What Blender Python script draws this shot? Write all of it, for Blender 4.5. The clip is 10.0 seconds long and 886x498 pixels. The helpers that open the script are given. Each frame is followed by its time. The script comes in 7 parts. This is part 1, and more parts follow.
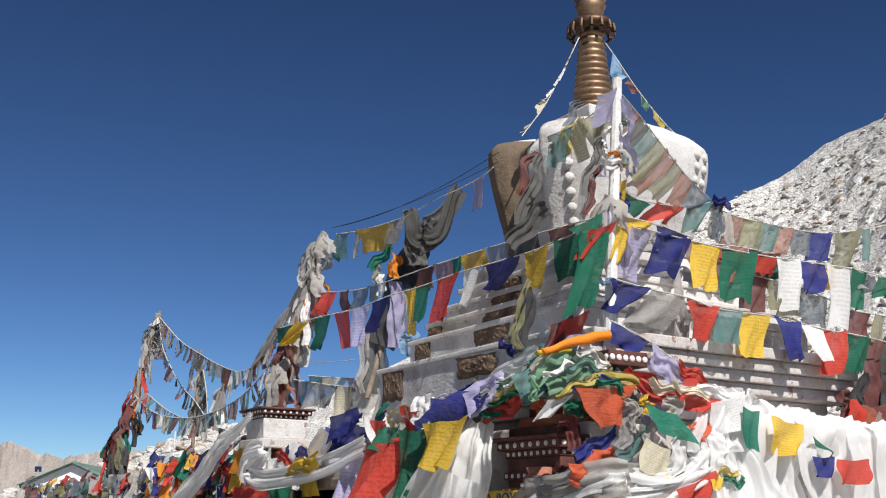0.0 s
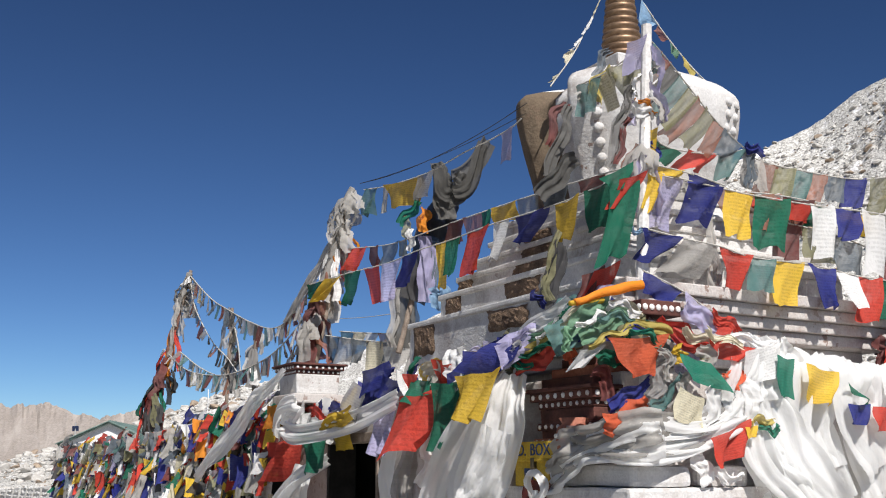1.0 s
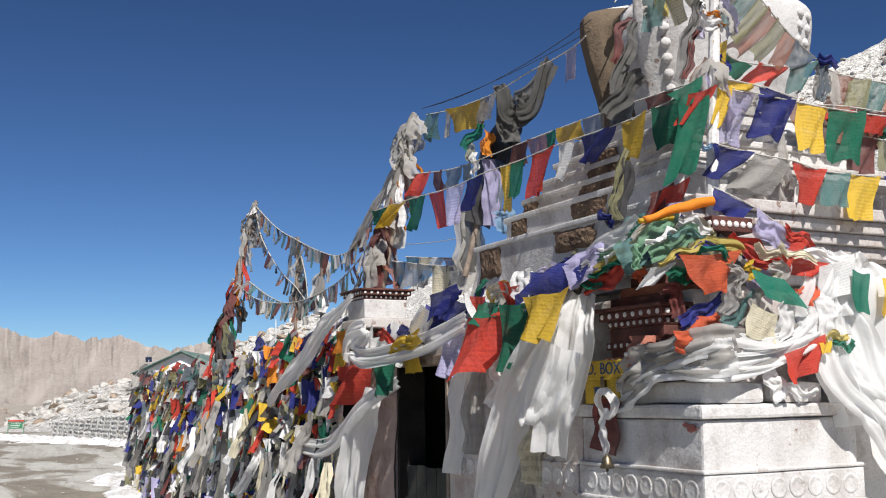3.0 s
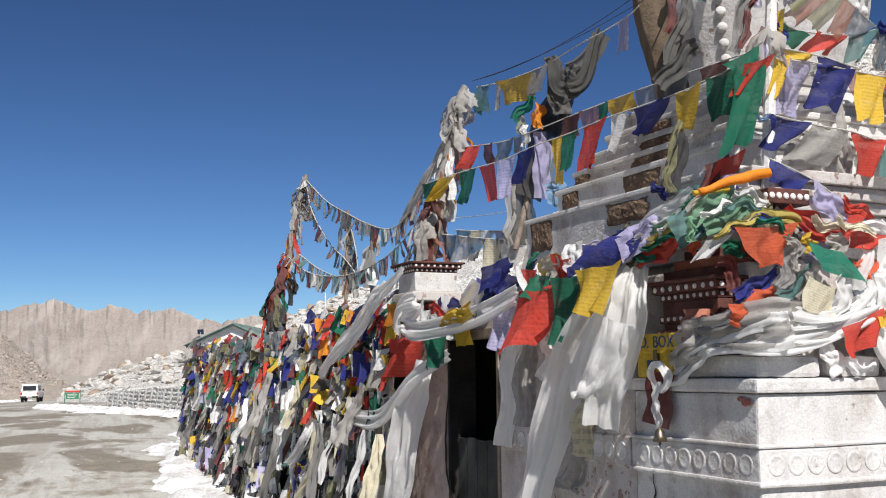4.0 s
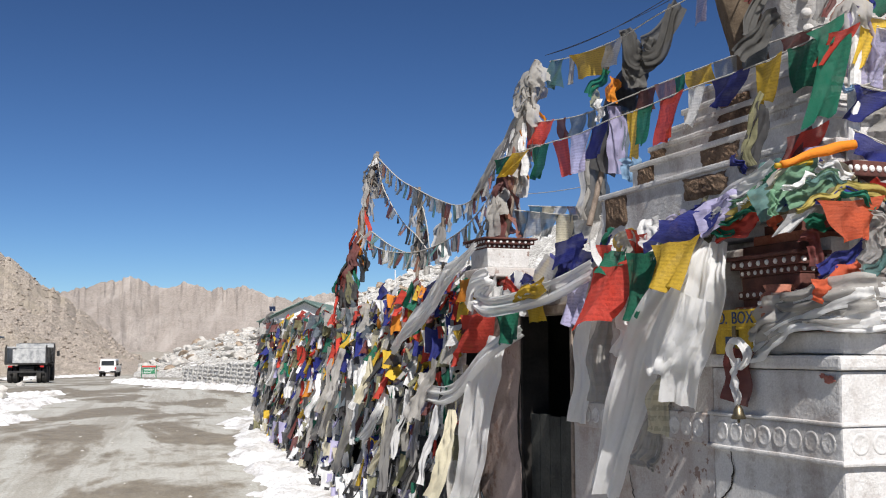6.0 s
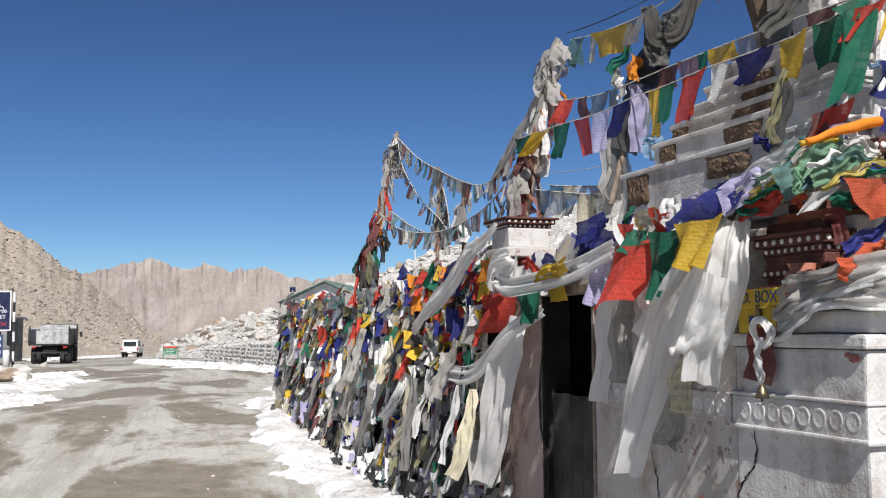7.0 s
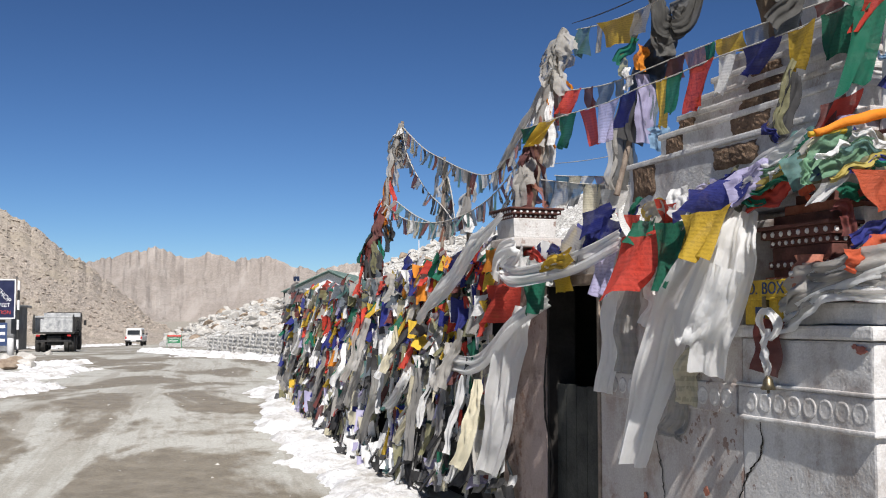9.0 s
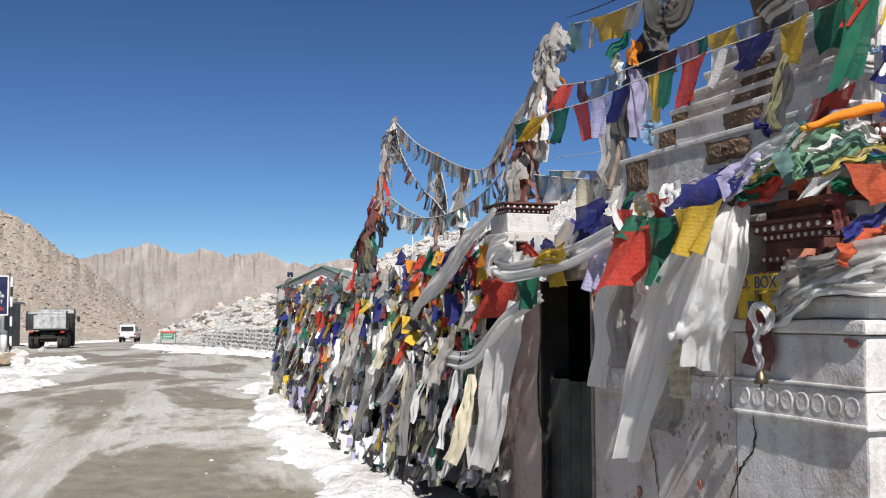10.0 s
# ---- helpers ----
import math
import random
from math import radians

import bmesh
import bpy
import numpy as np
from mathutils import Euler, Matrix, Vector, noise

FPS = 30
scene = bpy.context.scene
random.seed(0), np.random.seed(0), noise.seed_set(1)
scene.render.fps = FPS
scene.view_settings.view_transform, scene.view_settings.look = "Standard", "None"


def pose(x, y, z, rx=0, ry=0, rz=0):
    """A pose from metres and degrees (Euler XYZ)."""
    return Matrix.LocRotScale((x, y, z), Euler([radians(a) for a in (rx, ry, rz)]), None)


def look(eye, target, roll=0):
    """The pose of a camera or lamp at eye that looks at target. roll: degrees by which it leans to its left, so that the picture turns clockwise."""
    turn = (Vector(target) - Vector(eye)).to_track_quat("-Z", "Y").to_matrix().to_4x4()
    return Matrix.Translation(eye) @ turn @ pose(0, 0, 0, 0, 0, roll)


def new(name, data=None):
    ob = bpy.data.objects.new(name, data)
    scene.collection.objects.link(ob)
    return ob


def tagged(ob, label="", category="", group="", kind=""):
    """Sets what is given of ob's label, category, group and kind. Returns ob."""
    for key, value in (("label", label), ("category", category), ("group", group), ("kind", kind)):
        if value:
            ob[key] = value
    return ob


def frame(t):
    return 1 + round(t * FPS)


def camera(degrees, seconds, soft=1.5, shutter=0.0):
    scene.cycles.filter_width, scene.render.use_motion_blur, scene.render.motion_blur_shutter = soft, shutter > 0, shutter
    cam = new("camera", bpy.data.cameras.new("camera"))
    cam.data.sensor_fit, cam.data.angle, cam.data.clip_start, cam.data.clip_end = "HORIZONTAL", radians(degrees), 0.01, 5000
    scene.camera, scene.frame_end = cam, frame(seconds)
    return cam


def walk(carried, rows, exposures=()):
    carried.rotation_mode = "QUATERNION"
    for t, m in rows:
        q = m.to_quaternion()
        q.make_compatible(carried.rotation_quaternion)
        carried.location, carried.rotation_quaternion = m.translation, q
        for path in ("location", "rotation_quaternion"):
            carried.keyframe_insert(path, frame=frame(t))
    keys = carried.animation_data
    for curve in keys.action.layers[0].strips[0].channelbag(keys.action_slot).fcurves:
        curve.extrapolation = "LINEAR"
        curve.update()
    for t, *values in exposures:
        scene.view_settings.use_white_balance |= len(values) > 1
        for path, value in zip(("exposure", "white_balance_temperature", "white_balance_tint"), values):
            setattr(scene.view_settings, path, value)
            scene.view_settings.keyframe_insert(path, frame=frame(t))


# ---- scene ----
cam = camera(45.49, 10.0, 1.1)
ROWS = [
    (0.0, 0.143, -0.118, 1.753, 104.10, -0.39, -12.34),
    (0.5, 0.138, -0.106, 1.742, 102.81, -0.10, -11.58),
    (1.0, 0.131, -0.077, 1.731, 101.76, 0.21, -10.69),
    (1.5, 0.120, -0.070, 1.726, 100.68, 0.53, -9.72),
    (2.0, 0.111, -0.061, 1.713, 99.69, 0.49, -8.82),
    (2.5, 0.101, -0.053, 1.694, 98.86, 0.68, -8.19),
    (4.0, 0.063, -0.046, 1.679, 96.54, 0.52, -4.69),
    (4.5, 0.041, -0.037, 1.677, 96.33, 0.22, -3.42),
    (5.0, 0.028, -0.026, 1.668, 95.89, 0.20, -2.29),
    (5.5, 0.026, -0.023, 1.660, 95.76, 0.09, -1.68),
    (7.0, 0.006, -0.008, 1.653, 94.33, 0.25, 0.05),
    (7.5, 0.000, 0.000, 1.650, 94.10, -0.00, 0.00),
    (8.0, -0.009, 0.005, 1.652, 93.87, -0.03, 0.12),
    (8.5, -0.014, 0.009, 1.656, 93.67, 0.02, 0.19),
    (9.0, -0.013, 0.003, 1.653, 93.79, 0.00, 0.22),
    (9.5, -0.007, 0.001, 1.655, 93.57, 0.07, 0.03),
    (10.0, -0.008, 0.002, 1.651, 93.54, 0.17, -0.10),
]
walk(cam, [(t, pose(x, y, z, rx, ry, rz)) for t, x, y, z, rx, ry, rz in ROWS], [(0.0, 0.6, 6450, 10), (10.0, 0.6, 6450, 10)])

# ---- light ----
SUN_EL, SUN_AZ = radians(47), math.atan2(0.165, -0.986)
world = bpy.data.worlds.new("sky")
scene.world = world
world.use_nodes = True
wn = world.node_tree.nodes
sky = wn.new("ShaderNodeTexSky")
sky.sky_type = "NISHITA"
sky.sun_disc = False
sky.sun_elevation, sky.sun_rotation = SUN_EL, SUN_AZ
sky.altitude, sky.air_density, sky.dust_density, sky.ozone_density = 3600, 1.15, 0.1, 7.0
deep = wn.new("ShaderNodeMix")
deep.data_type, deep.blend_type = "RGBA", "MULTIPLY"
deep.inputs[0].default_value = 1.0
deep.inputs[7].default_value = (0.72, 0.65, 0.575, 1)
curve = wn.new("ShaderNodeGamma")
curve.inputs[1].default_value = 1.4
world.node_tree.links.new(sky.outputs[0], curve.inputs[0])
world.node_tree.links.new(curve.outputs[0], deep.inputs[6])
world.node_tree.links.new(deep.outputs[2], wn["Background"].inputs[0])
wn["Background"].inputs[1].default_value = 0.041
sun = new("sun", bpy.data.lights.new("sun", "SUN"))
sun.data.energy, sun.data.angle, sun.data.color = 4.8, radians(0.53), (1.0, 0.955, 0.90)
SUN_WAY = Vector((math.sin(SUN_AZ) * math.cos(SUN_EL), math.cos(SUN_AZ) * math.cos(SUN_EL), math.sin(SUN_EL)))
sun.matrix_world = look(SUN_WAY * 100, (0, 0, 0))


# ---- materials ----
class Nodes:
    """A small builder for a material's node tree."""

    def __init__(self, name, rough=0.8, metal=0.0):
        self.m = bpy.data.materials.new(name)
        self.m.use_nodes = True
        self.t = self.m.node_tree
        self.b = self.t.nodes["Principled BSDF"]
        self.b.inputs["Roughness"].default_value = rough
        self.b.inputs["Metallic"].default_value = metal
        self.b.inputs["Specular IOR Level"].default_value = 0.25
        self.co = self.t.nodes.new("ShaderNodeTexCoord")

    def put(self, socket, value):
        if isinstance(value, bpy.types.NodeSocket):
            self.t.links.new(value, socket)
        elif value is not None:
            socket.default_value = value

    def node(self, kind, **ins):
        n = self.t.nodes.new(kind)
        for k, val in ins.items():
            self.put(n.inputs[k.replace("_", " ")], val)
        return n

    def noise(self, scale, detail=5, rough=0.6, where="Object", stretch=None, dist=0.0):
        vec = self.co.outputs[where]
        if stretch:
            mp = self.node("ShaderNodeMapping", Vector=vec)
            mp.inputs["Scale"].default_value = stretch
            vec = mp.outputs[0]
        return self.node("ShaderNodeTexNoise", Vector=vec, Scale=scale, Detail=detail, Roughness=rough, Distortion=dist).outputs["Fac"]

    def ramp(self, fac, stops):
        n = self.t.nodes.new("ShaderNodeValToRGB")
        self.put(n.inputs[0], fac)
        el = n.color_ramp.elements
        while len(el) < len(stops):
            el.new(0.5)
        for e, (p, c) in zip(el, stops):
            e.position = p
            e.color = (*c, 1) if not isinstance(c, (int, float)) else (c, c, c, 1)
        return n.outputs[0]

    def mix(self, fac, a, b, mode="MIX"):
        n = self.t.nodes.new("ShaderNodeMix")
        n.data_type, n.blend_type = "RGBA", mode
        self.put(n.inputs[0], fac)
        for s, c in ((n.inputs[6], a), (n.inputs[7], b)):
            self.put(s, (*c, 1) if isinstance(c, tuple) and len(c) == 3 else c)
        return n.outputs[2]

    def math(self, op, a, b=None):
        n = self.t.nodes.new("ShaderNodeMath")
        n.operation = op
        self.put(n.inputs[0], a)
        self.put(n.inputs[1], b)
        return n.outputs[0]

    def bump(self, height, strength, dist=0.02):
        n = self.node("ShaderNodeBump", Height=height, Strength=strength, Distance=dist)
        self.put(self.b.inputs["Normal"], n.outputs[0])

    def colour(self, c):
        self.put(self.b.inputs["Base Color"], (*c, 1) if isinstance(c, tuple) and len(c) == 3 else c)
        return self


def mottled(name, a, b, scale=3.0, fine=40.0, rough=0.8, metal=0.0, bump=0.3, dist=0.01, where="Object"):
    n = Nodes(name, rough, metal)
    big = n.ramp(n.noise(scale, 6, where=where), [(0.35, a), (0.65, b)])
    small = n.ramp(n.noise(fine, 4, where=where), [(0.3, 0.75), (0.7, 1.1)])
    n.colour(n.mix(1.0, big, small, "MULTIPLY"))
    n.bump(n.noise(fine, 5, where=where), bump, dist)
    return n.m


def cloth_material(name, base, prints=0.35, dirt=0.25, sheer=0.06):
    """Thin printed cotton: light comes through, rows of small bars, dust."""
    n = Nodes(name, 0.9)
    n.b.inputs["Specular IOR Level"].default_value = 0.041
    info = n.t.nodes.new("ShaderNodeObjectInfo")
    sep = n.node("ShaderNodeSeparateXYZ", Vector=n.co.outputs["Object"])
    rows = n.math("FRACT", n.math("MULTIPLY", sep.outputs[2], 13.0))
    inrow = n.math("GREATER_THAN", rows, 0.5)
    words = n.math("GREATER_THAN", n.noise(1.0, 2, stretch=(26, 1, 13)), 0.46)
    side = n.math("LESS_THAN", n.math("ABSOLUTE", sep.outputs[0]), 0.38)
    ink = n.math("MULTIPLY", n.math("MULTIPLY", inrow, words), n.math("MULTIPLY", side, prints))
    dark = tuple(c * 0.35 for c in base)
    c = n.mix(ink, base, dark)
    grey = sum(base) / 3
    dust = tuple(0.55 * c_ + 0.45 * (0.25 + 0.3 * grey) for c_ in base)
    c = n.mix(n.math("MULTIPLY", n.ramp(n.noise(2.2, 4), [(0.35, 0.0), (0.7, 1.0)]), dirt * 2), c, dust)
    fade = n.math("ADD", n.math("MULTIPLY", info.outputs["Random"], 0.45), 0.72)
    c = n.mix(1.0, c, fade, "MULTIPLY")
    n.colour(c)
    n.bump(n.math("ADD", n.noise(7, 5), n.math("MULTIPLY", n.noise(26, 4), 0.4)), 0.45, 0.04)
    tr = n.node("ShaderNodeBsdfTranslucent", Color=c)
    mx = n.node("ShaderNodeMixShader", Fac=0.36)
    n.t.links.new(n.b.outputs[0], mx.inputs[1])
    n.t.links.new(tr.outputs[0], mx.inputs[2])
    clear = n.node("ShaderNodeBsdfTransparent")
    thin = n.node("ShaderNodeMixShader", Fac=n.math("MULTIPLY", n.ramp(n.noise(3.0, 4), [(0.3, 0.4), (0.7, 1.0)]), sheer))
    n.t.links.new(mx.outputs[0], thin.inputs[1])
    n.t.links.new(clear.outputs[0], thin.inputs[2])
    n.t.links.new(thin.outputs[0], n.t.nodes["Material Output"].inputs[0])
    return n.m


CLOTH = {k: cloth_material("cotton_" + k, c, p, d, 0.26 if k in ("dusty", "grey", "slate", "teal", "olive", "rust", "lilac") else 0.07) for k, c, p, d in [
    ("blue", (0.03, 0.038, 0.21), 0.3, 0.12), ("white", (0.80, 0.795, 0.785), 0.25, 0.08), ("red", (0.55, 0.06, 0.04), 0.3, 0.1),
    ("green", (0.016, 0.14, 0.085), 0.3, 0.1), ("yellow", (0.68, 0.45, 0.05), 0.3, 0.08), ("orange", (0.72, 0.26, 0.03), 0.0, 0.08),
    ("lilac", (0.45, 0.42, 0.62), 0.35, 0.15), ("sky", (0.25, 0.42, 0.62), 0.3, 0.2), ("cream", (0.62, 0.57, 0.42), 0.4, 0.15),
    ("grey", (0.30, 0.29, 0.28), 0.3, 0.3), ("dusty", (0.42, 0.40, 0.37), 0.2, 0.3), ("maroon", (0.16, 0.045, 0.04), 0.2, 0.3),
    ("slate", (0.13, 0.16, 0.19), 0.3, 0.3), ("olive", (0.24, 0.23, 0.12), 0.3, 0.3), ("rust", (0.33, 0.13, 0.08), 0.2, 0.3),
    ("black", (0.035, 0.034, 0.036), 0.0, 0.3), ("sage", (0.17, 0.32, 0.20), 0.2, 0.2), ("mustard", (0.46, 0.37, 0.10), 0.2, 0.15),
    ("coral", (0.60, 0.115, 0.05), 0.2, 0.1), ("viridian", (0.03, 0.24, 0.16), 0.2, 0.1), ("ash", (0.095, 0.092, 0.086), 0.0, 0.3), ("teal", (0.09, 0.20, 0.19), 0.3, 0.3)]}


def silk():
    n = Nodes("white_silk", 0.5)
    c = n.mix(n.ramp(n.noise(2.5, 5), [(0.4, 0.0), (0.75, 0.45)]), (0.86, 0.86, 0.855), (0.68, 0.67, 0.645))
    n.colour(c)
    n.bump(n.math("ADD", n.noise(1.0, 4, stretch=(9, 9, 2.0)), n.math("MULTIPLY", n.noise(11, 6, 0.7), 0.8)), 0.45, 0.05)
    tr = n.node("ShaderNodeBsdfTranslucent", Color=c)
    mx = n.node("ShaderNodeMixShader", Fac=0.55)
    n.t.links.new(n.b.outputs[0], mx.inputs[1])
    n.t.links.new(tr.outputs[0], mx.inputs[2])
    n.t.links.new(mx.outputs[0], n.t.nodes["Material Output"].inputs[0])
    return n.m


def whitewash(name, base=(0.56, 0.55, 0.54), stain=(0.30, 0.26, 0.235), chips=0.62):
    """Limewash over mud plaster, with runs, blotches and chipped spots."""
    n = Nodes(name, 0.92)
    c = n.ramp(n.noise(2.1, 8, 0.7), [(0.32, stain), (0.5, base)])
    c = n.mix(n.ramp(n.noise(3.0, 5, stretch=(1, 1, 0.16)), [(0.5, 0.0), (0.75, 0.55)]), c, stain)
    c = n.mix(n.math('MULTIPLY', n.ramp(n.noise(11, 4, 0.6), [(chips, 0.0), (chips + 0.03, 1.0)]), n.ramp(n.noise(0.9, 3), [(0.5, 0.0), (0.62, 0.8)])), c, (0.20, 0.12, 0.09))
    c = n.mix(1.0, c, n.ramp(n.noise(60, 4), [(0.3, 0.82), (0.7, 1.05)]), "MULTIPLY")
    n.colour(c)
    n.bump(n.math("ADD", n.noise(6, 6), n.math("MULTIPLY", n.noise(45, 4), 0.4)), 0.5, 0.03)
    return n.m


SILK = silk()
LIME = whitewash("limewash")
LIME_OLD = whitewash("limewash_worn", (0.46, 0.43, 0.41), (0.29, 0.225, 0.195), 0.58)
LIME_PINK = whitewash("pink_bare_plaster", (0.34, 0.27, 0.245), (0.19, 0.135, 0.115), 0.55)
STONE_BROWN = mottled("bare_brown_stone", (0.10, 0.065, 0.045), (0.22, 0.15, 0.10), 5, 40, 0.9, 0, 0.7, 0.03)
PAINT_DARK = mottled("dark_red_paint", (0.06, 0.025, 0.02), (0.13, 0.05, 0.04), 6, 50, 0.7)
PAINT_RED = mottled("terracotta_paint", (0.26, 0.09, 0.06), (0.36, 0.15, 0.10), 6, 50, 0.8)
PAINT_DOT = mottled("white_dot_paint", (0.62, 0.60, 0.57), (0.74, 0.72, 0.70), 8, 60, 0.8)
BRONZE = mottled("gilt_copper", (0.17, 0.105, 0.07), (0.30, 0.20, 0.125), 4, 30, 0.5, 0.75, 0.2, 0.005)
BRONZE_DARK = mottled("dark_copper", (0.06, 0.04, 0.03), (0.13, 0.08, 0.05), 5, 30, 0.5, 0.7, 0.2, 0.005)
POLE = mottled("weathered_white_pole", (0.50, 0.48, 0.46), (0.68, 0.67, 0.66), 4, 40, 0.7)
WOOD = mottled("weathered_wood", (0.13, 0.10, 0.08), (0.26, 0.21, 0.17), 5, 60, 0.85)
CORD = mottled("cord", (0.35, 0.33, 0.30), (0.5, 0.48, 0.44), 20, 90, 0.9)
CORD_DARK = mottled("dark_cord", (0.03, 0.03, 0.035), (0.06, 0.06, 0.06), 20, 90, 0.9)
# Near-black for the sooty jamb, cracks and painted deep shade.
BLACK_IN = mottled("soot_and_shade_black", (0.012, 0.011, 0.010), (0.025, 0.022, 0.02), 3, 30, 0.95)
ROCK = mottled("pale_granite", (0.36, 0.34, 0.31), (0.54, 0.52, 0.49), 2.2, 25, 0.92, 0, 0.6, 0.03)


def snow_material():
    n = Nodes("old_snow", 0.7)
    c = n.mix(n.ramp(n.noise(1.6, 7, 0.7), [(0.46, 0.0), (0.66, 0.85)]), (0.70, 0.70, 0.71), (0.30, 0.275, 0.24))
    c = n.mix(n.ramp(n.noise(16, 4, 0.7), [(0.55, 0.0), (0.7, 0.6)]), c, (0.32, 0.30, 0.27))
    n.colour(c)
    n.bump(n.noise(7, 7, 0.7), 0.8, 0.08)
    return n.m


SNOW = snow_material()


def road_material():
    """Pale dry mud over worn tarmac with damp brown wheel tracks."""
    n = Nodes("muddy_road", 0.9)
    turn = n.node("ShaderNodeMapping", Vector=n.co.outputs["Object"])
    turn.inputs["Rotation"].default_value = (0, 0, radians(-12.6))
    mp = n.node("ShaderNodeMapping", Vector=turn.outputs[0])
    mp.inputs["Scale"].default_value = (0.75, 0.3, 1.0)
    w = n.node("ShaderNodeTexNoise", Vector=mp.outputs[0], Scale=0.46, Detail=10.0, Roughness=0.62, Distortion=0.5).outputs["Fac"]
    damp = n.ramp(w, [(0.49, 0.0), (0.535, 1.0)])
    mp2 = n.node("ShaderNodeMapping", Vector=turn.outputs[0])
    mp2.inputs["Scale"].default_value = (1.5, 0.07, 1.0)
    tracks = n.ramp(n.node("ShaderNodeTexNoise", Vector=mp2.outputs[0], Scale=1.0, Detail=8.0, Roughness=0.72).outputs["Fac"], [(0.47, 0.0), (0.56, 1.0)])
    dry = n.ramp(n.noise(0.9, 9, 0.75), [(0.3, (0.34, 0.335, 0.30)), (0.7, (0.455, 0.45, 0.418))])
    wet = n.ramp(n.noise(2.5, 7, 0.7), [(0.3, (0.15, 0.13, 0.10)), (0.7, (0.27, 0.24, 0.19))])
    c = n.mix(damp, dry, wet)
    c = n.mix(n.math("MULTIPLY", tracks, 0.4), c, (0.22, 0.195, 0.155))
    c = n.mix(1.0, c, n.ramp(n.noise(24, 6, 0.75), [(0.3, 0.72), (0.7, 1.15)]), "MULTIPLY")
    n.colour(c)
    n.put(n.b.inputs["Roughness"], n.ramp(damp, [(0.0, 0.95), (1.0, 0.6)]))
    n.bump(n.noise(14, 7, 0.7), 0.5, 0.04)
    return n.m


def scree(name, dark, mid, light, scale=0.12, snow=0.0, veg=None, streak=False):
    """Broken rock: large tone patches, gullies and stones, with stone shadows painted as dark cells."""
    n = Nodes(name, 0.95)
    c = n.ramp(n.noise(scale, 9, 0.7), [(0.3, dark), (0.5, mid), (0.7, light)])
    v = n.node("ShaderNodeTexVoronoi", Vector=n.co.outputs["Object"], Scale=scale * 7)
    c = n.mix(0.2 if streak else 0.5, c, n.ramp(v.outputs["Color"], [(0.1, dark), (0.9, light)]))
    v2 = n.node("ShaderNodeTexVoronoi", Vector=n.co.outputs["Object"], Scale=scale * 30)
    # Small cells vary the rock tone; the darkest paint shadows among stones.
    c = n.mix(0.22 if streak else 0.6, c, n.ramp(v2.outputs["Color"], [(0.15, tuple(0.45 * k for k in dark)), (0.5, mid), (0.85, tuple(1.2 * k for k in light))]))
    if streak:  # pale debris chutes running down the slope
        c = n.mix(n.ramp(n.noise(scale * 2.6, 6, 0.6, stretch=(1, 0.12, 0.10)), [(0.52, 0.0), (0.66, 0.65)]), c, tuple(1.15 * k for k in light))
    if veg:
        c = n.mix(n.ramp(n.noise(scale * 0.5, 7, 0.7), [(0.48, 0.0), (0.62, 0.7)]), c, veg)
    if snow:
        c = n.mix(n.ramp(n.noise(scale * 3, 8, 0.75), [(0.62 - snow, 0.0), (0.66 - snow, 0.9)]), c, (0.75, 0.75, 0.76))
    n.colour(c)
    h = n.math("ADD", n.math("MULTIPLY", v.outputs["Distance"], 0.6), n.noise(scale * 20, 8, 0.75))
    n.bump(h, 0.9, 0.3 / scale * 0.12)
    return n.m


ROAD = road_material()
GRAVEL = mottled("roadside_gravel", (0.26, 0.235, 0.195), (0.40, 0.37, 0.32), 0.35, 9, 0.95, 0, 0.7, 0.05)
HILL_LEFT = scree("brown_scree", (0.19, 0.155, 0.13), (0.30, 0.26, 0.218), (0.42, 0.375, 0.33), 0.2, 0.0, (0.275, 0.24, 0.19))
HILL_FAR = scree("far_brown_rock", (0.25, 0.215, 0.19), (0.29, 0.255, 0.228), (0.35, 0.315, 0.288), 0.012, streak=True)
HILL_RIGHT = scree("grey_talus", (0.23, 0.22, 0.205), (0.41, 0.40, 0.375), (0.60, 0.59, 0.565), 0.2, 0.055)


# ---- builders ----
SHRINE = pose(2.46, 6.16, 0, 0, 0, 19.09)  # local x runs along the front, y along the door wall, z up


def thing(name, label, category, group="", m=None):
    ob = new(name)
    ob.matrix_world = m if m is not None else SHRINE.copy()
    ob.empty_display_size = 0.1
    return tagged(ob, label, category, group)


def part(name, bm, material, parent=None, label="", smooth=False):
    me = bpy.data.meshes.new(name)
    bmesh.ops.recalc_face_normals(bm, faces=bm.faces[:])
    bm.to_mesh(me)
    bm.free()
    for m in material if isinstance(material, list) else [material]:
        me.materials.append(m)
    if smooth:
        me.polygons.foreach_set("use_smooth", [True] * len(me.polygons))
    ob = new(name, me)
    if parent is not None:
        ob.parent = parent
    return tagged(ob, label)


def solid(name, bm, material, label, category, m=None, kind="", group="", smooth=False):
    ob = part(name, bm, material, None, label, smooth)
    ob.matrix_world = m if m is not None else SHRINE.copy()
    return tagged(ob, label, category, group, kind)


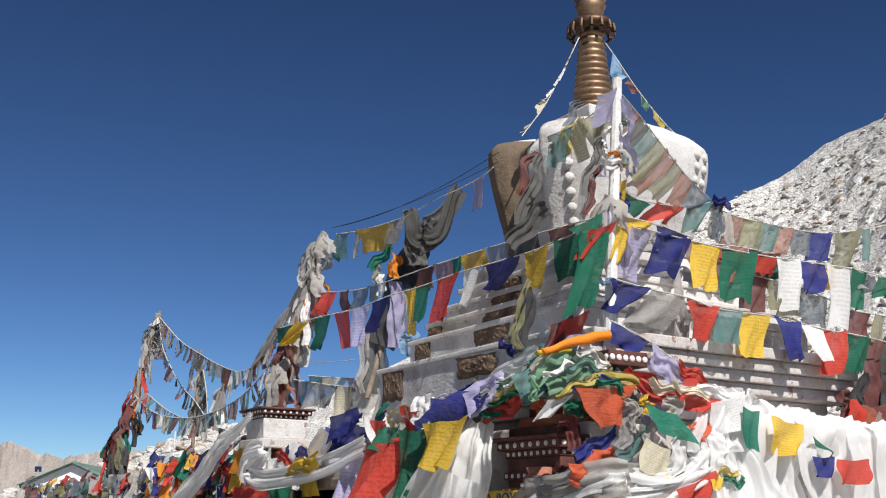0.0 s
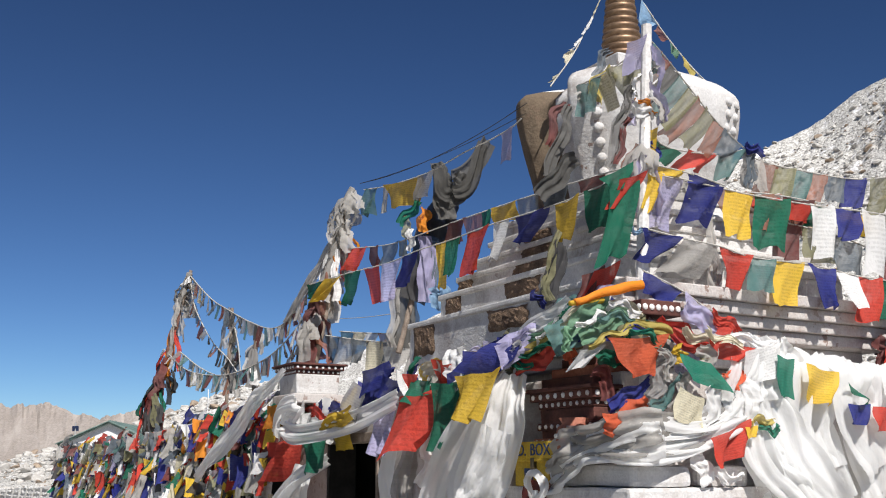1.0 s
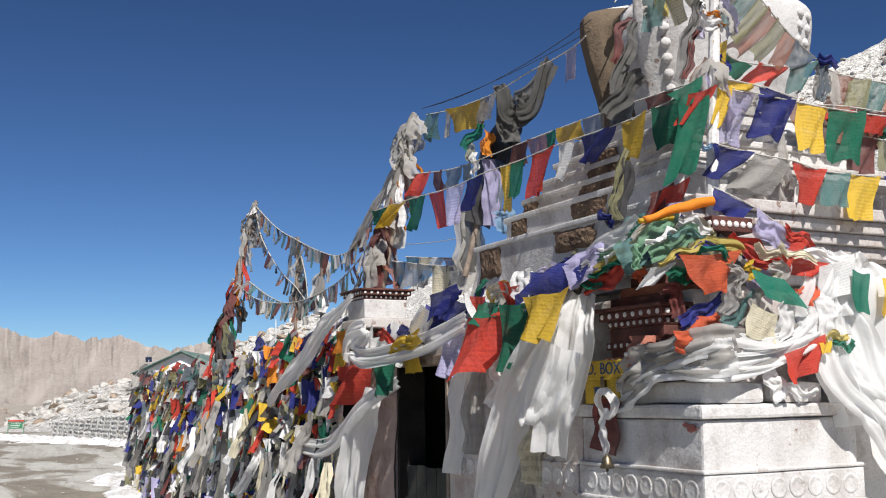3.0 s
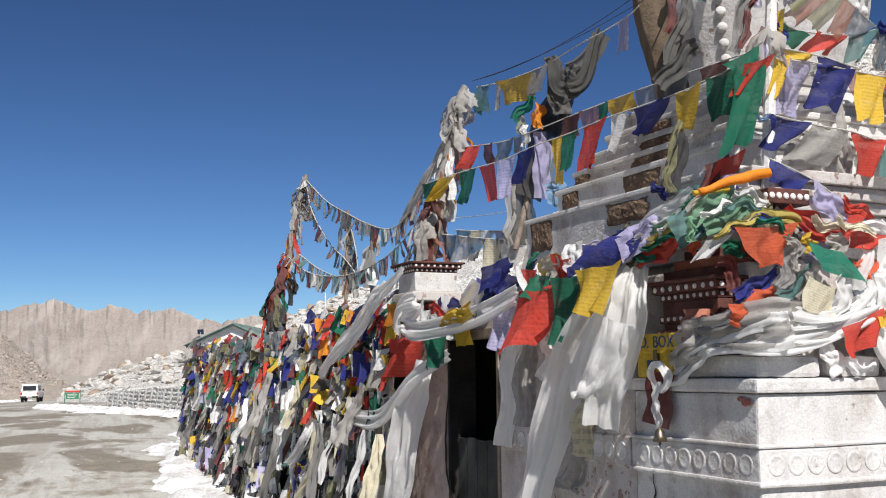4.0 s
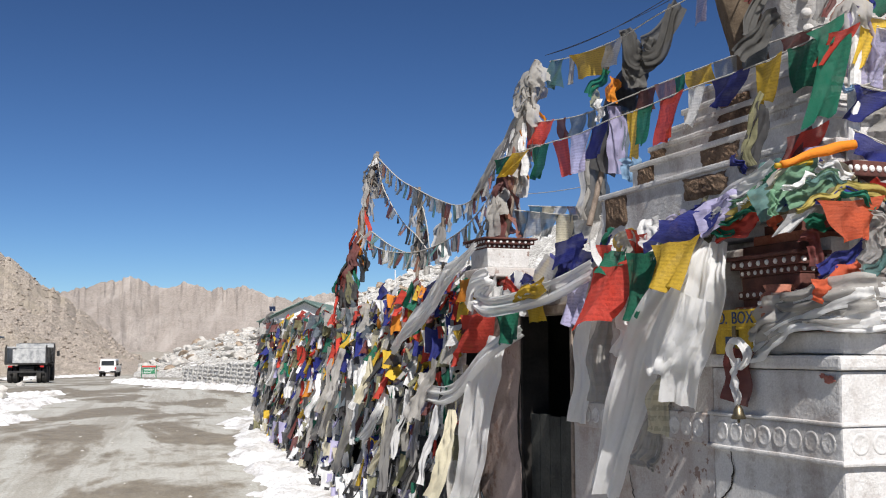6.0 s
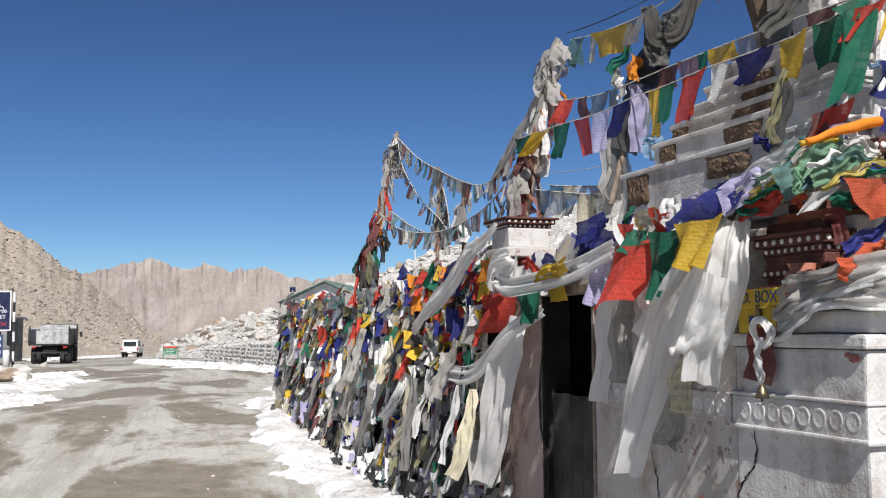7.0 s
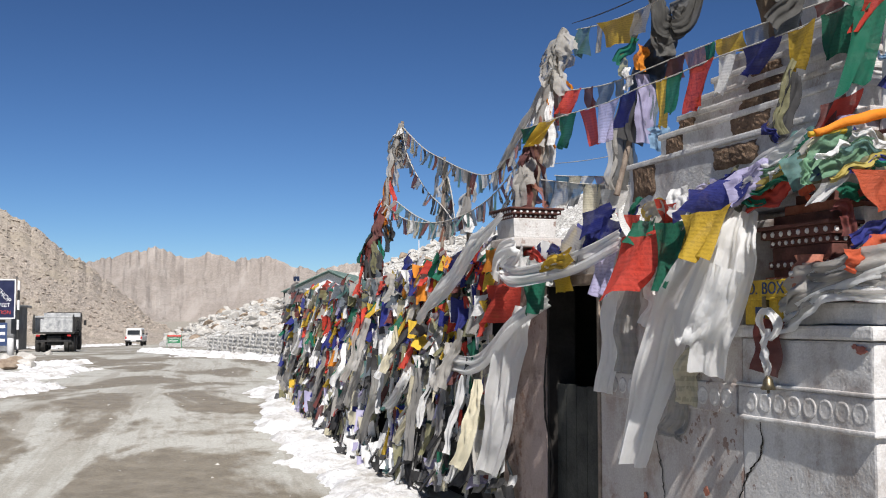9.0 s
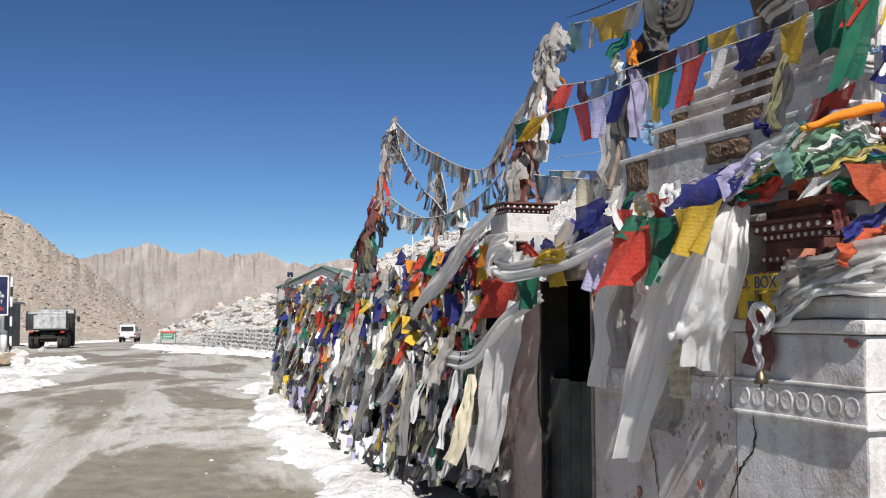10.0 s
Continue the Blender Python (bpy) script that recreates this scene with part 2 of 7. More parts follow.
def slab(x0, x1, y0, y1, z0, z1, bevel=0.02, bm=None, taper=0.0, wob=0.0):
    """A block with softened edges; taper widens its top; wob makes it uneven."""
    b = bmesh.new()
    r = bmesh.ops.create_cube(b, size=1)
    for q in r["verts"]:
        k = taper if q.co.z > 0 else 0.0
        q.co = Vector(((x0 + x1) / 2 + q.co.x * (x1 - x0 + 2 * k), (y0 + y1) / 2 + q.co.y * (y1 - y0 + 2 * k), (z0 + z1) / 2 + q.co.z * (z1 - z0)))
    if bevel:
        bmesh.ops.bevel(b, geom=b.edges[:], offset=bevel, segments=2, affect="EDGES", profile=0.6)
    if wob:
        bmesh.ops.subdivide_edges(b, edges=[e for e in b.edges if e.calc_length() > 0.3], cuts=6, use_grid_fill=True)
        for q in b.verts:
            q.co += noise.noise_vector(q.co * 2.3) * wob + noise.noise_vector(q.co * 9) * wob * 0.4
    if bm is None:
        return b
    return merge(bm, b)


def merge(bm, other, m=None):
    me = bpy.data.meshes.new("tmp")
    if m is not None:
        other.transform(m)
    other.to_mesh(me)
    other.free()
    bm.from_mesh(me)
    bpy.data.meshes.remove(me)
    return bm


def lathe(profile, steps=32, at=(0, 0, 0), square=0.0):
    """A turned body from (radius, height) pairs."""
    bm = bmesh.new()
    rings = []
    for r, z in profile:
        ring = []
        for i in range(steps):
            a = 2 * math.pi * i / steps
            k = 1.0
            if square:
                k = 1 + square * (1 / max(abs(math.cos(a)), abs(math.sin(a))) - 1)
            ring.append(bm.verts.new((at[0] + r * k * math.cos(a), at[1] + r * k * math.sin(a), at[2] + z)))
        rings.append(ring)
    for a, b in zip(rings, rings[1:]):
        for i in range(steps):
            bm.faces.new((a[i], a[(i + 1) % steps], b[(i + 1) % steps], b[i]))
    bm.faces.new(rings[0][::-1])
    bm.faces.new(rings[-1])
    return bm


def spline(pts, n):
    """Points of a smooth line through pts."""
    p = [Vector(q) for q in pts]
    p = [p[0] * 2 - p[1]] + p + [p[-1] * 2 - p[-2]]
    out = []
    for i in range(n + 1):
        s = i / n * (len(p) - 3)
        k = min(int(s), len(p) - 4)
        t = s - k
        a, b, c, d = p[k:k + 4]
        out.append(0.5 * ((2 * b) + (c - a) * t + (2 * a - 5 * b + 4 * c - d) * t * t + (3 * b - a - 3 * c + d) * t ** 3))
    return out


def tube(pts, radius, n=24, sides=6, wob=0.0, end=None):
    bm = bmesh.new()
    line = spline(pts, n)
    rings = []
    for i, q in enumerate(line):
        t = (line[min(i + 1, n)] - line[max(i - 1, 0)]).normalized()
        a = t.orthogonal().normalized() if abs(t.z) > 0.95 else t.cross(Vector((0, 0, 1))).normalized()
        b = t.cross(a)
        r = radius + ((end if end is not None else radius) - radius) * i / n
        ring = []
        for k in range(sides):
            w = 2 * math.pi * k / sides
            v = q + (a * math.cos(w) + b * math.sin(w)) * r
            if wob:
                v = v + noise.noise_vector(v * 6) * wob
            ring.append(bm.verts.new(v))
        rings.append(ring)
    for a, b in zip(rings, rings[1:]):
        for i in range(sides):
            bm.faces.new((a[i], a[(i + 1) % sides], b[(i + 1) % sides], b[i]))
    bm.faces.new(rings[0][::-1])
    bm.faces.new(rings[-1])
    return bm


def ribbon(pts, width, side=(0, 1, 0), pleats=3.0, depth=0.04, n=28, across=22, seed=0, ends=(1.0, 1.0), waist=()):
    """A long cloth laid along pts: pleated across, its width pinched at ends and at the waists (place, width)."""
    bm = bmesh.new()
    line = spline(pts, n)
    rnd = random.Random(seed)
    ph = [rnd.uniform(0, 6.28) for _ in range(4)]
    grid = []
    for i, q in enumerate(line):
        s = i / n
        t = (line[min(i + 1, n)] - line[max(i - 1, 0)]).normalized()
        sd = Vector(side)
        sd = (sd - t * sd.dot(t)).normalized()
        nm = t.cross(sd).normalized()
        w = width * (ends[0] * max(0, 1 - 3 * s) + ends[1] * max(0, 3 * s - 2) + 1 * (1 - max(0, 1 - 3 * s) - max(0, 3 * s - 2)))
        for where, k in waist:
            w *= 1 - (1 - k) * math.exp(-((s - where) / 0.08) ** 2)
        d = depth * (0.6 + 0.6 * w / width)
        row = []
        for j in range(across + 1):
            x = j / across - 0.5
            ridge = abs(math.sin(math.pi * pleats * x + ph[0] + 0.7 * math.sin(2.2 * s + ph[1])))
            live = 0.45 + 0.75 * abs(noise.noise(Vector((x * 4 + seed * 0.3, s * 2.5, seed))))
            fold = (1.7 * ridge - 0.9) * live + 0.35 * abs(math.sin(math.pi * pleats * 2.3 * x + ph[2] + 1.2 * s)) + 0.5 * math.sin(3.0 * x + 2.5 * s + ph[3])
            wave = noise.noise(Vector((x * 3 + seed, s * 7, seed * 1.7))) * depth * 0.9
            row.append(bm.verts.new(q + sd * (x * w + 0.02 * math.sin(9 * s + ph[2])) + nm * (fold * d * 0.5 + wave)))
        grid.append(row)
    for a, b in zip(grid, grid[1:]):
        for j in range(across):
            bm.faces.new((a[j], a[j + 1], b[j + 1], b[j]))
    return bm


def crumple(p, face, up, w, h, seed, fold=0.07, droop=0.5):
    """A rumpled cloth lying at p: it faces one way, its upper part lies over the edge and its rim droops."""
    bm = bmesh.new()
    rnd = random.Random(seed)
    nrm = Vector(face).normalized()
    up = Vector(up)
    up = (up - nrm * up.dot(nrm)).normalized()
    across = up.cross(nrm)
    a, b, k = rnd.uniform(-0.9, 0.9), rnd.uniform(0, 6.28), rnd.uniform(6, 13)
    off = Vector((seed * 1.37, seed * 0.71, 0))
    n = 13
    grid = []
    for i in range(n + 1):
        row = []
        for j in range(n + 1):
            x, y = (i / n - 0.5), (j / n - 0.5)
            rim = 1 + 0.06 * noise.noise(Vector((x * 4, y * 4, seed)))
            d = k * (x * math.cos(a) + y * math.sin(a))
            z = fold * (abs(math.sin(d * 0.5 + b + 1.5 * noise.noise(off + Vector((x * 3, y * 3, 0))))) - 0.5) + fold * 0.9 * noise.noise(off + Vector((x * 5, y * 5, 2)))
            q = Vector(p) + across * (x * w * rim) + up * (y * h * rim) + nrm * z
            q.z -= droop * x * x * w * 0.5
            q -= nrm * max(0.0, y - 0.1) ** 2 * h * 1.2
            row.append(bm.verts.new(q))
        grid.append(row)
    for u, v in zip(grid, grid[1:]):
        for j in range(n):
            bm.faces.new((u[j], u[j + 1], v[j + 1], v[j]))
    return bm


# ---- flag meshes, shared ----
FLAG_CACHE, FLAG_SHAPE = {}, {}


def flag_shape(v):
    """One of the hanging shapes of a cloth, a unit wide and high, its upper edge on the cord."""
    if v not in FLAG_SHAPE:
        rnd = random.Random(100 + v)
        nx, nz = 7, 9
        a1, a2, p1, p2 = rnd.uniform(0.04, 0.11), rnd.uniform(0.02, 0.06), rnd.uniform(0, 6), rnd.uniform(0, 6)
        skew, pinch, lift = rnd.uniform(-0.4, 0.4), rnd.choice([0.0, 0.0, 0.08, 0.3, 0.5]), rnd.uniform(-0.12, 0.25)
        curl = rnd.uniform(-0.5, 0.5)
        if v >= 12:
            pinch, skew, a1, lift = rnd.uniform(0.55, 0.8), rnd.uniform(-0.5, 0.5), 0.16, 0.0
        vs = []
        for k in range(nz + 1):
            for i in range(nx + 1):
                x, z = i / nx - 0.5, k / nz
                w = 1 - pinch * z ** 0.8
                ruffle = a1 * (0.3 + z) * math.sin(2.2 * math.pi * x * (1 + pinch) + p1 + 2 * z) + a2 * math.sin(11 * x + p2 + 4 * z)
                vs.append((x * w + skew * z * z, ruffle + curl * z * z * 0.35, -z + lift * z * (x + 0.5) * z + 0.03 * math.sin(9 * x + p2) * z - (0.03 * math.cos(2 * math.pi * x) if k == 0 else 0)))
        fs = [(k * (nx + 1) + i, k * (nx + 1) + i + 1, (k + 1) * (nx + 1) + i + 1, (k + 1) * (nx + 1) + i) for k in range(nz) for i in range(nx)]
        FLAG_SHAPE[v] = (np.array(vs), fs)
    return FLAG_SHAPE[v]


def flag_mesh(v, colour):
    if (v, colour) not in FLAG_CACHE:
        vs, fs = flag_shape(v)
        me = bpy.data.meshes.new("flag")
        me.from_pydata(vs.tolist(), [], fs)
        me.polygons.foreach_set("use_smooth", [True] * len(fs))
        me.materials.append(CLOTH[colour])
        FLAG_CACHE[v, colour] = me
    return FLAG_CACHE[v, colour]


def flag(parent, v, colour, m, name="flag"):
    ob = new(name, flag_mesh(v, colour))
    ob.parent = parent
    ob.matrix_local = m
    return ob


def joined(name, items, parent, label=""):
    """Many cloths, (shape, colour, pose), as one mesh."""
    names = sorted({c for _, c, _ in items})
    vs, fs, mi, base = [], [], [], 0
    for v, c, m in items:
        sv, sf = flag_shape(v)
        m4 = np.array(m)
        vs.append(sv @ m4[:3, :3].T + m4[:3, 3])
        fs += [tuple(i + base for i in f) for f in sf]
        mi += [names.index(c)] * len(sf)
        base += len(sv)
    me = bpy.data.meshes.new(name)
    me.from_pydata(np.concatenate(vs).tolist(), [], fs)
    me.polygons.foreach_set("use_smooth", [True] * len(fs))
    for c in names:
        me.materials.append(CLOTH[c])
    me.polygons.foreach_set("material_index", mi)
    ob = new(name, me)
    ob.parent = parent
    return tagged(ob, label, kind="stuff")


def hang(p, along, size, swing=0.0, twist=0.0, tall=None):
    """The pose of a cloth at p whose upper edge runs along a way; it swings out by degrees."""
    x = Vector(along).normalized()
    y = Vector((0, 0, 1)).cross(x).normalized()
    m = Matrix.Translation(p) @ Matrix((x, y, x.cross(y))).transposed().to_4x4()
    return m @ pose(0, 0, 0, swing, 0, twist) @ Matrix.Diagonal((size, size, tall or size * 1.1, 1))


def flag_string(a, b, sag, count, size, colours, label, seed=0, tall=None, wild=18):
    """A cord from a to b with cloths along it."""
    rnd = random.Random(seed)
    ob = thing("prayer_flag_string", label, "prayer flags", "strings of prayer flags")
    a, b = Vector(a), Vector(b)

    def at(s):
        q = a.lerp(b, s)
        q.z -= sag * 4 * s * (1 - s)
        return q
    size = max(size, (b - a).length / count * 1.06)
    part("cord", tube([at(i / 8) for i in range(9)], 0.006, 24, 5), CORD, ob)
    for i in range(count):
        s = (i + 0.5) / count
        way = at(min(1, s + 0.01)) - at(max(0, s - 0.01))
        flag(ob, rnd.randrange(12), colours[i % len(colours)], hang(at(s), way, size * rnd.uniform(0.9, 1.08), rnd.gauss(0, wild * 1.25), rnd.gauss(0, 9), (tall or size * 1.1) * rnd.uniform(0.85, 1.12)))
    return ob


def pennant_mesh(lean, foot, colour, seed):
    """A cloth a unit wide and high hung by its upper edge: its foot is shifted and narrowed, folds run down it."""
    rnd = random.Random(seed)
    nx, nz = 9, 11
    p1, p2, p3 = (rnd.uniform(0, 6.28) for _ in range(3))
    a1, belly, nick = rnd.uniform(0.05, 0.12), rnd.uniform(-0.15, 0.25), rnd.uniform(0.02, 0.06)
    vs = []
    for k in range(nz + 1):
        for i in range(nx + 1):
            x, z = i / nx - 0.5, k / nz
            w = 1 - (1 - foot) * z ** 0.9
            fold = a1 * (0.25 + z) * math.sin(2.4 * math.pi * x + p1 + 2.4 * z) + 0.035 * math.sin(13 * x + p2 + 5 * z) * (0.4 + z)
            scallop = -0.035 * math.cos(2 * math.pi * x) * (1 - z) ** 3
            vs.append((x * w + lean * z ** 1.25 + 0.02 * math.sin(7 * z + p3), fold + belly * z * (1 - 0.4 * z), -z + scallop + nick * math.sin(8 * x + p3) * z * z))
    fs = [(k * (nx + 1) + i, k * (nx + 1) + i + 1, (k + 1) * (nx + 1) + i + 1, (k + 1) * (nx + 1) + i) for k in range(nz) for i in range(nx)]
    me = bpy.data.meshes.new("flag")
    me.from_pydata(vs, [], fs)
    me.polygons.foreach_set("use_smooth", [True] * len(fs))
    me.materials.append(CLOTH[colour])
    return me


def strung(label, line, cloths, seed):
    """A cord along a line with cloths on it: (place along it, width, length, lean, width of the foot, colour)."""
    ob = thing("prayer_flag_string", label, "prayer flags", "strings of prayer flags")
    pts = [Vector(q) for q in line]
    n = len(pts) - 1
    part("cord", tube(line, 0.006, 8 * n, 5), CORD, ob)
    rnd = random.Random(seed)
    for k, (s, w, ln, lean, foot, colour) in enumerate(cloths):
        i = min(n - 1, int(s * n))
        p = pts[i].lerp(pts[i + 1], s * n - i)
        cloth = new("flag", pennant_mesh(lean / w, foot, colour, seed * 40 + k))
        cloth.parent = ob
        cloth.matrix_local = hang(p, pts[i + 1] - pts[i], w, rnd.gauss(0, 5), rnd.gauss(0, 4), ln)
    return ob


def flag_row(line, count, seed):
    """A far cord thick with small faded cloths."""
    rnd = random.Random(seed)
    ob = thing("prayer_flag_string", "small faded flags strung between ragged poles", "prayer flags", "strings of prayer flags")
    pts = spline(line, count)
    part("cord", tube(line, 0.008, 40, 5), CORD, ob)
    for i in range(count):
        if rnd.random() < 0.06:
            continue
        way = pts[i + 1] - pts[i]
        flat = Vector((way.x, way.y, way.z * 0.6)) if abs(way.z) > 0.6 * way.length else way
        w = max(0.13, way.length * rnd.uniform(0.75, 1.1))
        flag(ob, rnd.randrange(12), rnd.choice([D, S, U, C, E_, T, D, M, W, "ash", "ash", D]), hang(pts[i], flat, w, rnd.gauss(0, 14), rnd.gauss(0, 12), rnd.uniform(0.15, 0.26)))
    return ob


# ---- ground, road and hills ----
WORLD = Matrix.Identity(4)


def fall(x, y):
    """The pass drops away gently beyond the shrine."""
    d = math.hypot(x, y)
    k = min(1.0, max(0.0, (23 - d) / 10))
    return max(-2.5, -0.0177 * max(0.0, d - 48)) - 0.48 * k * k * (3 - 2 * k)


def ground():
    bm = bmesh.new()
    rings, steps = [1, 4, 8, 10, 11.5, 13, 14.5, 16, 17.5, 19, 20.5, 22, 23.5, 30, 36, 42, 50, 60, 70, 85, 100, 120, 140, 160, 183, 220, 300, 700, 1600, 3400], 96
    rows = []
    for r in rings:
        row = []
        for i in range(steps):
            x, y = r * math.sin(2 * math.pi * i / steps), r * math.cos(2 * math.pi * i / steps)
            row.append(bm.verts.new((x, y, fall(x, y) - 0.03)))
        rows.append(row)
    for a, b in zip(rows, rows[1:]):
        for i in range(steps):
            bm.faces.new((a[i], a[(i + 1) % steps], b[(i + 1) % steps], b[i]))
    bm.faces.new(rows[0])
    return solid("ground", bm, GRAVEL, "dusty gravel ground of a mountain pass", "ground", WORLD, "structure")


ground()


def road():
    """The road past the shrine, bending away to the left."""
    bm = bmesh.new()
    mid = spline([(-4.5, -30, 0), (-4.5, -12, 0), (-4.6, 0, 0), (-5.2, 9, 0), (-6.2, 18, 0), (-9.8, 36, 0), (-16.0, 58, 0), (-22.5, 82, 0), (-31, 108, 0), (-44, 140, 0), (-70, 175, 0)], 150)
    rows = []
    for i, q in enumerate(mid):
        t = (mid[min(i + 1, 150)] - mid[max(i - 1, 0)]).normalized()
        n = Vector((t.y, -t.x, 0))
        s = i / 150
        w0, w1 = 9.5 - 4 * min(1, max(0, s - 0.6) * 3), 7.0 - 4.0 * min(1, max(0, s - 0.64) * 3)
        row = []
        for k in range(13):
            f = k / 12
            e = 0.5 * noise.noise(Vector((q.x * 0.4, q.y * 0.4, k // 7)))
            p = q + n * (-w0 + (w0 + w1) * f + (e if k in (0, 12) else 0))
            row.append(bm.verts.new((p.x, p.y, fall(p.x, p.y) + 0.012 * math.sin(math.pi * f) - (0.025 if k in (0, 12) else 0))))
        rows.append(row)
    for a, b in zip(rows, rows[1:]):
        for k in range(12):
            bm.faces.new((a[k], a[k + 1], b[k + 1], b[k]))
    return solid("road", bm, ROAD, "worn road with pale dried mud and damp brown tracks", "road", WORLD, "structure", smooth=True)


road()


def hill(name, material, profile, foot, ridge, label, rough=0.06, seed=0.0, na=150, nr=46, depth=1.6, power=1.0, gul=0.0, jag=0.0, fleck=0.26, squash=1.0):
    """A mountainside seen from the pass: the skyline by bearing and angle of rise (degrees), its foot and ridge distance."""
    bm = bmesh.new()
    az = [p[0] for p in profile]
    el = [p[1] for p in profile]
    rows = []
    for i in range(na + 1):
        b = az[0] + (az[-1] - az[0]) * i / na
        e = float(np.interp(b, az, el)) + jag * (noise.fractal(Vector((b * 1.9, seed, 2)), 0.6, 2.1, 6) + 0.1)
        rd = ridge * (1 + 0.1 * noise.noise(Vector((b * 0.11, seed, 0))))
        ft = foot * (1 + 0.10 * noise.noise(Vector((b * 0.2, seed + 5, 0))))
        top = rd * math.tan(radians(e)) + 1.65
        calm = rd * math.tan(radians(sum(float(np.interp(b + w, az, el)) for w in range(-5, 6)) / 11)) + 1.65
        row = []
        for k in range(nr + 1):
            f = k / nr
            if f <= 0.75:
                g = f / 0.75
                low = calm + (top - calm) * g ** 3
                r, h = ft + (rd - ft) * g, (low + 5) * g ** power - 5
            else:
                g = (f - 0.75) / 0.25
                r, h = rd + (depth - 1) * rd * g, top - (top + 8) * g
            a = radians(b)
            p = Vector((r * math.sin(a), r * math.cos(a), 0))
            sc = 9.0 / ridge
            amp = max(0.0, top) * rough * (math.sin(math.pi * min(1, f / 0.75)) ** 0.5 + 0.25 if f > 0 else 0)
            w = p.normalized() * (ridge + (r - ridge) * squash)
            d = noise.fractal(w * sc + Vector((seed, seed, 0)), 0.9, 2.1, 7) - abs(noise.noise(w * sc * 0.7)) * 0.8
            fine = noise.fractal(w * sc * 7, 0.7, 2.2, 5) * fleck
            gully = -abs(noise.noise(Vector((b * 0.9 + 0.3 * d, f * 1.4, seed)))) - 0.5 * abs(noise.noise(Vector((b * 2.6 + 0.4 * d, f * 2.0, seed + 3)))) - 0.28 * abs(noise.noise(Vector((b * 7 + 0.5 * d, f * 3.0, seed + 6))))
            row.append(bm.verts.new((p.x, p.y, h + amp * (d + fine + gully * gul * (0.3 + f)))))
        rows.append(row)
    for a, b in zip(rows, rows[1:]):
        for k in range(nr):
            bm.faces.new((a[k], a[k + 1], b[k + 1], b[k]))
    return solid(name, bm, material, label, "mountain", WORLD, "structure", smooth=False)


hill("backdrop_far_mountains", HILL_FAR, [(-60, 4.2), (-48, 3.4), (-36, 3.9), (-26, 3.1), (-18.9, 2.95), (-17.4, 3.25), (-15.4, 3.8), (-14.2, 3.3), (-13.4, 3.15), (-12.8, 3.65), (-11.6, 3.2), (-10.7, 3.25), (-9.5, 3.35), (-8.6, 2.9), (-7.1, 2.65), (-5.6, 2.95), (-4.4, 3.2), (-1, 2.9), (6, 2.5)], 1740, 2000, "far brown rocky mountain range under a clear sky", 0.07, 3.0, 620, 80, 1.3, gul=1.5, jag=0.2, fleck=0.12, squash=0.22)
hill("backdrop_left_hill", HILL_LEFT, [(-75, 12), (-50, 10.5), (-35, 8.6), (-26, 6.8), (-22.85, 5.5), (-21.9, 5.05), (-21.1, 4.5), (-20.3, 3.75), (-19.6, 3.25), (-18.9, 2.85), (-17.3, 1.6), (-15.9, 0.2), (-14.7, -0.7), (-13.5, -1.2)], 160, 230, "brown scree hillside above the road", 0.06, 8.0, 320, 90, gul=0.7, jag=0.16, fleck=0.45)
hill("backdrop_talus_slope", HILL_RIGHT, [(-15.2, -1.2), (-14.0, -0.6), (-12.2, 0.3), (-10.4, 0.8), (-8.8, 1.05), (-5.6, 2.2), (-3.2, 3.1), (0, 4.4), (3.6, 5.0), (12, 9.0), (25.2, 15.2), (28, 16.3), (30.7, 17.2), (33.1, 18.7), (34.9, 19.4), (37, 20), (50, 23), (75, 22), (110, 18)], 72, 125, "pale grey boulder slope with old snow", 0.05, 14.0, 300, 60)


def snow(name, spots, height, seed, label, m=None):
    """Banked old snow: a lumpy sheet over a run of spots (x, y, radius)."""
    x0, x1 = min(s[0] - s[2] for s in spots), max(s[0] + s[2] for s in spots)
    y0, y1 = min(s[1] - s[2] for s in spots), max(s[1] + s[2] for s in spots)
    cell = max(0.055, max(x1 - x0, y1 - y0) / 260)
    nx, ny = int((x1 - x0) / cell), int((y1 - y0) / cell)
    bm = bmesh.new()
    g = {}
    for i in range(nx + 1):
        for j in range(ny + 1):
            x, y = x0 + (x1 - x0) * i / nx, y0 + (y1 - y0) * j / ny
            q = (m or SHRINE) @ Vector((x, y, 0))
            base = fall(q.x, q.y)
            f = max(1 - math.hypot(x - a, y - b) / r for a, b, r in spots)
            p = Vector((x + seed, y, seed))
            f += 0.55 * noise.fractal(p * 1.1, 0.8, 2.1, 6) + 0.12 * noise.noise(p * 9) - 0.08
            h = height * min(1.0, max(0.0, f) * 2.6) * (0.8 + 0.55 * noise.fractal(p * 2.6, 0.6, 2.1, 6) + 0.25 * abs(noise.noise(p * 7)))
            g[i, j] = (bm.verts.new((x, y, base + (h if f > 0 else -0.04))), f > -0.02)
    for i in range(nx):
        for j in range(ny):
            q = [g[i, j], g[i + 1, j], g[i + 1, j + 1], g[i, j + 1]]
            if any(k[1] for k in q):
                bm.faces.new([k[0] for k in q])
    for k, ok in g.values():
        if not k.link_faces:
            bm.verts.remove(k)
    return solid(name, bm, SNOW, label, "snow", m, "stuff", smooth=True)


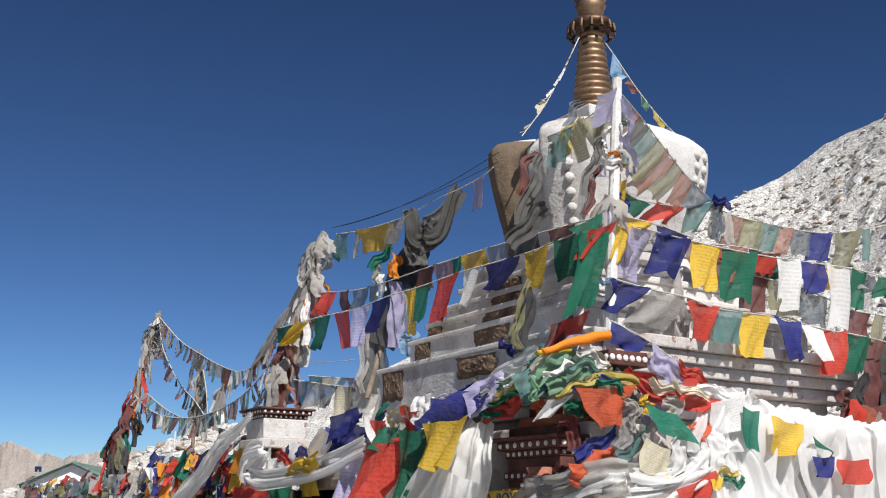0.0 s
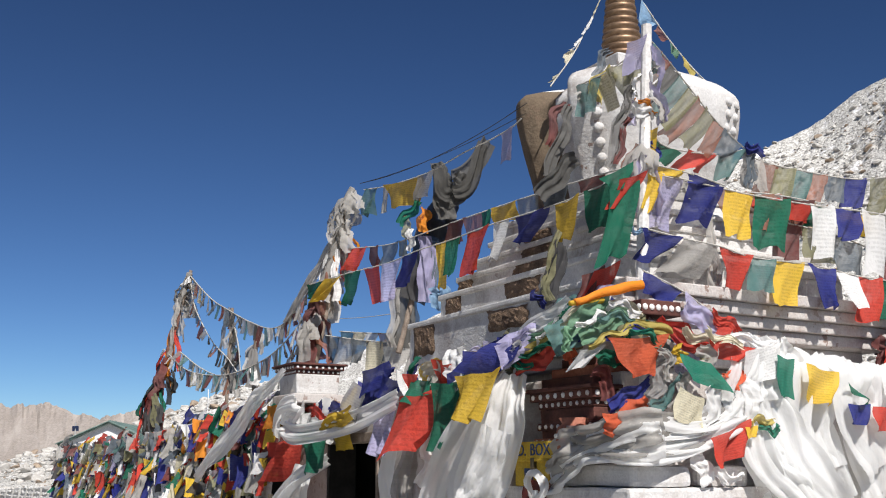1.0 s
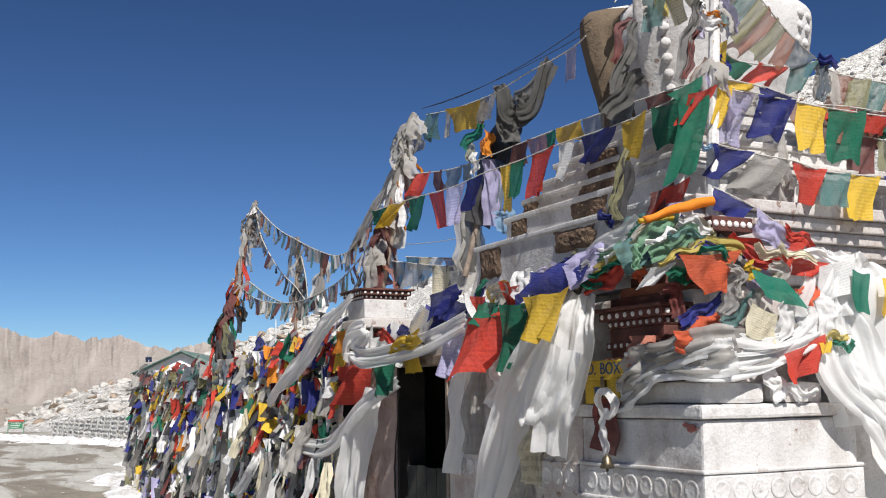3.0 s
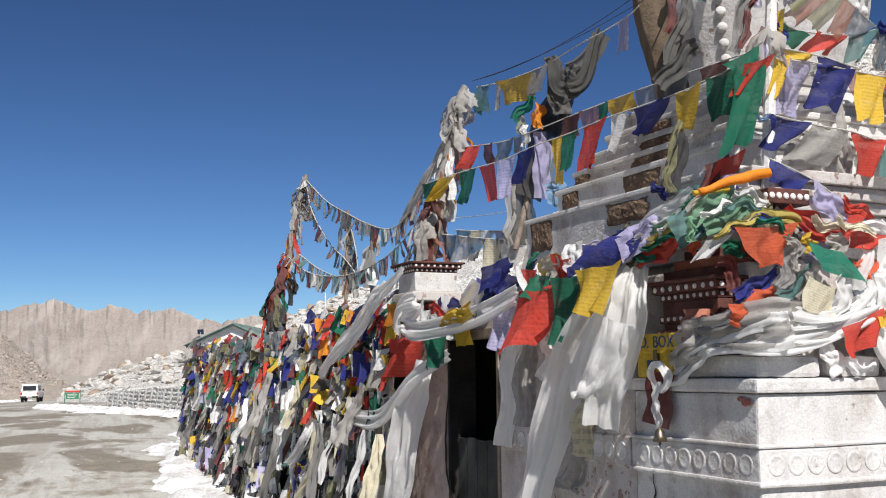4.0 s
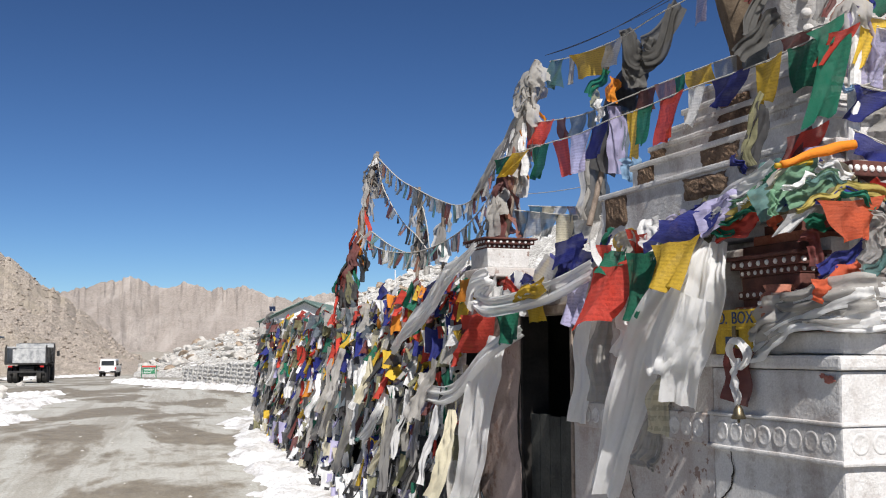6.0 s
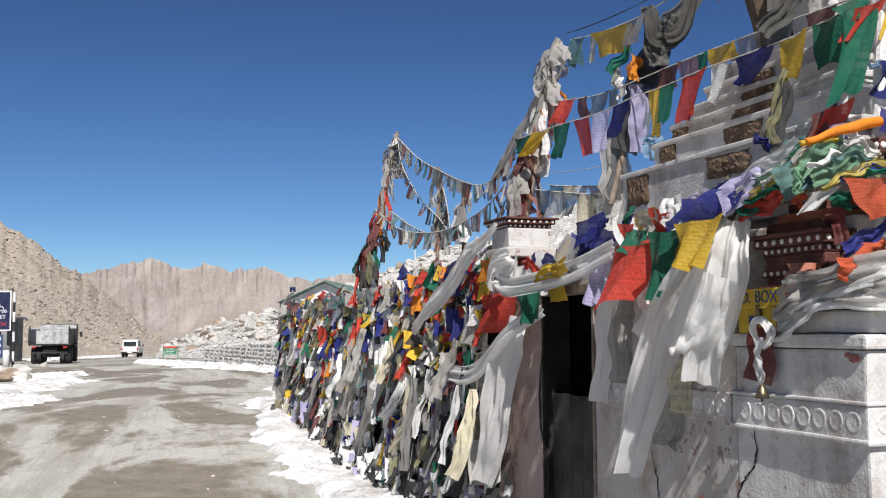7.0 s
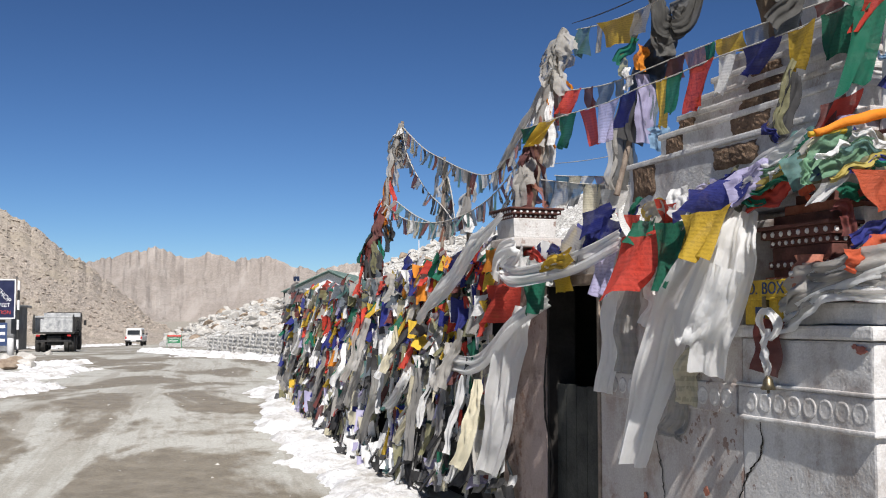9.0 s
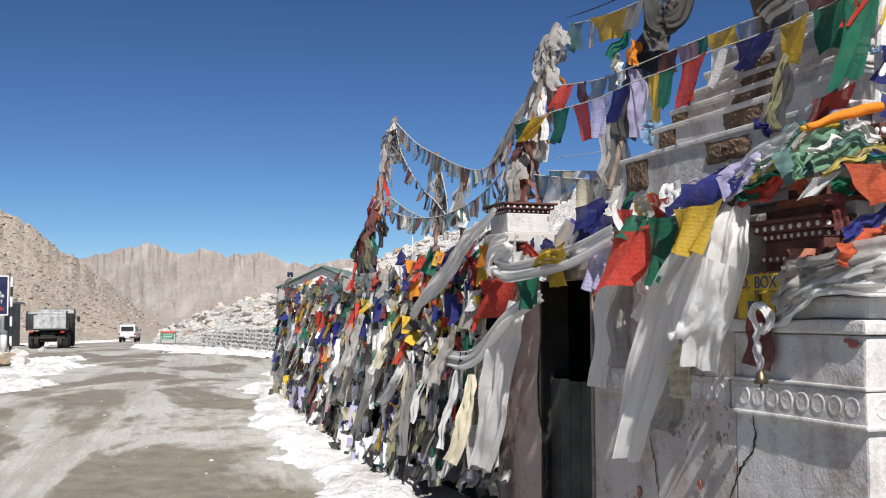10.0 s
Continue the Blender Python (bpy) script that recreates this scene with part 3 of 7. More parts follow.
snow("snow_bank", [(-0.74 - 0.035 * (16 - u) + 0.12 * math.sin(u * 0.9) + 0.55 * max(0.0, (u - 13) / 6), u, 0.66 - 0.02 * max(0.0, u - 14)) for u in np.arange(3.0, 20.0, 0.4)] + [(0.75 + 0.16 * (u - 20), u, 0.7) for u in np.arange(20.0, 27.0, 0.6)], 0.13, 2.0, "dirty old snow bank along the foot of the flag wall")
def run(a, b, n, r, wob=0.0):
    a, b = Vector(a), Vector(b)
    return [(*(a.lerp(b, i / (n - 1)) + Vector((0, wob * math.sin(i * 2.1), 0)))[:2], r) for i in range(n)]


snow("snow_patch", run((-11.64, 25.97, 0.00), (-12.26, 33.48, 0.00), 7, 1.1, 0.5) + run((-15.02, 33.48, 0.00), (-14.05, 38.91, 0.00), 7, 1.0, 0.3) + run((-9.98, 22.28, 0.00), (-10.11, 24.94, 0.00), 4, 1.0, 0.3), 0.14, 5.0, "ploughed snow patch with grey slush at the roadside", WORLD)
snow("snow_strip", run((-18.74, 67.45, -0.39), (-10.71, 47.48, -0.01), 6, 1.3, 0.4) + run((-10.71, 47.48, -0.01), (-6.16, 41.49, 0.00), 7, 0.9, 0.3), 0.2, 9.0, "snow strip below the stone retaining wall", WORLD)
snow("snow_strip", run((-33.72, 87.49, -0.81), (-41.47, 135.68, -1.66), 8, 1.6, 0.5), 0.2, 12.0, "thin snow strip at the far edge of the road", WORLD)

# ---- shrine: terrace and door wall ----


def terrace():
    core = slab(1.02, 5.4, 0.42, 5.6, -0.6, 2.38, 0.03, wob=0.012)
    core = slab(0.32, 1.06, 0.42, 2.9, -0.6, 2.37, 0.02, core, wob=0.01)
    core = slab(0.32, 1.06, 5.0, 5.6, -0.6, 2.37, 0.02, core, wob=0.01)
    core = slab(0.32, 1.06, 2.9, 5.0, 2.15, 2.37, 0.02, core)
    solid("wall_terrace", core, LIME_OLD, "whitewashed stone terrace of the shrine", "wall", kind="structure")
    pier = thing("pier", "whitewashed corner pier of the shrine terrace", "pier")
    part("lower_block", slab(0.0, 1.27, 0.0, 1.3, -0.6, 0.98, 0.02, wob=0.008), LIME, pier)
    part("upper_block", slab(0.0, 1.27, 0.0, 1.3, 1.2, 1.52, 0.02, wob=0.008), LIME, pier)
    band = slab(-0.025, 1.295, -0.025, 1.32, 0.985, 1.195, 0.015, wob=0.004)
    band = slab(-0.04, 1.31, -0.04, 1.335, 0.965, 1.0, 0.014, band, wob=0.005)
    band = slab(-0.034, 1.304, -0.034, 1.33, 1.195, 1.22, 0.01, band, wob=0.004)
    solid("trim_frieze", band, LIME, "plaster frieze band with a row of round bosses", "frieze", kind="structure")
    ledge = slab(-0.03, 1.27, -0.03, 1.4, 1.525, 1.612, 0.02, wob=0.006)
    solid("trim_ledge", ledge, LIME, "chipped whitewashed ledge on the pier", "ledge", kind="structure")
    solid("step_block", slab(0.02, 0.50, 0.0, 0.9, 1.614, 1.75, 0.035, wob=0.014), LIME, "whitewashed block on the pier ledge", "block")
    solid("step_block", slab(0.57, 1.02, 0.03, 0.9, 1.614, 1.745, 0.035, wob=0.014), LIME, "chipped whitewashed block on the pier ledge beside another", "block")
    # front wall, set back, and door wall with its opening
    solid("wall_front", slab(1.3, 5.6, 0.2, 0.44, -0.6, 2.3, 0.02, wob=0.012), LIME, "whitewashed front wall of the terrace", "wall", kind="structure")
    w = slab(0.0, 0.3, 1.3, 3.42, -0.6, 2.3, 0.015, wob=0.008)
    solid("wall_door_jamb", slab(0.0, 0.3, 4.58, 5.7, -0.6, 2.3, 0.015, wob=0.012), LIME_PINK, "pinkish bare plaster wall beside the doorway", "wall", kind="structure")
    w = slab(0.0, 0.3, 3.42, 4.58, 2.02, 2.3, 0.01, w)
    solid("wall_door_side", w, LIME_OLD, "stained whitewashed wall with a low doorway", "wall", kind="structure")
    # Lining coloured near-black, painting the unlit room behind the opening.
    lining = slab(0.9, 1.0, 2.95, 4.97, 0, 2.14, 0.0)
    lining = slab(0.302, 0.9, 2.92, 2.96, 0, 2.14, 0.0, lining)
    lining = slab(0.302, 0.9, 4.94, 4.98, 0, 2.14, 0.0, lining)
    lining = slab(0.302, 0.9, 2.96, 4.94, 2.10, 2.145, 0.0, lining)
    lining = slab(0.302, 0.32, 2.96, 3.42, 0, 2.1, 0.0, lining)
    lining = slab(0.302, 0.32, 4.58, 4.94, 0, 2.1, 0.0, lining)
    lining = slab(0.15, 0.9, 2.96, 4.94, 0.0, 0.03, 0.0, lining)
    solid("wall_inside", lining, BLACK_IN, "near-black lining that paints the shade inside the doorway", "wall", kind="structure")


terrace()


# Bare plaster, darkened further to paint the shade on the dome's left.
BARE = whitewash("bare_ochre_plaster", (0.14, 0.105, 0.072), (0.055, 0.04, 0.028), 0.5)


def chorten():
    ob = thing("chorten", "large whitewashed stepped chorten with a gilt spire", "stupa")
    cx, cy = 1.8, 2.05
    for z0, z1, half, name in [(2.38, 2.48, 1.10, "plinth"), (2.48, 2.57, 1.21, "plinth"), (2.57, 2.66, 1.32, "plinth"), (2.66, 3.05, 1.45, "step"), (3.05, 3.3, 1.24, "step"), (3.3, 3.46, 1.12, "step"), (3.46, 3.62, 1.0, "step"), (3.62, 3.78, 0.9, "step"), (3.78, 3.95, 0.8, "step")]:
        part(name, slab(cx - half, cx + half, cy - half, cy + half, z0, z1 - 0.002, 0.018, wob=0.008), LIME, ob)
        if name == "step":
            part("coping", slab(cx - half - 0.02, cx + half + 0.02, cy - half - 0.02, cy + half + 0.02, z1 - 0.05, z1 + 0.003, 0.015, wob=0.006), LIME, ob)
    # corbelled courses under the lowest step of the front, greyer lime painting their shade
    for k in range(4):
        out = 0.03 + 0.045 * k
        part("corbel", slab(cx - 1.40, cx + 1.42, cy - 1.45 - out, cy - 1.44, 2.665 + 0.09 * k, 2.752 + 0.09 * k, 0.012, wob=0.006), LIME_OLD, ob)
    # vase-shaped dome with four swelling corner petals
    hs = [3.95 + 1.21 * k / 26 for k in range(27)]
    core = np.interp(hs, (3.95, 4.2, 4.6, 4.92, 5.06, 5.16), (0.62, 0.66, 0.72, 0.76, 0.62, 0.36))
    petal = np.interp(hs, (3.95, 4.1, 4.35, 4.6, 4.8, 4.92, 5.0, 5.07, 5.12, 5.16), (0.80, 0.83, 0.91, 0.98, 1.02, 1.02, 0.97, 0.85, 0.66, 0.38))
    bare = np.interp(hs, (3.95, 4.3, 4.6, 4.85, 5.0, 5.05, 5.1, 5.16), (0.80, 0.86, 0.94, 0.99, 0.99, 0.88, 0.6, 0.38))
    bm = bmesh.new()
    rings = []
    for z, rc, rp, rb in zip(hs, core, petal, bare):
        ring = []
        for i in range(144):
            a = 2.5 * i
            if 196 < a < 344:  # broad whitewashed front between two petals
                k = min(1.0, (a - 196) / 7, (344 - a) / 7)
                r = rp * (1 - 0.13 * math.sin(math.pi * min(1.0, max(0.0, (a - 226) / 88))))
            else:
                d = min(abs((a - c + 180) % 360 - 180) for c in (38, 144))
                k = min(1.0, max(0.0, (23 - d) / 5))
                r = rb if 100 < a < 190 else rp
            q = Vector((math.cos(radians(a)), math.sin(radians(a)), 0)) * (rc + (r - rc) * k * k * (3 - 2 * k))
            q = Vector((cx, cy, z)) + q + noise.noise_vector(q * 5 + Vector((0, 0, z * 4))) * 0.012
            ring.append(bm.verts.new(q))
        rings.append(ring)
    for lo, hi in zip(rings, rings[1:]):
        for i in range(144):
            f = bm.faces.new((lo[i], lo[(i + 1) % 144], hi[(i + 1) % 144], hi[i]))
            f.material_index = 1 if 112 < 2.5 * i < 176 and hi[0].co.z < 5.08 else 0
    bm.faces.new(rings[-1])
    part("dome", bm, [LIME, BARE], ob, "whitewashed vase-shaped dome with bare plaster on one side", True)
    for turn, zs, gap in ((217, (4.14, 4.26, 4.38, 4.50, 4.62, 4.74), 0), (304, (4.38, 4.50, 4.62, 4.74, 4.85), 8)):
        for z in zs:
            for dx in ((0,) if not gap else (-gap / 2, gap / 2)):
                a = radians(turn + dx)
                r = float(np.interp(z, hs, petal)) * (1 - 0.13 * math.sin(math.pi * min(1.0, max(0.0, (turn + dx - 226) / 88)))) - 0.012
                b = lathe([(0.046, -0.03), (0.044, 0.016), (0.034, 0.03), (0.014, 0.037)], 14)
                b.transform(Matrix.Translation((cx + r * math.cos(a), cy + r * math.sin(a), z)) @ pose(0, 0, 0, 0, 80, turn + dx))
                part("boss", b, LIME, ob, smooth=True)
    part("harmika", slab(cx - 0.26, cx + 0.26, cy - 0.26, cy + 0.26, 5.16, 5.36, 0.02, taper=0.04), LIME, ob)
    prof = []
    for i in range(13):
        z, r = 5.36 + i * 0.068, 0.205 - i * 0.0076
        prof += [(r * 0.86, z), (r, z + 0.012), (r * 1.03, z + 0.032), (r * 0.98, z + 0.052), (r * 0.86, z + 0.058)]
    part("spire", lathe(prof, 32, (cx, cy, 0)), BRONZE, ob, "ringed gilt copper spire", True)
    par = lathe([(0.05, 6.235), (0.10, 6.24), (0.2, 6.26), (0.215, 6.30), (0.2, 6.335), (0.16, 6.345), (0.12, 6.36)], 32, (cx, cy, 0))
    parasol = part("parasol", par, BRONZE_DARK, ob, "dark pierced copper parasol", True)
    for i in range(14):
        a = 2 * math.pi * i / 14
        part("pendant", tube([(cx + 0.21 * math.cos(a), cy + 0.21 * math.sin(a), 6.3), (cx + 0.225 * math.cos(a), cy + 0.225 * math.sin(a), 6.22), (cx + 0.19 * math.cos(a), cy + 0.19 * math.sin(a), 6.18)], 0.018, 6, 6), BRONZE_DARK, parasol)
    crown = lathe([(0.09, 6.36), (0.11, 6.40), (0.13, 6.46), (0.15, 6.50), (0.13, 6.54), (0.17, 6.60), (0.15, 6.7), (0.08, 6.78), (0.05, 6.9), (0.07, 6.95), (0.0, 7.05)], 28, (cx, cy, 0))
    part("finial", crown, BRONZE, ob, "gilt crown finial", True)
    # places where the limewash has fallen from the steps
    for y, z, w, h, half in ((1.84, 2.90, 0.60, 0.17, 1.45), (3.22, 2.88, 0.40, 0.30, 1.45), (1.94, 3.18, 0.50, 0.14, 1.24), (3.05, 3.19, 0.28, 0.15, 1.24), (1.98, 3.37, 0.50, 0.11, 1.12), (3.04, 3.38, 0.26, 0.10, 1.12), (2.06, 3.53, 0.48, 0.10, 1.0), (2.19, 3.70, 0.40, 0.09, 0.9)):
        b = bmesh.new()
        rows = []
        for i in range(19):
            row = []
            for k in range(9):
                u, v = i / 9 - 1, k / 4 - 1
                rag = 1 + 0.22 * noise.noise(Vector((u * 2 + y * 3, v * 2, z * 7)))
                p = Vector((0, u * w / 2 * rag, v * h / 2 * (rag + 0.12 * noise.noise(Vector((u * 6, z * 5, 1))))))
                rim = max(abs(u) ** 4, abs(v) ** 4)
                p.x = cx - half - 0.004 - 0.022 * (1 - rim) * (0.6 + 0.9 * abs(noise.noise(Vector((u * 5 + y, v * 2.5, z)))))
                row.append(b.verts.new((p.x, y + p.y, z + p.z)))
            rows.append(row)
        for lo, hi in zip(rows, rows[1:]):
            for k in range(8):
                b.faces.new((lo[k], hi[k], hi[k + 1], lo[k + 1]))
        part("bare_patch", b, STONE_BROWN, ob, "bare brown stone where plaster fell")
    return ob


chorten()


def pole(name, a, b, r, material, label, bend=0.0):
    a, b = Vector(a), Vector(b)
    mid = a.lerp(b, 0.5) + Vector((bend, 0, 0))
    return solid(name, tube([a, mid, b], r, 16, 10, 0.004, r * 0.8), material, label, "pole", group="flag poles")


pole("flag_pole", (0.45, 0.45, 1.7), (0.70, 0.45, 4.93), 0.048, POLE, "white painted flag pole bound with cloth and cord")
pole("flag_pole", (0.02, 5.2, 2.3), (0.52, 5.2, 4.78), 0.035, WOOD, "leaning wooden flag pole wrapped in faded cloth")
pole("flag_pole", (-0.18, 11.0, 2.0), (0.44, 11.0, 4.8), 0.035, WOOD, "leaning flag pole bundled in old flags")
pole("flag_pole", (0.75, 10.0, 2.0), (0.80, 10.0, 4.1), 0.03, WOOD, "thin pole wrapped in ragged grey cloth")
pole("flag_pole", (1.0, 9.5, 2.0), (1.0, 9.5, 3.8), 0.03, WOOD, "thin pole wrapped in ragged grey cloth")

# ---- wall details ----


def bosses():
    """Round plaster bosses along the frieze, and the door's joinery."""
    n = 0
    for side, count in ((0, 8), (1, 8)):
        fr = bpy.data.objects["trim_frieze"]
        for i in range(count):
            k = 0.1 + i * 0.152
            b = lathe([(0.068, 0.0), (0.064, 0.004), (0.052, 0.006), (0.046, 0.003), (0.02, 0.0045)], 20)
            b.transform((pose(-0.024, k, 1.095, 0, -90, 0) if side == 0 else pose(k, -0.024, 1.095, 90, 0, 0)))
            part("boss", b, LIME, fr, smooth=True)


bosses()
# the frieze goes on along the door wall
fr2 = solid("trim_frieze_wall", slab(-0.02, 0.02, 1.345, 3.38, 0.985, 1.2, 0.01, wob=0.004), LIME_OLD, "plaster frieze on the door wall", "frieze", kind="structure")
for i in range(13):
    b = lathe([(0.068, 0.0), (0.064, 0.004), (0.052, 0.006), (0.046, 0.003), (0.02, 0.0045)], 20)
    b.transform(pose(-0.019, 1.46 + i * 0.152, 1.095, 0, -90, 0))
    part("boss", b, LIME, fr2, smooth=True)


def crack(pts, w, label="dark crack in the plaster"):
    """A jagged split: a dark sliver set on the wall."""
    bm = bmesh.new()
    rnd = random.Random(int(w * 1000) + len(pts))
    line = spline(pts, 26)
    rows = []
    for i, q in enumerate(line):
        k = w * (0.35 + 0.65 * math.sin(math.pi * i / 26)) * rnd.uniform(0.6, 1.3)
        d = rnd.uniform(-0.012, 0.012)
        rows.append([bm.verts.new((q.x, q.y + d - k, q.z)), bm.verts.new((q.x - 0.004, q.y + d, q.z)), bm.verts.new((q.x, q.y + d + k, q.z))])
    for a, b in zip(rows, rows[1:]):
        for j in (0, 1):
            bm.faces.new((a[j], a[j + 1], b[j + 1], b[j]))
    return solid("trim_crack", bm, BLACK_IN, label, "crack", kind="structure")


crack([(-0.01, 4.47, 1.74), (-0.01, 4.60, 0.85), (-0.01, 4.42, 0.32), (-0.01, 4.49, -0.13)], 0.022)
crack([(-0.01, 1.09, 0.97), (-0.01, 1.08, 0.76), (-0.01, 1.24, 0.59), (-0.01, 1.37, 0.37)], 0.012)
crack([(-0.01, 2.45, 0.69), (-0.01, 2.37, 0.43), (-0.01, 2.33, 0.21)], 0.008)


RED_OCHRE = mottled("red_ochre_smear", (0.22, 0.06, 0.05), (0.36, 0.15, 0.12), 20, 60, 0.95)


def smear(p, w, h, material, label, seed):
    """A flaked or daubed patch, a little proud of the wall."""
    bm = bmesh.new()
    ring = []
    for i in range(22):
        a = 2 * math.pi * i / 22
        k = 1 + 0.7 * noise.noise(Vector((2.2 * math.cos(a) + seed, 2.2 * math.sin(a), seed)))
        ring.append(bm.verts.new((p[0], p[1] + w * 0.5 * k * math.cos(a), p[2] + h * 0.5 * k * math.sin(a))))
    bm.faces.new(ring)
    r = bmesh.ops.extrude_face_region(bm, geom=bm.faces[:])
    for v in r["geom"]:
        if isinstance(v, bmesh.types.BMVert):
            v.co.x -= 0.004
    return solid("trim_smear", bm, material, label, "stain", kind="structure")


smear((-0.01, 0.09, 1.47), 0.09, 0.05, RED_OCHRE, "red ochre smear on the pier", 1)
smear((-0.01, 0.15, 1.49), 0.05, 0.03, RED_OCHRE, "red ochre smear on the pier", 2)
smear((-0.01, 1.75, 0.40), 0.07, 0.07, PAINT_RED, "flaked rust-red spot on the wall", 3)
smear((-0.01, 2.63, 0.21), 0.05, 0.10, PAINT_RED, "flaked rust-red spot on the wall", 4)
smear((-0.01, 5.53, -0.24), 0.14, 0.12, PAINT_RED, "flaked rust-red spot on the wall", 5)
smear((-0.01, 2.06, 1.03), 0.06, 0.05, PAINT_RED, "flaked rust-red spot on the wall", 6)


DOOR_DARK = mottled("dark_door_paint", (0.02, 0.022, 0.02), (0.055, 0.056, 0.05), 3, 45, 0.8, 0, 0.5, 0.02)


def door():
    ob = thing("door", "weathered dark grey half-door of a dark shrine doorway", "door")
    for i in range(5):
        y = 3.45 + i * 0.222
        part("board", slab(0.10, 0.135, y, y + 0.214, -0.36, 1.02 + 0.01 * (i % 2), 0.006), DOOR_DARK, ob)
    # Soot on the reveal; its black also carries the shade of the opening.
    part("jamb", slab(0.012, 0.3, 4.53, 4.578, -0.42, 2.0, 0.006), BLACK_IN, ob, "sooty door jamb blackened with the doorway shade")
    part("jamb", slab(-0.02, 0.16, 3.405, 3.45, -0.42, 2.0, 0.01), WOOD, ob)
    part("lintel", slab(-0.03, 0.18, 3.3, 4.7, 1.97, 2.06, 0.012), WOOD, ob)
    # Inner board in the same black, part of the painted dark inside.
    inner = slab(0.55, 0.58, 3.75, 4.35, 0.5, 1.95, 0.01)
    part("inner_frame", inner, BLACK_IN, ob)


door()


def dotted_tier(ob, cx, cy, half, z0, z1, material, dots=6, r=0.02):
    t = part("tier", slab(cx - half, cx + half, cy - half, cy + half, z0, z1, 0.008), material, ob)
    for face in range(2):
        for i in range(dots):
            k = -half + (i + 0.5) * 2 * half / dots
            b = lathe([(r, 0), (r * 0.9, 0.006), (r * 0.4, 0.011)], 10)
            m = pose(cx - half, cy + k, (z0 + z1) / 2, 0, -90, 0) if face == 0 else pose(cx + k, cy - half, (z0 + z1) / 2, 90, 0, 0)
            b.transform(m)
            part("dot", b, PAINT_DOT, t)
    return t


def small_stupa(cx, cy, z, s, label, top=True, dark=False):
    """A corner stupa: dark red tiers with rows of white dots, white body, flared cornice."""
    ob = thing("small_stupa", label, "stupa", "corner stupas")

    def h(k):
        return z + k * s
    part("base", slab(cx - 0.42 * s, cx + 0.42 * s, cy - 0.42 * s, cy + 0.42 * s, h(0), h(0.14), 0.012), PAINT_RED if dark else LIME_OLD, ob)
    part("body", slab(cx - 0.34 * s, cx + 0.34 * s, cy - 0.34 * s, cy + 0.34 * s, h(0.14), h(0.44), 0.012, taper=0.01), PAINT_DARK if dark else LIME, ob)
    if dark:
        dotted_tier(ob, cx, cy, 0.37 * s, h(0.27), h(0.33), PAINT_DARK, 9, 0.018 * s)
        dotted_tier(ob, cx, cy, 0.39 * s, h(0.16), h(0.21), PAINT_RED, 9, 0.016 * s)
    dotted_tier(ob, cx, cy, 0.36 * s, h(0.44), h(0.50), PAINT_DARK, 9, 0.018 * s)
    dotted_tier(ob, cx, cy, 0.41 * s, h(0.50), h(0.57), PAINT_DARK, 8, 0.022 * s)
    part("slab", slab(cx - 0.45 * s, cx + 0.45 * s, cy - 0.45 * s, cy + 0.45 * s, h(0.57), h(0.60), 0.006), PAINT_DARK, ob)
    if not top:
        return ob
    for i, (k, hh) in enumerate(((0.34, 0.68), (0.28, 0.76), (0.22, 0.84))):
        part("step", slab(cx - k * s, cx + k * s, cy - k * s, cy + k * s, h(hh - 0.08), h(hh), 0.008), PAINT_RED if i == 1 else PAINT_DARK, ob)
    part("dome", lathe([(0.17 * s, h(0.84)), (0.22 * s, h(0.95)), (0.24 * s, h(1.08)), (0.18 * s, h(1.16)), (0.06 * s, h(1.2))], 20, (cx, cy, 0)), LIME, ob, smooth=True)
    return ob


small_stupa(0.02, 5.1, 2.385, 0.67, "small whitewashed stupa with dark red dotted cornice, at a terrace corner", False)
small_stupa(4.1, 0.8, 2.31, 0.8, "dark red dotted stupa at the far front corner of the terrace")
pier_stupa = small_stupa(0.45, 0.82, 1.752, 0.88, "dark red dotted stupa half buried in scarves on the pier", True, True)


top_tier = (0.46, 0.16, 2.77)
dotted_tier(pier_stupa, top_tier[0], top_tier[1] + 0.17, 0.17, top_tier[2] - 0.05, top_tier[2] + 0.05, PAINT_DARK, 6, 0.022)


def jar(x, y, z, s):
    ob = thing("jar", "squat terracotta jar with a pale rim band", "jar")
    part("body", lathe([(0.05 * s, 0), (0.085 * s, 0.03 * s), (0.1 * s, 0.09 * s), (0.085 * s, 0.15 * s), (0.06 * s, 0.17 * s), (0.075 * s, 0.2 * s), (0.06 * s, 0.2 * s)], 24, (x, y, z)), PAINT_RED, ob, smooth=True)
    part("band", lathe([(0.1 * s, 0.1 * s), (0.103 * s, 0.11 * s), (0.1 * s, 0.12 * s)], 24, (x, y, z)), PAINT_DOT, ob, smooth=True)


jar(0.04, 0.6, 1.80, 1.3)

YELLOW_TIN = mottled("yellow_tin", (0.42, 0.27, 0.02), (0.58, 0.40, 0.04), 8, 60, 0.6, 0.0, 0.2)
GREEN_TIN = mottled("green_tin", (0.03, 0.13, 0.10), (0.06, 0.2, 0.14), 8, 60, 0.6, 0.0, 0.2)
INK_BLUE = mottled("blue_lettering", (0.03, 0.05, 0.12), (0.05, 0.08, 0.17), 8, 60, 0.7)
BRASS = mottled("old_brass", (0.09, 0.075, 0.05), (0.19, 0.155, 0.10), 20, 60, 0.4, 0.8, 0.1)


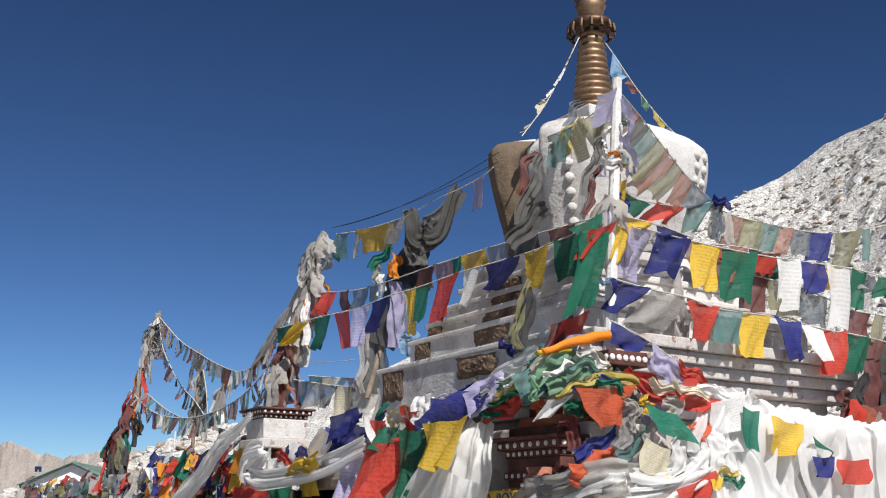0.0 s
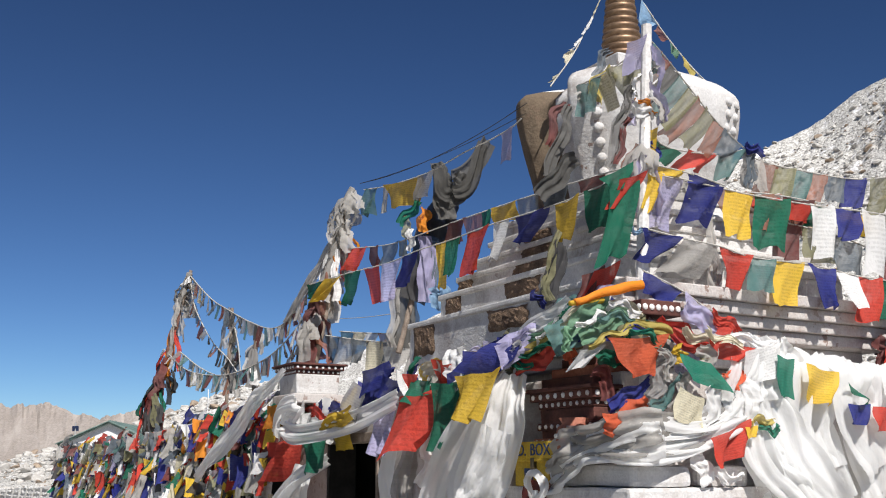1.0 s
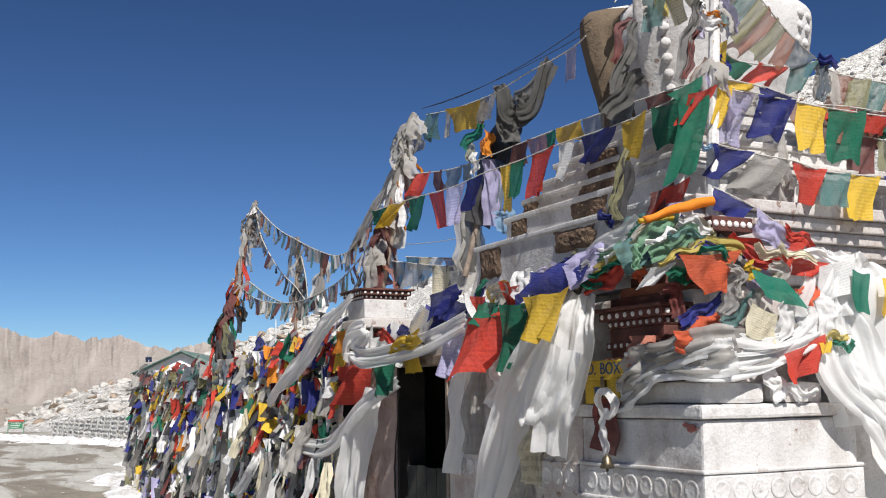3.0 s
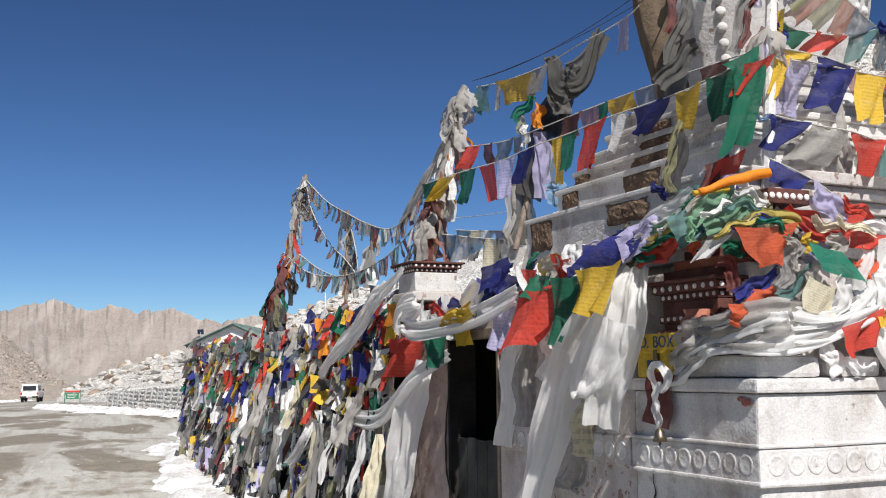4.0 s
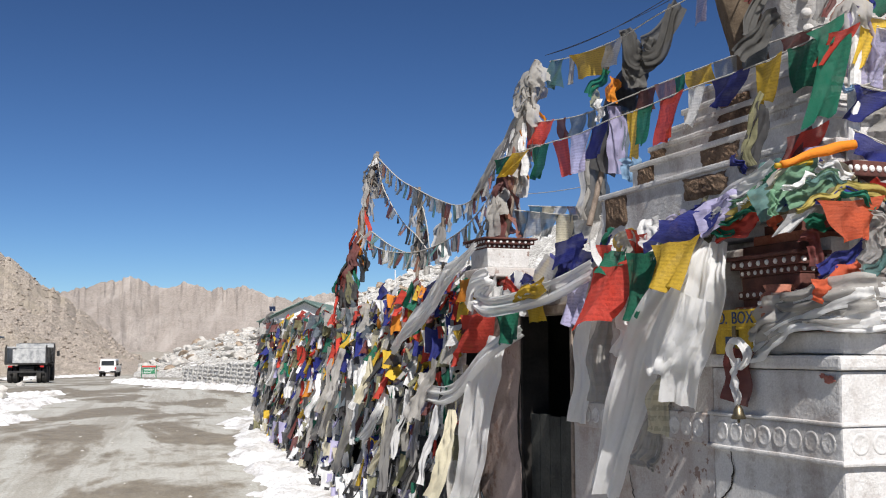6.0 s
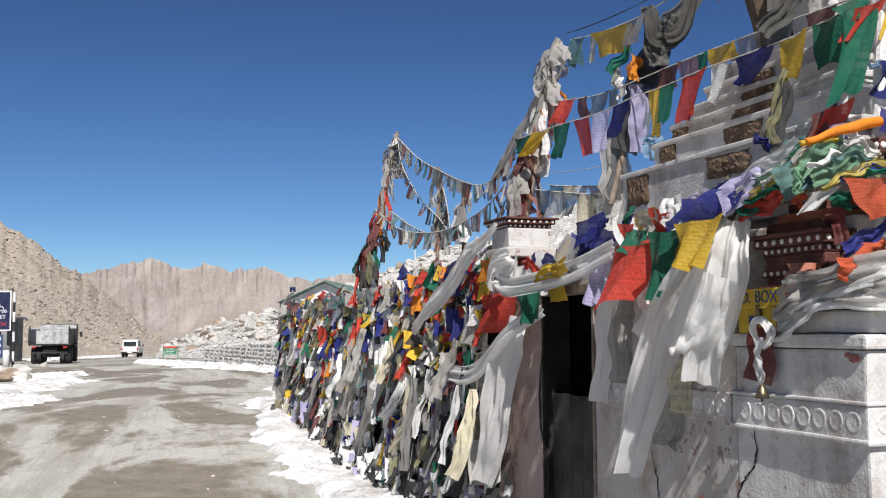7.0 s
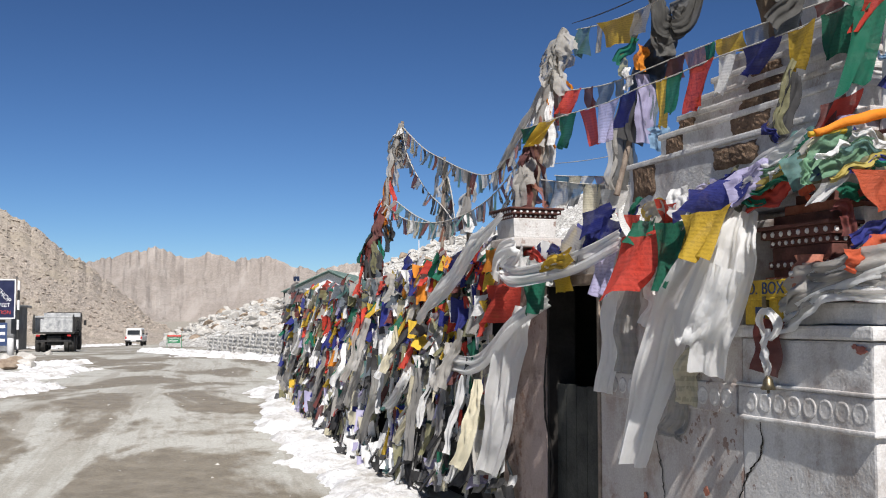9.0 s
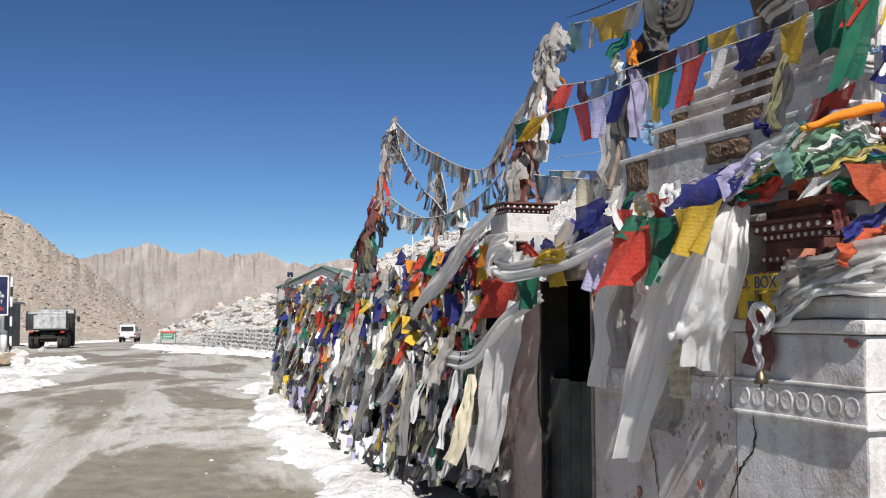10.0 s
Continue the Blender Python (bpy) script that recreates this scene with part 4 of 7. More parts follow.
def text_part(words, size, m, material, parent, name="lettering"):
    cu = bpy.data.curves.new(name, "FONT")
    cu.body, cu.size, cu.extrude, cu.align_x, cu.align_y = words, size, 0.002, "CENTER", "CENTER"
    tmp = new("tmp_text", cu)
    me = bpy.data.meshes.new_from_object(tmp.evaluated_get(bpy.context.evaluated_depsgraph_get()))
    bpy.data.objects.remove(tmp)
    me.materials.clear()
    me.materials.append(material)
    ob = new(name, me)
    ob.parent = parent
    ob.matrix_local = m
    return ob


def donation_box():
    ob = thing("donation_box", "small yellow and green tin donation box on the ledge", "donation box")
    y0, y1, z = 0.69, 1.22, 1.614
    part("body", slab(-0.02, 0.2, y0 + 0.12, y1, z, z + 0.17, 0.008), YELLOW_TIN, ob)
    lid = part("lid", slab(-0.04, 0.22, y0, y1 + 0.01, z + 0.18, z + 0.30, 0.008), YELLOW_TIN, ob)
    part("lid_end", slab(-0.042, 0.222, y0 - 0.012, y0 + 0.005, z + 0.18, z + 0.303, 0.004), GREEN_TIN, lid, "green painted end")
    part("hinge", slab(-0.045, -0.015, y0 + 0.1, y1, z + 0.165, z + 0.182, 0.004), YELLOW_TIN, ob)
    part("hasp", slab(-0.05, -0.02, 0.95, 0.99, z + 0.1, z + 0.19, 0.006), BRASS, ob)
    text_part("BOX", 0.115, Matrix.Translation((-0.043, 0.88, z + 0.24)) @ pose(0, 0, 0, 90, 0, -90), INK_BLUE, lid)
    text_part("D.", 0.115, Matrix.Translation((-0.043, 1.1, z + 0.24)) @ pose(0, 0, 0, 90, 0, -90), INK_BLUE, lid)
    part("letter_block", slab(-0.024, -0.018, 1.0, 1.1, z + 0.04, z + 0.12, 0.002), INK_BLUE, ob)


donation_box()


def bell():
    p = Vector((-0.12, 0.84, 1.23))
    ob = thing("hanging_bell", "small brass bell hung on a knotted cream scarf", "bell")
    top = p + Vector((0, 0, 0.36))
    part("bell_cup", lathe([(0.045, -0.035), (0.05, -0.03), (0.036, 0.0), (0.03, 0.03), (0.018, 0.045), (0.008, 0.06)], 20, p), BRASS, ob, smooth=True)
    part("clapper", lathe([(0.006, -0.06), (0.01, -0.05), (0.004, 0.0)], 8, p), BRASS, ob)
    part("scarf", ribbon([p + Vector((0, 0, 0.05)), p + Vector((-0.01, 0, 0.2)), top], 0.09, (0, 1, 0), 2, 0.03, 14, 10, 4, (0.5, 0.6)), SILK, ob, smooth=True)
    loop = [top + Vector((0.0, 0.09 * math.cos(a) * 0.8, 0.02 + 0.09 * math.sin(a))) for a in np.linspace(-1.6, 4.4, 9)]
    part("loop", ribbon(loop, 0.075, (1, 0, 0), 2, 0.03, 34, 10, 9, (0.8, 0.8)), SILK, ob, smooth=True)
    part("backing_cloth", ribbon([(-0.05, 0.92, 1.65), (-0.05, 0.94, 1.48), (-0.05, 0.97, 1.29)], 0.30, (0, 1, 0), 1.5, 0.012, 10, 10, 5), CLOTH["maroon"], ob, "dark red cloth")


bell()
# slabs of stone lying on the ledge
solid("ledge_stone", slab(-0.02, 0.26, 0.28, 0.62, 1.755, 1.93, 0.04, wob=0.03), ROCK, "grey stone slab resting on the pier block", "stone")


# ---- scarves and cloths ----
def scarf(pts, width, label="white silk offering scarf hanging in folds", material=None, side=(-0.55, 0.85, 0), pleats=3, depth=0.04, seed=0, ends=(0.6, 1.0), waist=(), n=30, across=40, name="scarf", cat="scarf"):
    return solid(name, ribbon(pts, width, side, pleats, depth, n, across, seed, ends, waist), material or SILK, label, cat, group="offering scarves", smooth=True)


def lay(pts, w, c, seed, side=(0.15, -0.35, 1), where="twisted over the pier stupa"):
    way = Vector(pts[-1]) - Vector(pts[0])
    if abs(way.z) > 0.75 * way.length:
        side = (1, -0.2, 0.2)
    return scarf(pts, w, "crumpled %s cloth %s" % (c, where), CLOTH[c], side, 1.8, 0.03, seed, (0.75, 0.8), n=22, across=16, name="rolled_cloth", cat="cloth")


def pin(p, way, w, ln, lean, foot, c, seed, where="thrown over the pier"):
    ob = new("prayer_flag", pennant_mesh(lean / w, foot, c, seed))
    ob.matrix_world = SHRINE @ hang(p, way, w, 0, 0, ln)
    return tagged(ob, "single %s prayer flag %s" % (c, where), "prayer flag", "single flags")


# beside the door
scarf([(-0.08, 1.26, 2.40), (-0.16, 1.50, 2.07), (-0.20, 1.95, 1.59), (-0.20, 2.30, 1.02), (-0.20, 2.51, 0.50)], 0.31, seed=1, pleats=1.9, depth=0.07, ends=(0.7, 0.75))
scarf([(-0.06, 1.12, 2.38), (-0.18, 1.09, 2.09), (-0.20, 1.26, 1.67), (-0.20, 1.44, 1.25)], 0.3, seed=2, pleats=2.1, depth=0.07, ends=(0.6, 0.85))
scarf([(-0.08, 1.16, 2.37), (-0.20, 1.40, 2.03), (-0.24, 1.61, 1.63), (-0.25, 1.45, 1.50), (-0.24, 1.32, 1.67), (-0.22, 1.17, 2.01)], 0.22, seed=3, pleats=2, depth=0.04)
scarf([(-0.05, 1.58, 1.55), (-0.08, 1.84, 1.30), (-0.08, 1.92, 1.02)], 0.19, "cream cloth tucked behind white scarves", CLOTH["cream"], seed=4, pleats=1.5)
scarf([(-0.05, 1.93, 1.12), (-0.06, 2.12, 0.85), (-0.06, 2.17, 0.74)], 0.2, "greyish gauze scarf against the wall", CLOTH["dusty"], seed=41, pleats=2)
scarf([(-0.08, 3.02, 2.01), (-0.10, 3.06, 1.53), (-0.10, 3.15, 1.02)], 0.17, "thin pale scarf beside the doorway", seed=5, pleats=1.5, depth=0.03)
scarf([(-0.05, 2.73, 2.00), (-0.08, 2.78, 1.63), (-0.08, 2.84, 1.21)], 0.20, "grey worn scarf beside the doorway", CLOTH["dusty"], seed=6, pleats=2)
scarf([(-0.10, 2.36, 1.98), (-0.12, 2.25, 1.80), (-0.12, 2.38, 1.58)], 0.16, seed=61, pleats=2)
# over the left jamb
scarf([(-0.24, 4.60, 1.76), (-0.32, 4.75, 1.29), (-0.34, 5.00, 0.71), (-0.34, 5.32, 0.05)], 0.33, seed=7, pleats=2.3, depth=0.07, ends=(0.6, 0.75))
scarf([(-0.24, 4.00, 1.81), (-0.38, 4.63, 1.57), (-0.42, 5.39, 1.21), (-0.42, 6.19, 1.15), (-0.39, 6.64, 1.29)], 0.2, seed=8, side=(0, 0.4, 1), pleats=2, depth=0.05)
scarf([(-0.26, 5.90, 0.88), (-0.32, 5.49, 0.55), (-0.32, 5.41, 0.03)], 0.3, "dusty scarf near the doorway", CLOTH["dusty"], seed=9, pleats=2)
# from the small stupa down over the wall
scarf([(-0.42, 4.72, 2.69), (-0.44, 5.22, 2.51), (-0.45, 5.53, 2.35), (-0.46, 5.98, 2.13), (-0.48, 6.88, 1.80)], 0.20, seed=10, side=(0, 0.8, 1), pleats=2.2, depth=0.04, ends=(0.5, 0.8))
scarf([(-0.40, 5.18, 2.58), (-0.42, 5.66, 2.36), (-0.43, 6.57, 2.02), (-0.44, 7.39, 1.63)], 0.18, seed=11, side=(0, 0.8, 1), pleats=2.2, depth=0.04, ends=(0.5, 0.8))
scarf([(-0.29, 5.18, 2.09), (-0.39, 4.82, 2.30), (-0.42, 4.31, 2.31), (-0.42, 4.67, 2.15), (-0.39, 4.38, 2.07), (-0.36, 3.26, 2.14), (-0.34, 2.42, 2.27)], 0.2, seed=12, side=(0, 0.2, 1), pleats=2, depth=0.05, n=50, ends=(0.9, 0.9))
scarf([(-0.38, 3.87, 2.12), (-0.39, 3.48, 2.15), (-0.38, 3.19, 2.20)], 0.13, "yellow cloth knotted into a white garland", CLOTH["yellow"], side=(0, 0.2, 1), seed=13, pleats=1.5)
# large single flags over the doorway
for p, c, w, h, v, sw in (
    ((-0.30, 4.94, 2.01), "red", 0.62, 0.42, 3, -8),
    ((-0.30, 4.14, 2.10), "green", 0.46, 0.42, 0, -5),
    ((-0.25, 2.82, 2.24), "lilac", 0.40, 0.40, 1, -10),
    ((-0.24, 2.27, 2.31), "red", 0.52, 0.52, 4, -10),
    ((-0.20, 1.85, 2.38), "green", 0.40, 0.52, 5, -8),
    ((-0.28, 1.28, 2.40), "yellow", 0.52, 0.36, 1, -14),
    ((-0.12, 3.94, 2.10), "yellow", 0.30, 0.20, 2, 0),
    ((-0.35, 5.12, 2.37), "orange", 0.25, 0.25, 3, -10),
    ((-0.15, 1.31, 2.60), "blue", 0.60, 0.22, 3, -30),
    ((-0.15, 2.35, 2.43), "green", 0.30, 0.25, 6, -30),
):
    ob = new("prayer_flag", flag_mesh(v, c))
    ob.matrix_world = SHRINE @ hang(p, (0.22, -1, 0.06), w, sw, 0, h)
    tagged(ob, "single %s prayer flag pinned over the doorway wall" % c, "prayer flag", "single flags")


# ---- strings of flags ----
B, G, R, Y, W, L, S, D, E_, O, K, M, U, T, C = "blue", "green", "red", "yellow", "white", "lilac", "slate", "dusty", "grey", "olive", "black", "maroon", "rust", "teal", "cream"
# across the front, along the door side and from the spire
strung("bright prayer flags strung across the front of the chorten", [(0.60, 0.42, 3.80), (0.99, 0.42, 3.78), (1.36, 0.42, 3.76), (1.65, 0.42, 3.75), (2.27, 0.42, 3.75), (2.85, 0.42, 3.77), (3.42, 0.42, 3.77), (4.18, 0.42, 3.70)],
       [(0.071, 0.37, 0.38, -0.04, 0.84, L), (0.213, 0.34, 0.30, -0.10, 0.88, B), (0.359, 0.30, 0.35, -0.06, 0.76, Y), (0.474, 0.35, 0.40, -0.09, 0.92, G), (0.543, 0.24, 0.15, -0.04, 1.02, R), (0.604, 0.26, 0.42, -0.03, 1.04, W), (0.677, 0.31, 0.25, -0.06, 0.83, B), (0.754, 0.30, 0.54, -0.11, 0.95, W), (0.826, 0.25, 0.33, -0.06, 0.98, G)], 1)
strung("bright lower row of prayer flags before the chorten", [(0.49, 0.36, 3.36), (0.88, 0.36, 3.32), (1.22, 0.36, 3.30), (1.54, 0.36, 3.25), (2.15, 0.36, 3.25), (2.66, 0.36, 3.21), (3.26, 0.36, 3.19), (4.00, 0.36, 3.12)],
       [(0.070, 0.37, 0.23, -0.13, 0.33, B), (0.213, 0.33, 0.26, -0.17, 1.24, D), (0.355, 0.31, 0.27, 0.03, 0.40, R), (0.455, 0.25, 0.25, -0.08, 0.98, T), (0.521, 0.30, 0.33, -0.09, 0.69, Y), (0.602, 0.30, 0.31, 0.07, 0.48, B), (0.688, 0.27, 0.27, 0.07, 0.59, W), (0.755, 0.23, 0.36, -0.08, 1.09, R), (0.821, 0.30, 0.30, -0.05, 1.01, G)], 2)
strung("short string of flags down to the pier", [(0.49, 0.37, 3.06), (0.79, 0.31, 2.93), (1.02, 0.26, 2.78), (1.19, 0.22, 2.72)],
       [(0.172, 0.33, 0.14, -0.02, 0.63, B), (0.503, 0.27, 0.16, 0.08, 0.71, L), (0.816, 0.16, 0.12, 0.01, 0.82, R)], 32)
strung("faded tattered flags strung high across the front", [(1.97, 0.76, 4.20), (2.25, 0.73, 4.15), (2.61, 0.69, 4.13), (2.92, 0.66, 4.12), (3.24, 0.62, 4.14), (3.69, 0.58, 4.24), (4.42, 0.50, 4.43)],
       [(0.050, 0.15, 0.28, 0.07, 0.76, D), (0.135, 0.18, 0.28, -0.04, 0.99, U), (0.219, 0.20, 0.27, -0.10, 1.04, O), (0.301, 0.19, 0.26, -0.09, 1.11, T), (0.390, 0.18, 0.25, -0.10, 1.05, U), (0.487, 0.20, 0.23, -0.09, 1.05, S), (0.602, 0.27, 0.26, -0.11, 0.89, B), (0.734, 0.34, 0.32, -0.14, 0.69, O), (0.814, 0.11, 0.28, -0.11, 1.06, T)], 33)
strung("dusty flags on a slanting cord before the dome", [(0.79, 0.50, 4.84), (0.99, 0.54, 4.73), (1.29, 0.60, 4.54), (1.57, 0.66, 4.38), (1.90, 0.72, 4.24)],
       [(0.081, 0.12, 0.27, 0.00, 0.73, T), (0.198, 0.14, 0.36, -0.08, 0.60, U), (0.306, 0.14, 0.43, -0.10, 0.74, "ash"), (0.394, 0.15, 0.49, -0.13, 0.93, T), (0.479, 0.13, 0.48, -0.12, 0.85, O), (0.569, 0.15, 0.49, -0.17, 1.05, U), (0.669, 0.15, 0.44, -0.13, 0.97, O), (0.765, 0.15, 0.37, -0.14, 0.91, U), (0.892, 0.25, 0.25, -0.15, 0.81, S)], 40)
strung("flags under a slanting cord before the dome", [(0.76, 0.51, 4.09), (0.99, 0.55, 4.05), (1.55, 0.66, 4.12), (1.93, 0.73, 4.24)],
       [(0.218, 0.36, 0.16, -0.04, 0.43, G), (0.542, 0.41, 0.14, -0.20, 1.02, R), (0.833, 0.40, 0.20, -0.21, 0.53, T)], 42)
strung("folded yellow and blue flags on the front cord", [(0.59, 0.40, 3.84), (0.79, 0.40, 3.84), (1.06, 0.40, 3.82), (1.34, 0.40, 3.78)],
       [(0.295, 0.38, 0.06, 0.03, 0.78, Y), (0.780, 0.32, 0.07, -0.01, 0.86, B)], 43)
strung("pale torn flags on a stay from the spire", [(0.71, 1.69, 4.86), (1.03, 1.79, 5.24), (1.29, 1.86, 5.64), (1.57, 1.95, 6.09)],
       [(0.098, 0.12, -0.02, -0.06, 0.87, C), (0.307, 0.21, -0.05, -0.01, 0.73, C), (0.456, 0.16, -0.03, -0.08, 0.68, W), (0.654, 0.23, -0.01, -0.14, 0.62, W), (0.828, 0.17, -0.02, -0.13, 0.77, C)], 38)
strung("torn flags on a stay from the spire", [(1.84, 1.96, 6.17), (1.92, 1.85, 5.94), (2.02, 1.69, 5.59), (2.16, 1.49, 5.21), (2.28, 1.30, 4.94)],
       [(0.316, 0.31, 0.13, 0.08, 0.36, "sky"), (0.476, 0.18, 0.06, -0.01, 0.78, U), (0.585, 0.16, 0.06, 0.05, 0.50, "sage"), (0.706, 0.22, 0.05, 0.06, 0.60, "mustard"), (0.837, 0.15, 0.05, 0.00, 0.62, S)], 39)
strung("ragged flags from the pole top to the dome", [(0.60, 5.05, 4.74), (0.58, 4.39, 4.63), (0.56, 3.50, 4.55), (0.54, 2.83, 4.56), (0.53, 2.38, 4.55), (0.52, 2.01, 4.56), (0.51, 1.83, 4.59)],
       [(0.058, 0.39, 0.31, 0.03, 0.84, T), (0.142, 0.24, 0.28, 0.00, 0.35, D), (0.217, 0.68, 0.25, 0.02, 0.77, Y), (0.319, 0.35, 0.25, -0.05, 0.83, E_), (0.795, 0.25, 0.24, -0.09, 0.69, L)], 35)
strung("older flags between the two leaning poles", [(0.44, 5.10, 4.07), (0.47, 4.19, 3.95), (0.49, 3.45, 3.93), (0.51, 2.81, 3.93), (0.54, 2.01, 3.92), (0.56, 1.34, 3.90), (0.59, 0.46, 3.86)],
       [(0.041, 0.45, 0.26, -0.00, 0.86, R), (0.108, 0.27, 0.20, -0.01, 0.78, M), (0.175, 0.38, 0.19, -0.03, 0.89, S), (0.233, 0.17, 0.16, -0.01, 0.88, O), (0.274, 0.12, 0.09, -0.00, 0.92, W), (0.468, 0.31, 0.20, -0.02, 0.92, M), (0.535, 0.27, 0.19, -0.02, 0.82, U), (0.580, 0.16, 0.14, -0.01, 0.85, G), (0.637, 0.35, 0.15, -0.01, 0.90, Y), (0.711, 0.26, 0.17, 0.01, 0.97, E_), (0.794, 0.41, 0.13, -0.02, 0.85, S), (0.897, 0.34, 0.10, -0.01, 0.87, M)], 34)
strung("bright prayer flags strung between two leaning poles", [(0.02, 5.21, 3.65), (0.12, 4.42, 3.66), (0.21, 3.69, 3.65), (0.27, 3.21, 3.69), (0.33, 2.69, 3.70), (0.39, 2.19, 3.73), (0.46, 1.68, 3.74), (0.51, 1.27, 3.75), (0.53, 1.05, 3.77), (0.60, 0.50, 3.82)],
       [(0.026, 0.36, 0.15, -0.08, 0.65, G), (0.075, 0.35, 0.20, -0.32, 0.66, Y), (0.127, 0.31, 0.30, -0.17, 0.36, G), (0.178, 0.27, 0.35, 0.02, 0.59, R), (0.236, 0.35, 0.35, -0.06, 0.53, L), (0.305, 0.26, 0.26, -0.19, 0.97, B), (0.410, 0.16, 0.40, -0.03, 0.80, Y), (0.453, 0.23, 0.32, -0.07, 0.68, G), (0.526, 0.35, 0.39, -0.04, 0.70, R), (0.593, 0.20, 0.30, -0.11, 0.48, W), (0.678, 0.43, 0.21, -0.16, 0.49, B), (0.797, 0.31, 0.30, -0.12, 0.52, Y), (0.921, 0.30, 0.32, -0.08, 0.65, G)], 3)
strung("printed grey gauze flags behind the front row", [(0.64, 0.50, 3.35), (0.87, 0.50, 3.32), (1.29, 0.50, 3.28)],
       [(0.318, 0.28, 0.23, -0.01, 0.72, D), (0.787, 0.34, 0.25, -0.07, 1.21, E_)], 61)
strung("older maroon and olive flags behind the front row", [(1.96, 0.48, 3.60), (2.55, 0.48, 3.56), (2.92, 0.48, 3.50), (3.16, 0.48, 3.44), (3.66, 0.48, 3.43)],
       [(0.062, 0.27, 0.28, -0.03, 0.90, M), (0.187, 0.34, 0.26, -0.02, 1.00, O), (0.373, 0.37, 0.29, -0.03, 0.91, S), (0.826, 0.34, 0.26, -0.05, 0.93, M), (0.958, 0.17, 0.24, -0.05, 1.04, O)], 62)
strung("rust red flags hidden behind a bright row", [(1.44, 0.50, 3.77), (1.89, 0.50, 3.81), (2.40, 0.50, 3.81), (2.54, 0.50, 3.81)],
       [(0.311, 0.42, 0.31, -0.07, 0.84, U), (0.554, 0.35, 0.28, -0.02, 0.89, M)], 63)
flag_string((0.71, 0.52, 3.82), (4.29, 0.52, 3.80), 0.03, 11, 0.2, [D, E_, U, R, U, G, Y, D, S, G, Y], "older prayer flags behind a bright front row", 31, 0.2, 14)
flag_string((0.15, 5.00, 3.10), (1.08, 2.90, 2.86), 0.05, 12, 0.24, [S, D, S, C, S, D, E_, M, D, S, O, S], "grey gauzy flags along the terrace edge", 36, 0.30, 8)
flag_string((0.40, 5.20, 3.18), (0.85, 4.20, 3.07), 0.01, 6, 0.2, [T, C, D, U, L, D], "small faded flags behind the leaning pole", 37, 0.14, 8)
flag_string((0.70, 0.50, 4.79), (0.57, 1.10, 4.66), 0.03, 4, 0.24, [O, O, C, T], "dusty flags from the white pole to the dome", 41, 0.3, 8)
# far poles
flag_row([(0.43, 11.03, 4.73), (0.39, 9.76, 4.18), (0.35, 8.74, 3.86), (0.31, 7.80, 3.59), (0.28, 6.90, 3.40), (0.26, 6.24, 3.47), (0.23, 5.44, 3.78)], 46, 51)
flag_row([(0.40, 10.88, 4.64), (0.42, 10.61, 4.15), (0.45, 9.82, 3.57), (0.48, 9.19, 3.27), (0.49, 8.76, 3.03)], 24, 52)
flag_row([(0.14, 11.24, 3.57), (0.15, 10.12, 3.18), (0.16, 9.04, 3.00), (0.17, 7.87, 2.94), (0.18, 6.67, 3.05), (0.18, 5.82, 3.31), (0.19, 5.26, 3.70)], 50, 53)
flag_row([(0.17, 10.43, 3.45), (0.25, 9.60, 3.14), (0.33, 8.77, 2.95), (0.38, 8.26, 2.97)], 18, 54)
flag_row([(0.80, 10.07, 4.08), (0.80, 9.68, 3.53), (0.80, 9.53, 3.11)], 9, 55)
flag_row([(0.29, 8.00, 2.43), (0.24, 6.84, 2.70), (0.20, 5.95, 3.08), (0.18, 5.41, 3.56)], 20, 56)


def stay(a, b, sag, r, material, label):
    a, b = Vector(a), Vector(b)
    pts = [a.lerp(b, i / 6) - Vector((0, 0, sag * 4 * (i / 6) * (1 - i / 6))) for i in range(7)]
    return solid("stay_cord", tube(pts, r, 24, 5), material, label, "cord", group="stay cords")


stay((0.62, 5.20, 4.85), (0.48, 1.70, 4.68), 0.1, 0.0035, CORD_DARK, "black cord from the pole top to the dome")
stay((0.62, 5.20, 4.85), (0.47, 1.70, 4.59), 0.06, 0.003, CORD_DARK, "black cord from the pole top to the dome")
stay((0.90, 6.56, 3.52), (0.90, 4.71, 3.36), 0.02, 0.004, CORD, "thin pale cord behind the terrace")


# ---- cloth bound to the poles ----
def wrap(a, b, count, r, colours, seed, label, long=0.5):
    """Rags knotted round a pole and trailing down it."""
    ob = thing("pole_wrap", label, "cloth", "cloth bound to poles")
    rnd = random.Random(seed)
    a, b = Vector(a), Vector(b)
    for i in range(count):
        s = rnd.random()
        p = a.lerp(b, s)
        ang = rnd.uniform(0, 6.28)
        o = Vector((math.cos(ang), math.sin(ang), 0)) * r
        ln = long * rnd.uniform(0.5, 1.2)
        q = p + o * 1.7 - Vector((0, 0, ln)) + Vector((rnd.gauss(0, 0.05), rnd.gauss(0, 0.06), 0))
        mid = p.lerp(q, 0.5) + o * rnd.uniform(0.4, 1.3)
        part("rag", ribbon([p + o * 0.4, mid, q], rnd.uniform(0.07, 0.15), (-math.sin(ang), math.cos(ang), 0), 1.6, 0.035, 10, 8, seed * 50 + i, (0.45, 1.0)), CLOTH[rnd.choice(colours)], ob, smooth=True)
    if r > 0.055:
        part("core", tube([a, a.lerp(b, 0.35), a.lerp(b, 0.7), b], r * 0.75, 24, 10, r * 0.7), CLOTH[colours[0]], ob, smooth=True)
    return ob


wrap((0.35, 5.20, 4.38), (0.54, 5.20, 4.76), 14, 0.065, [D, D, W, E_, D], 1, "white rags knotted round a pole top", 0.3)
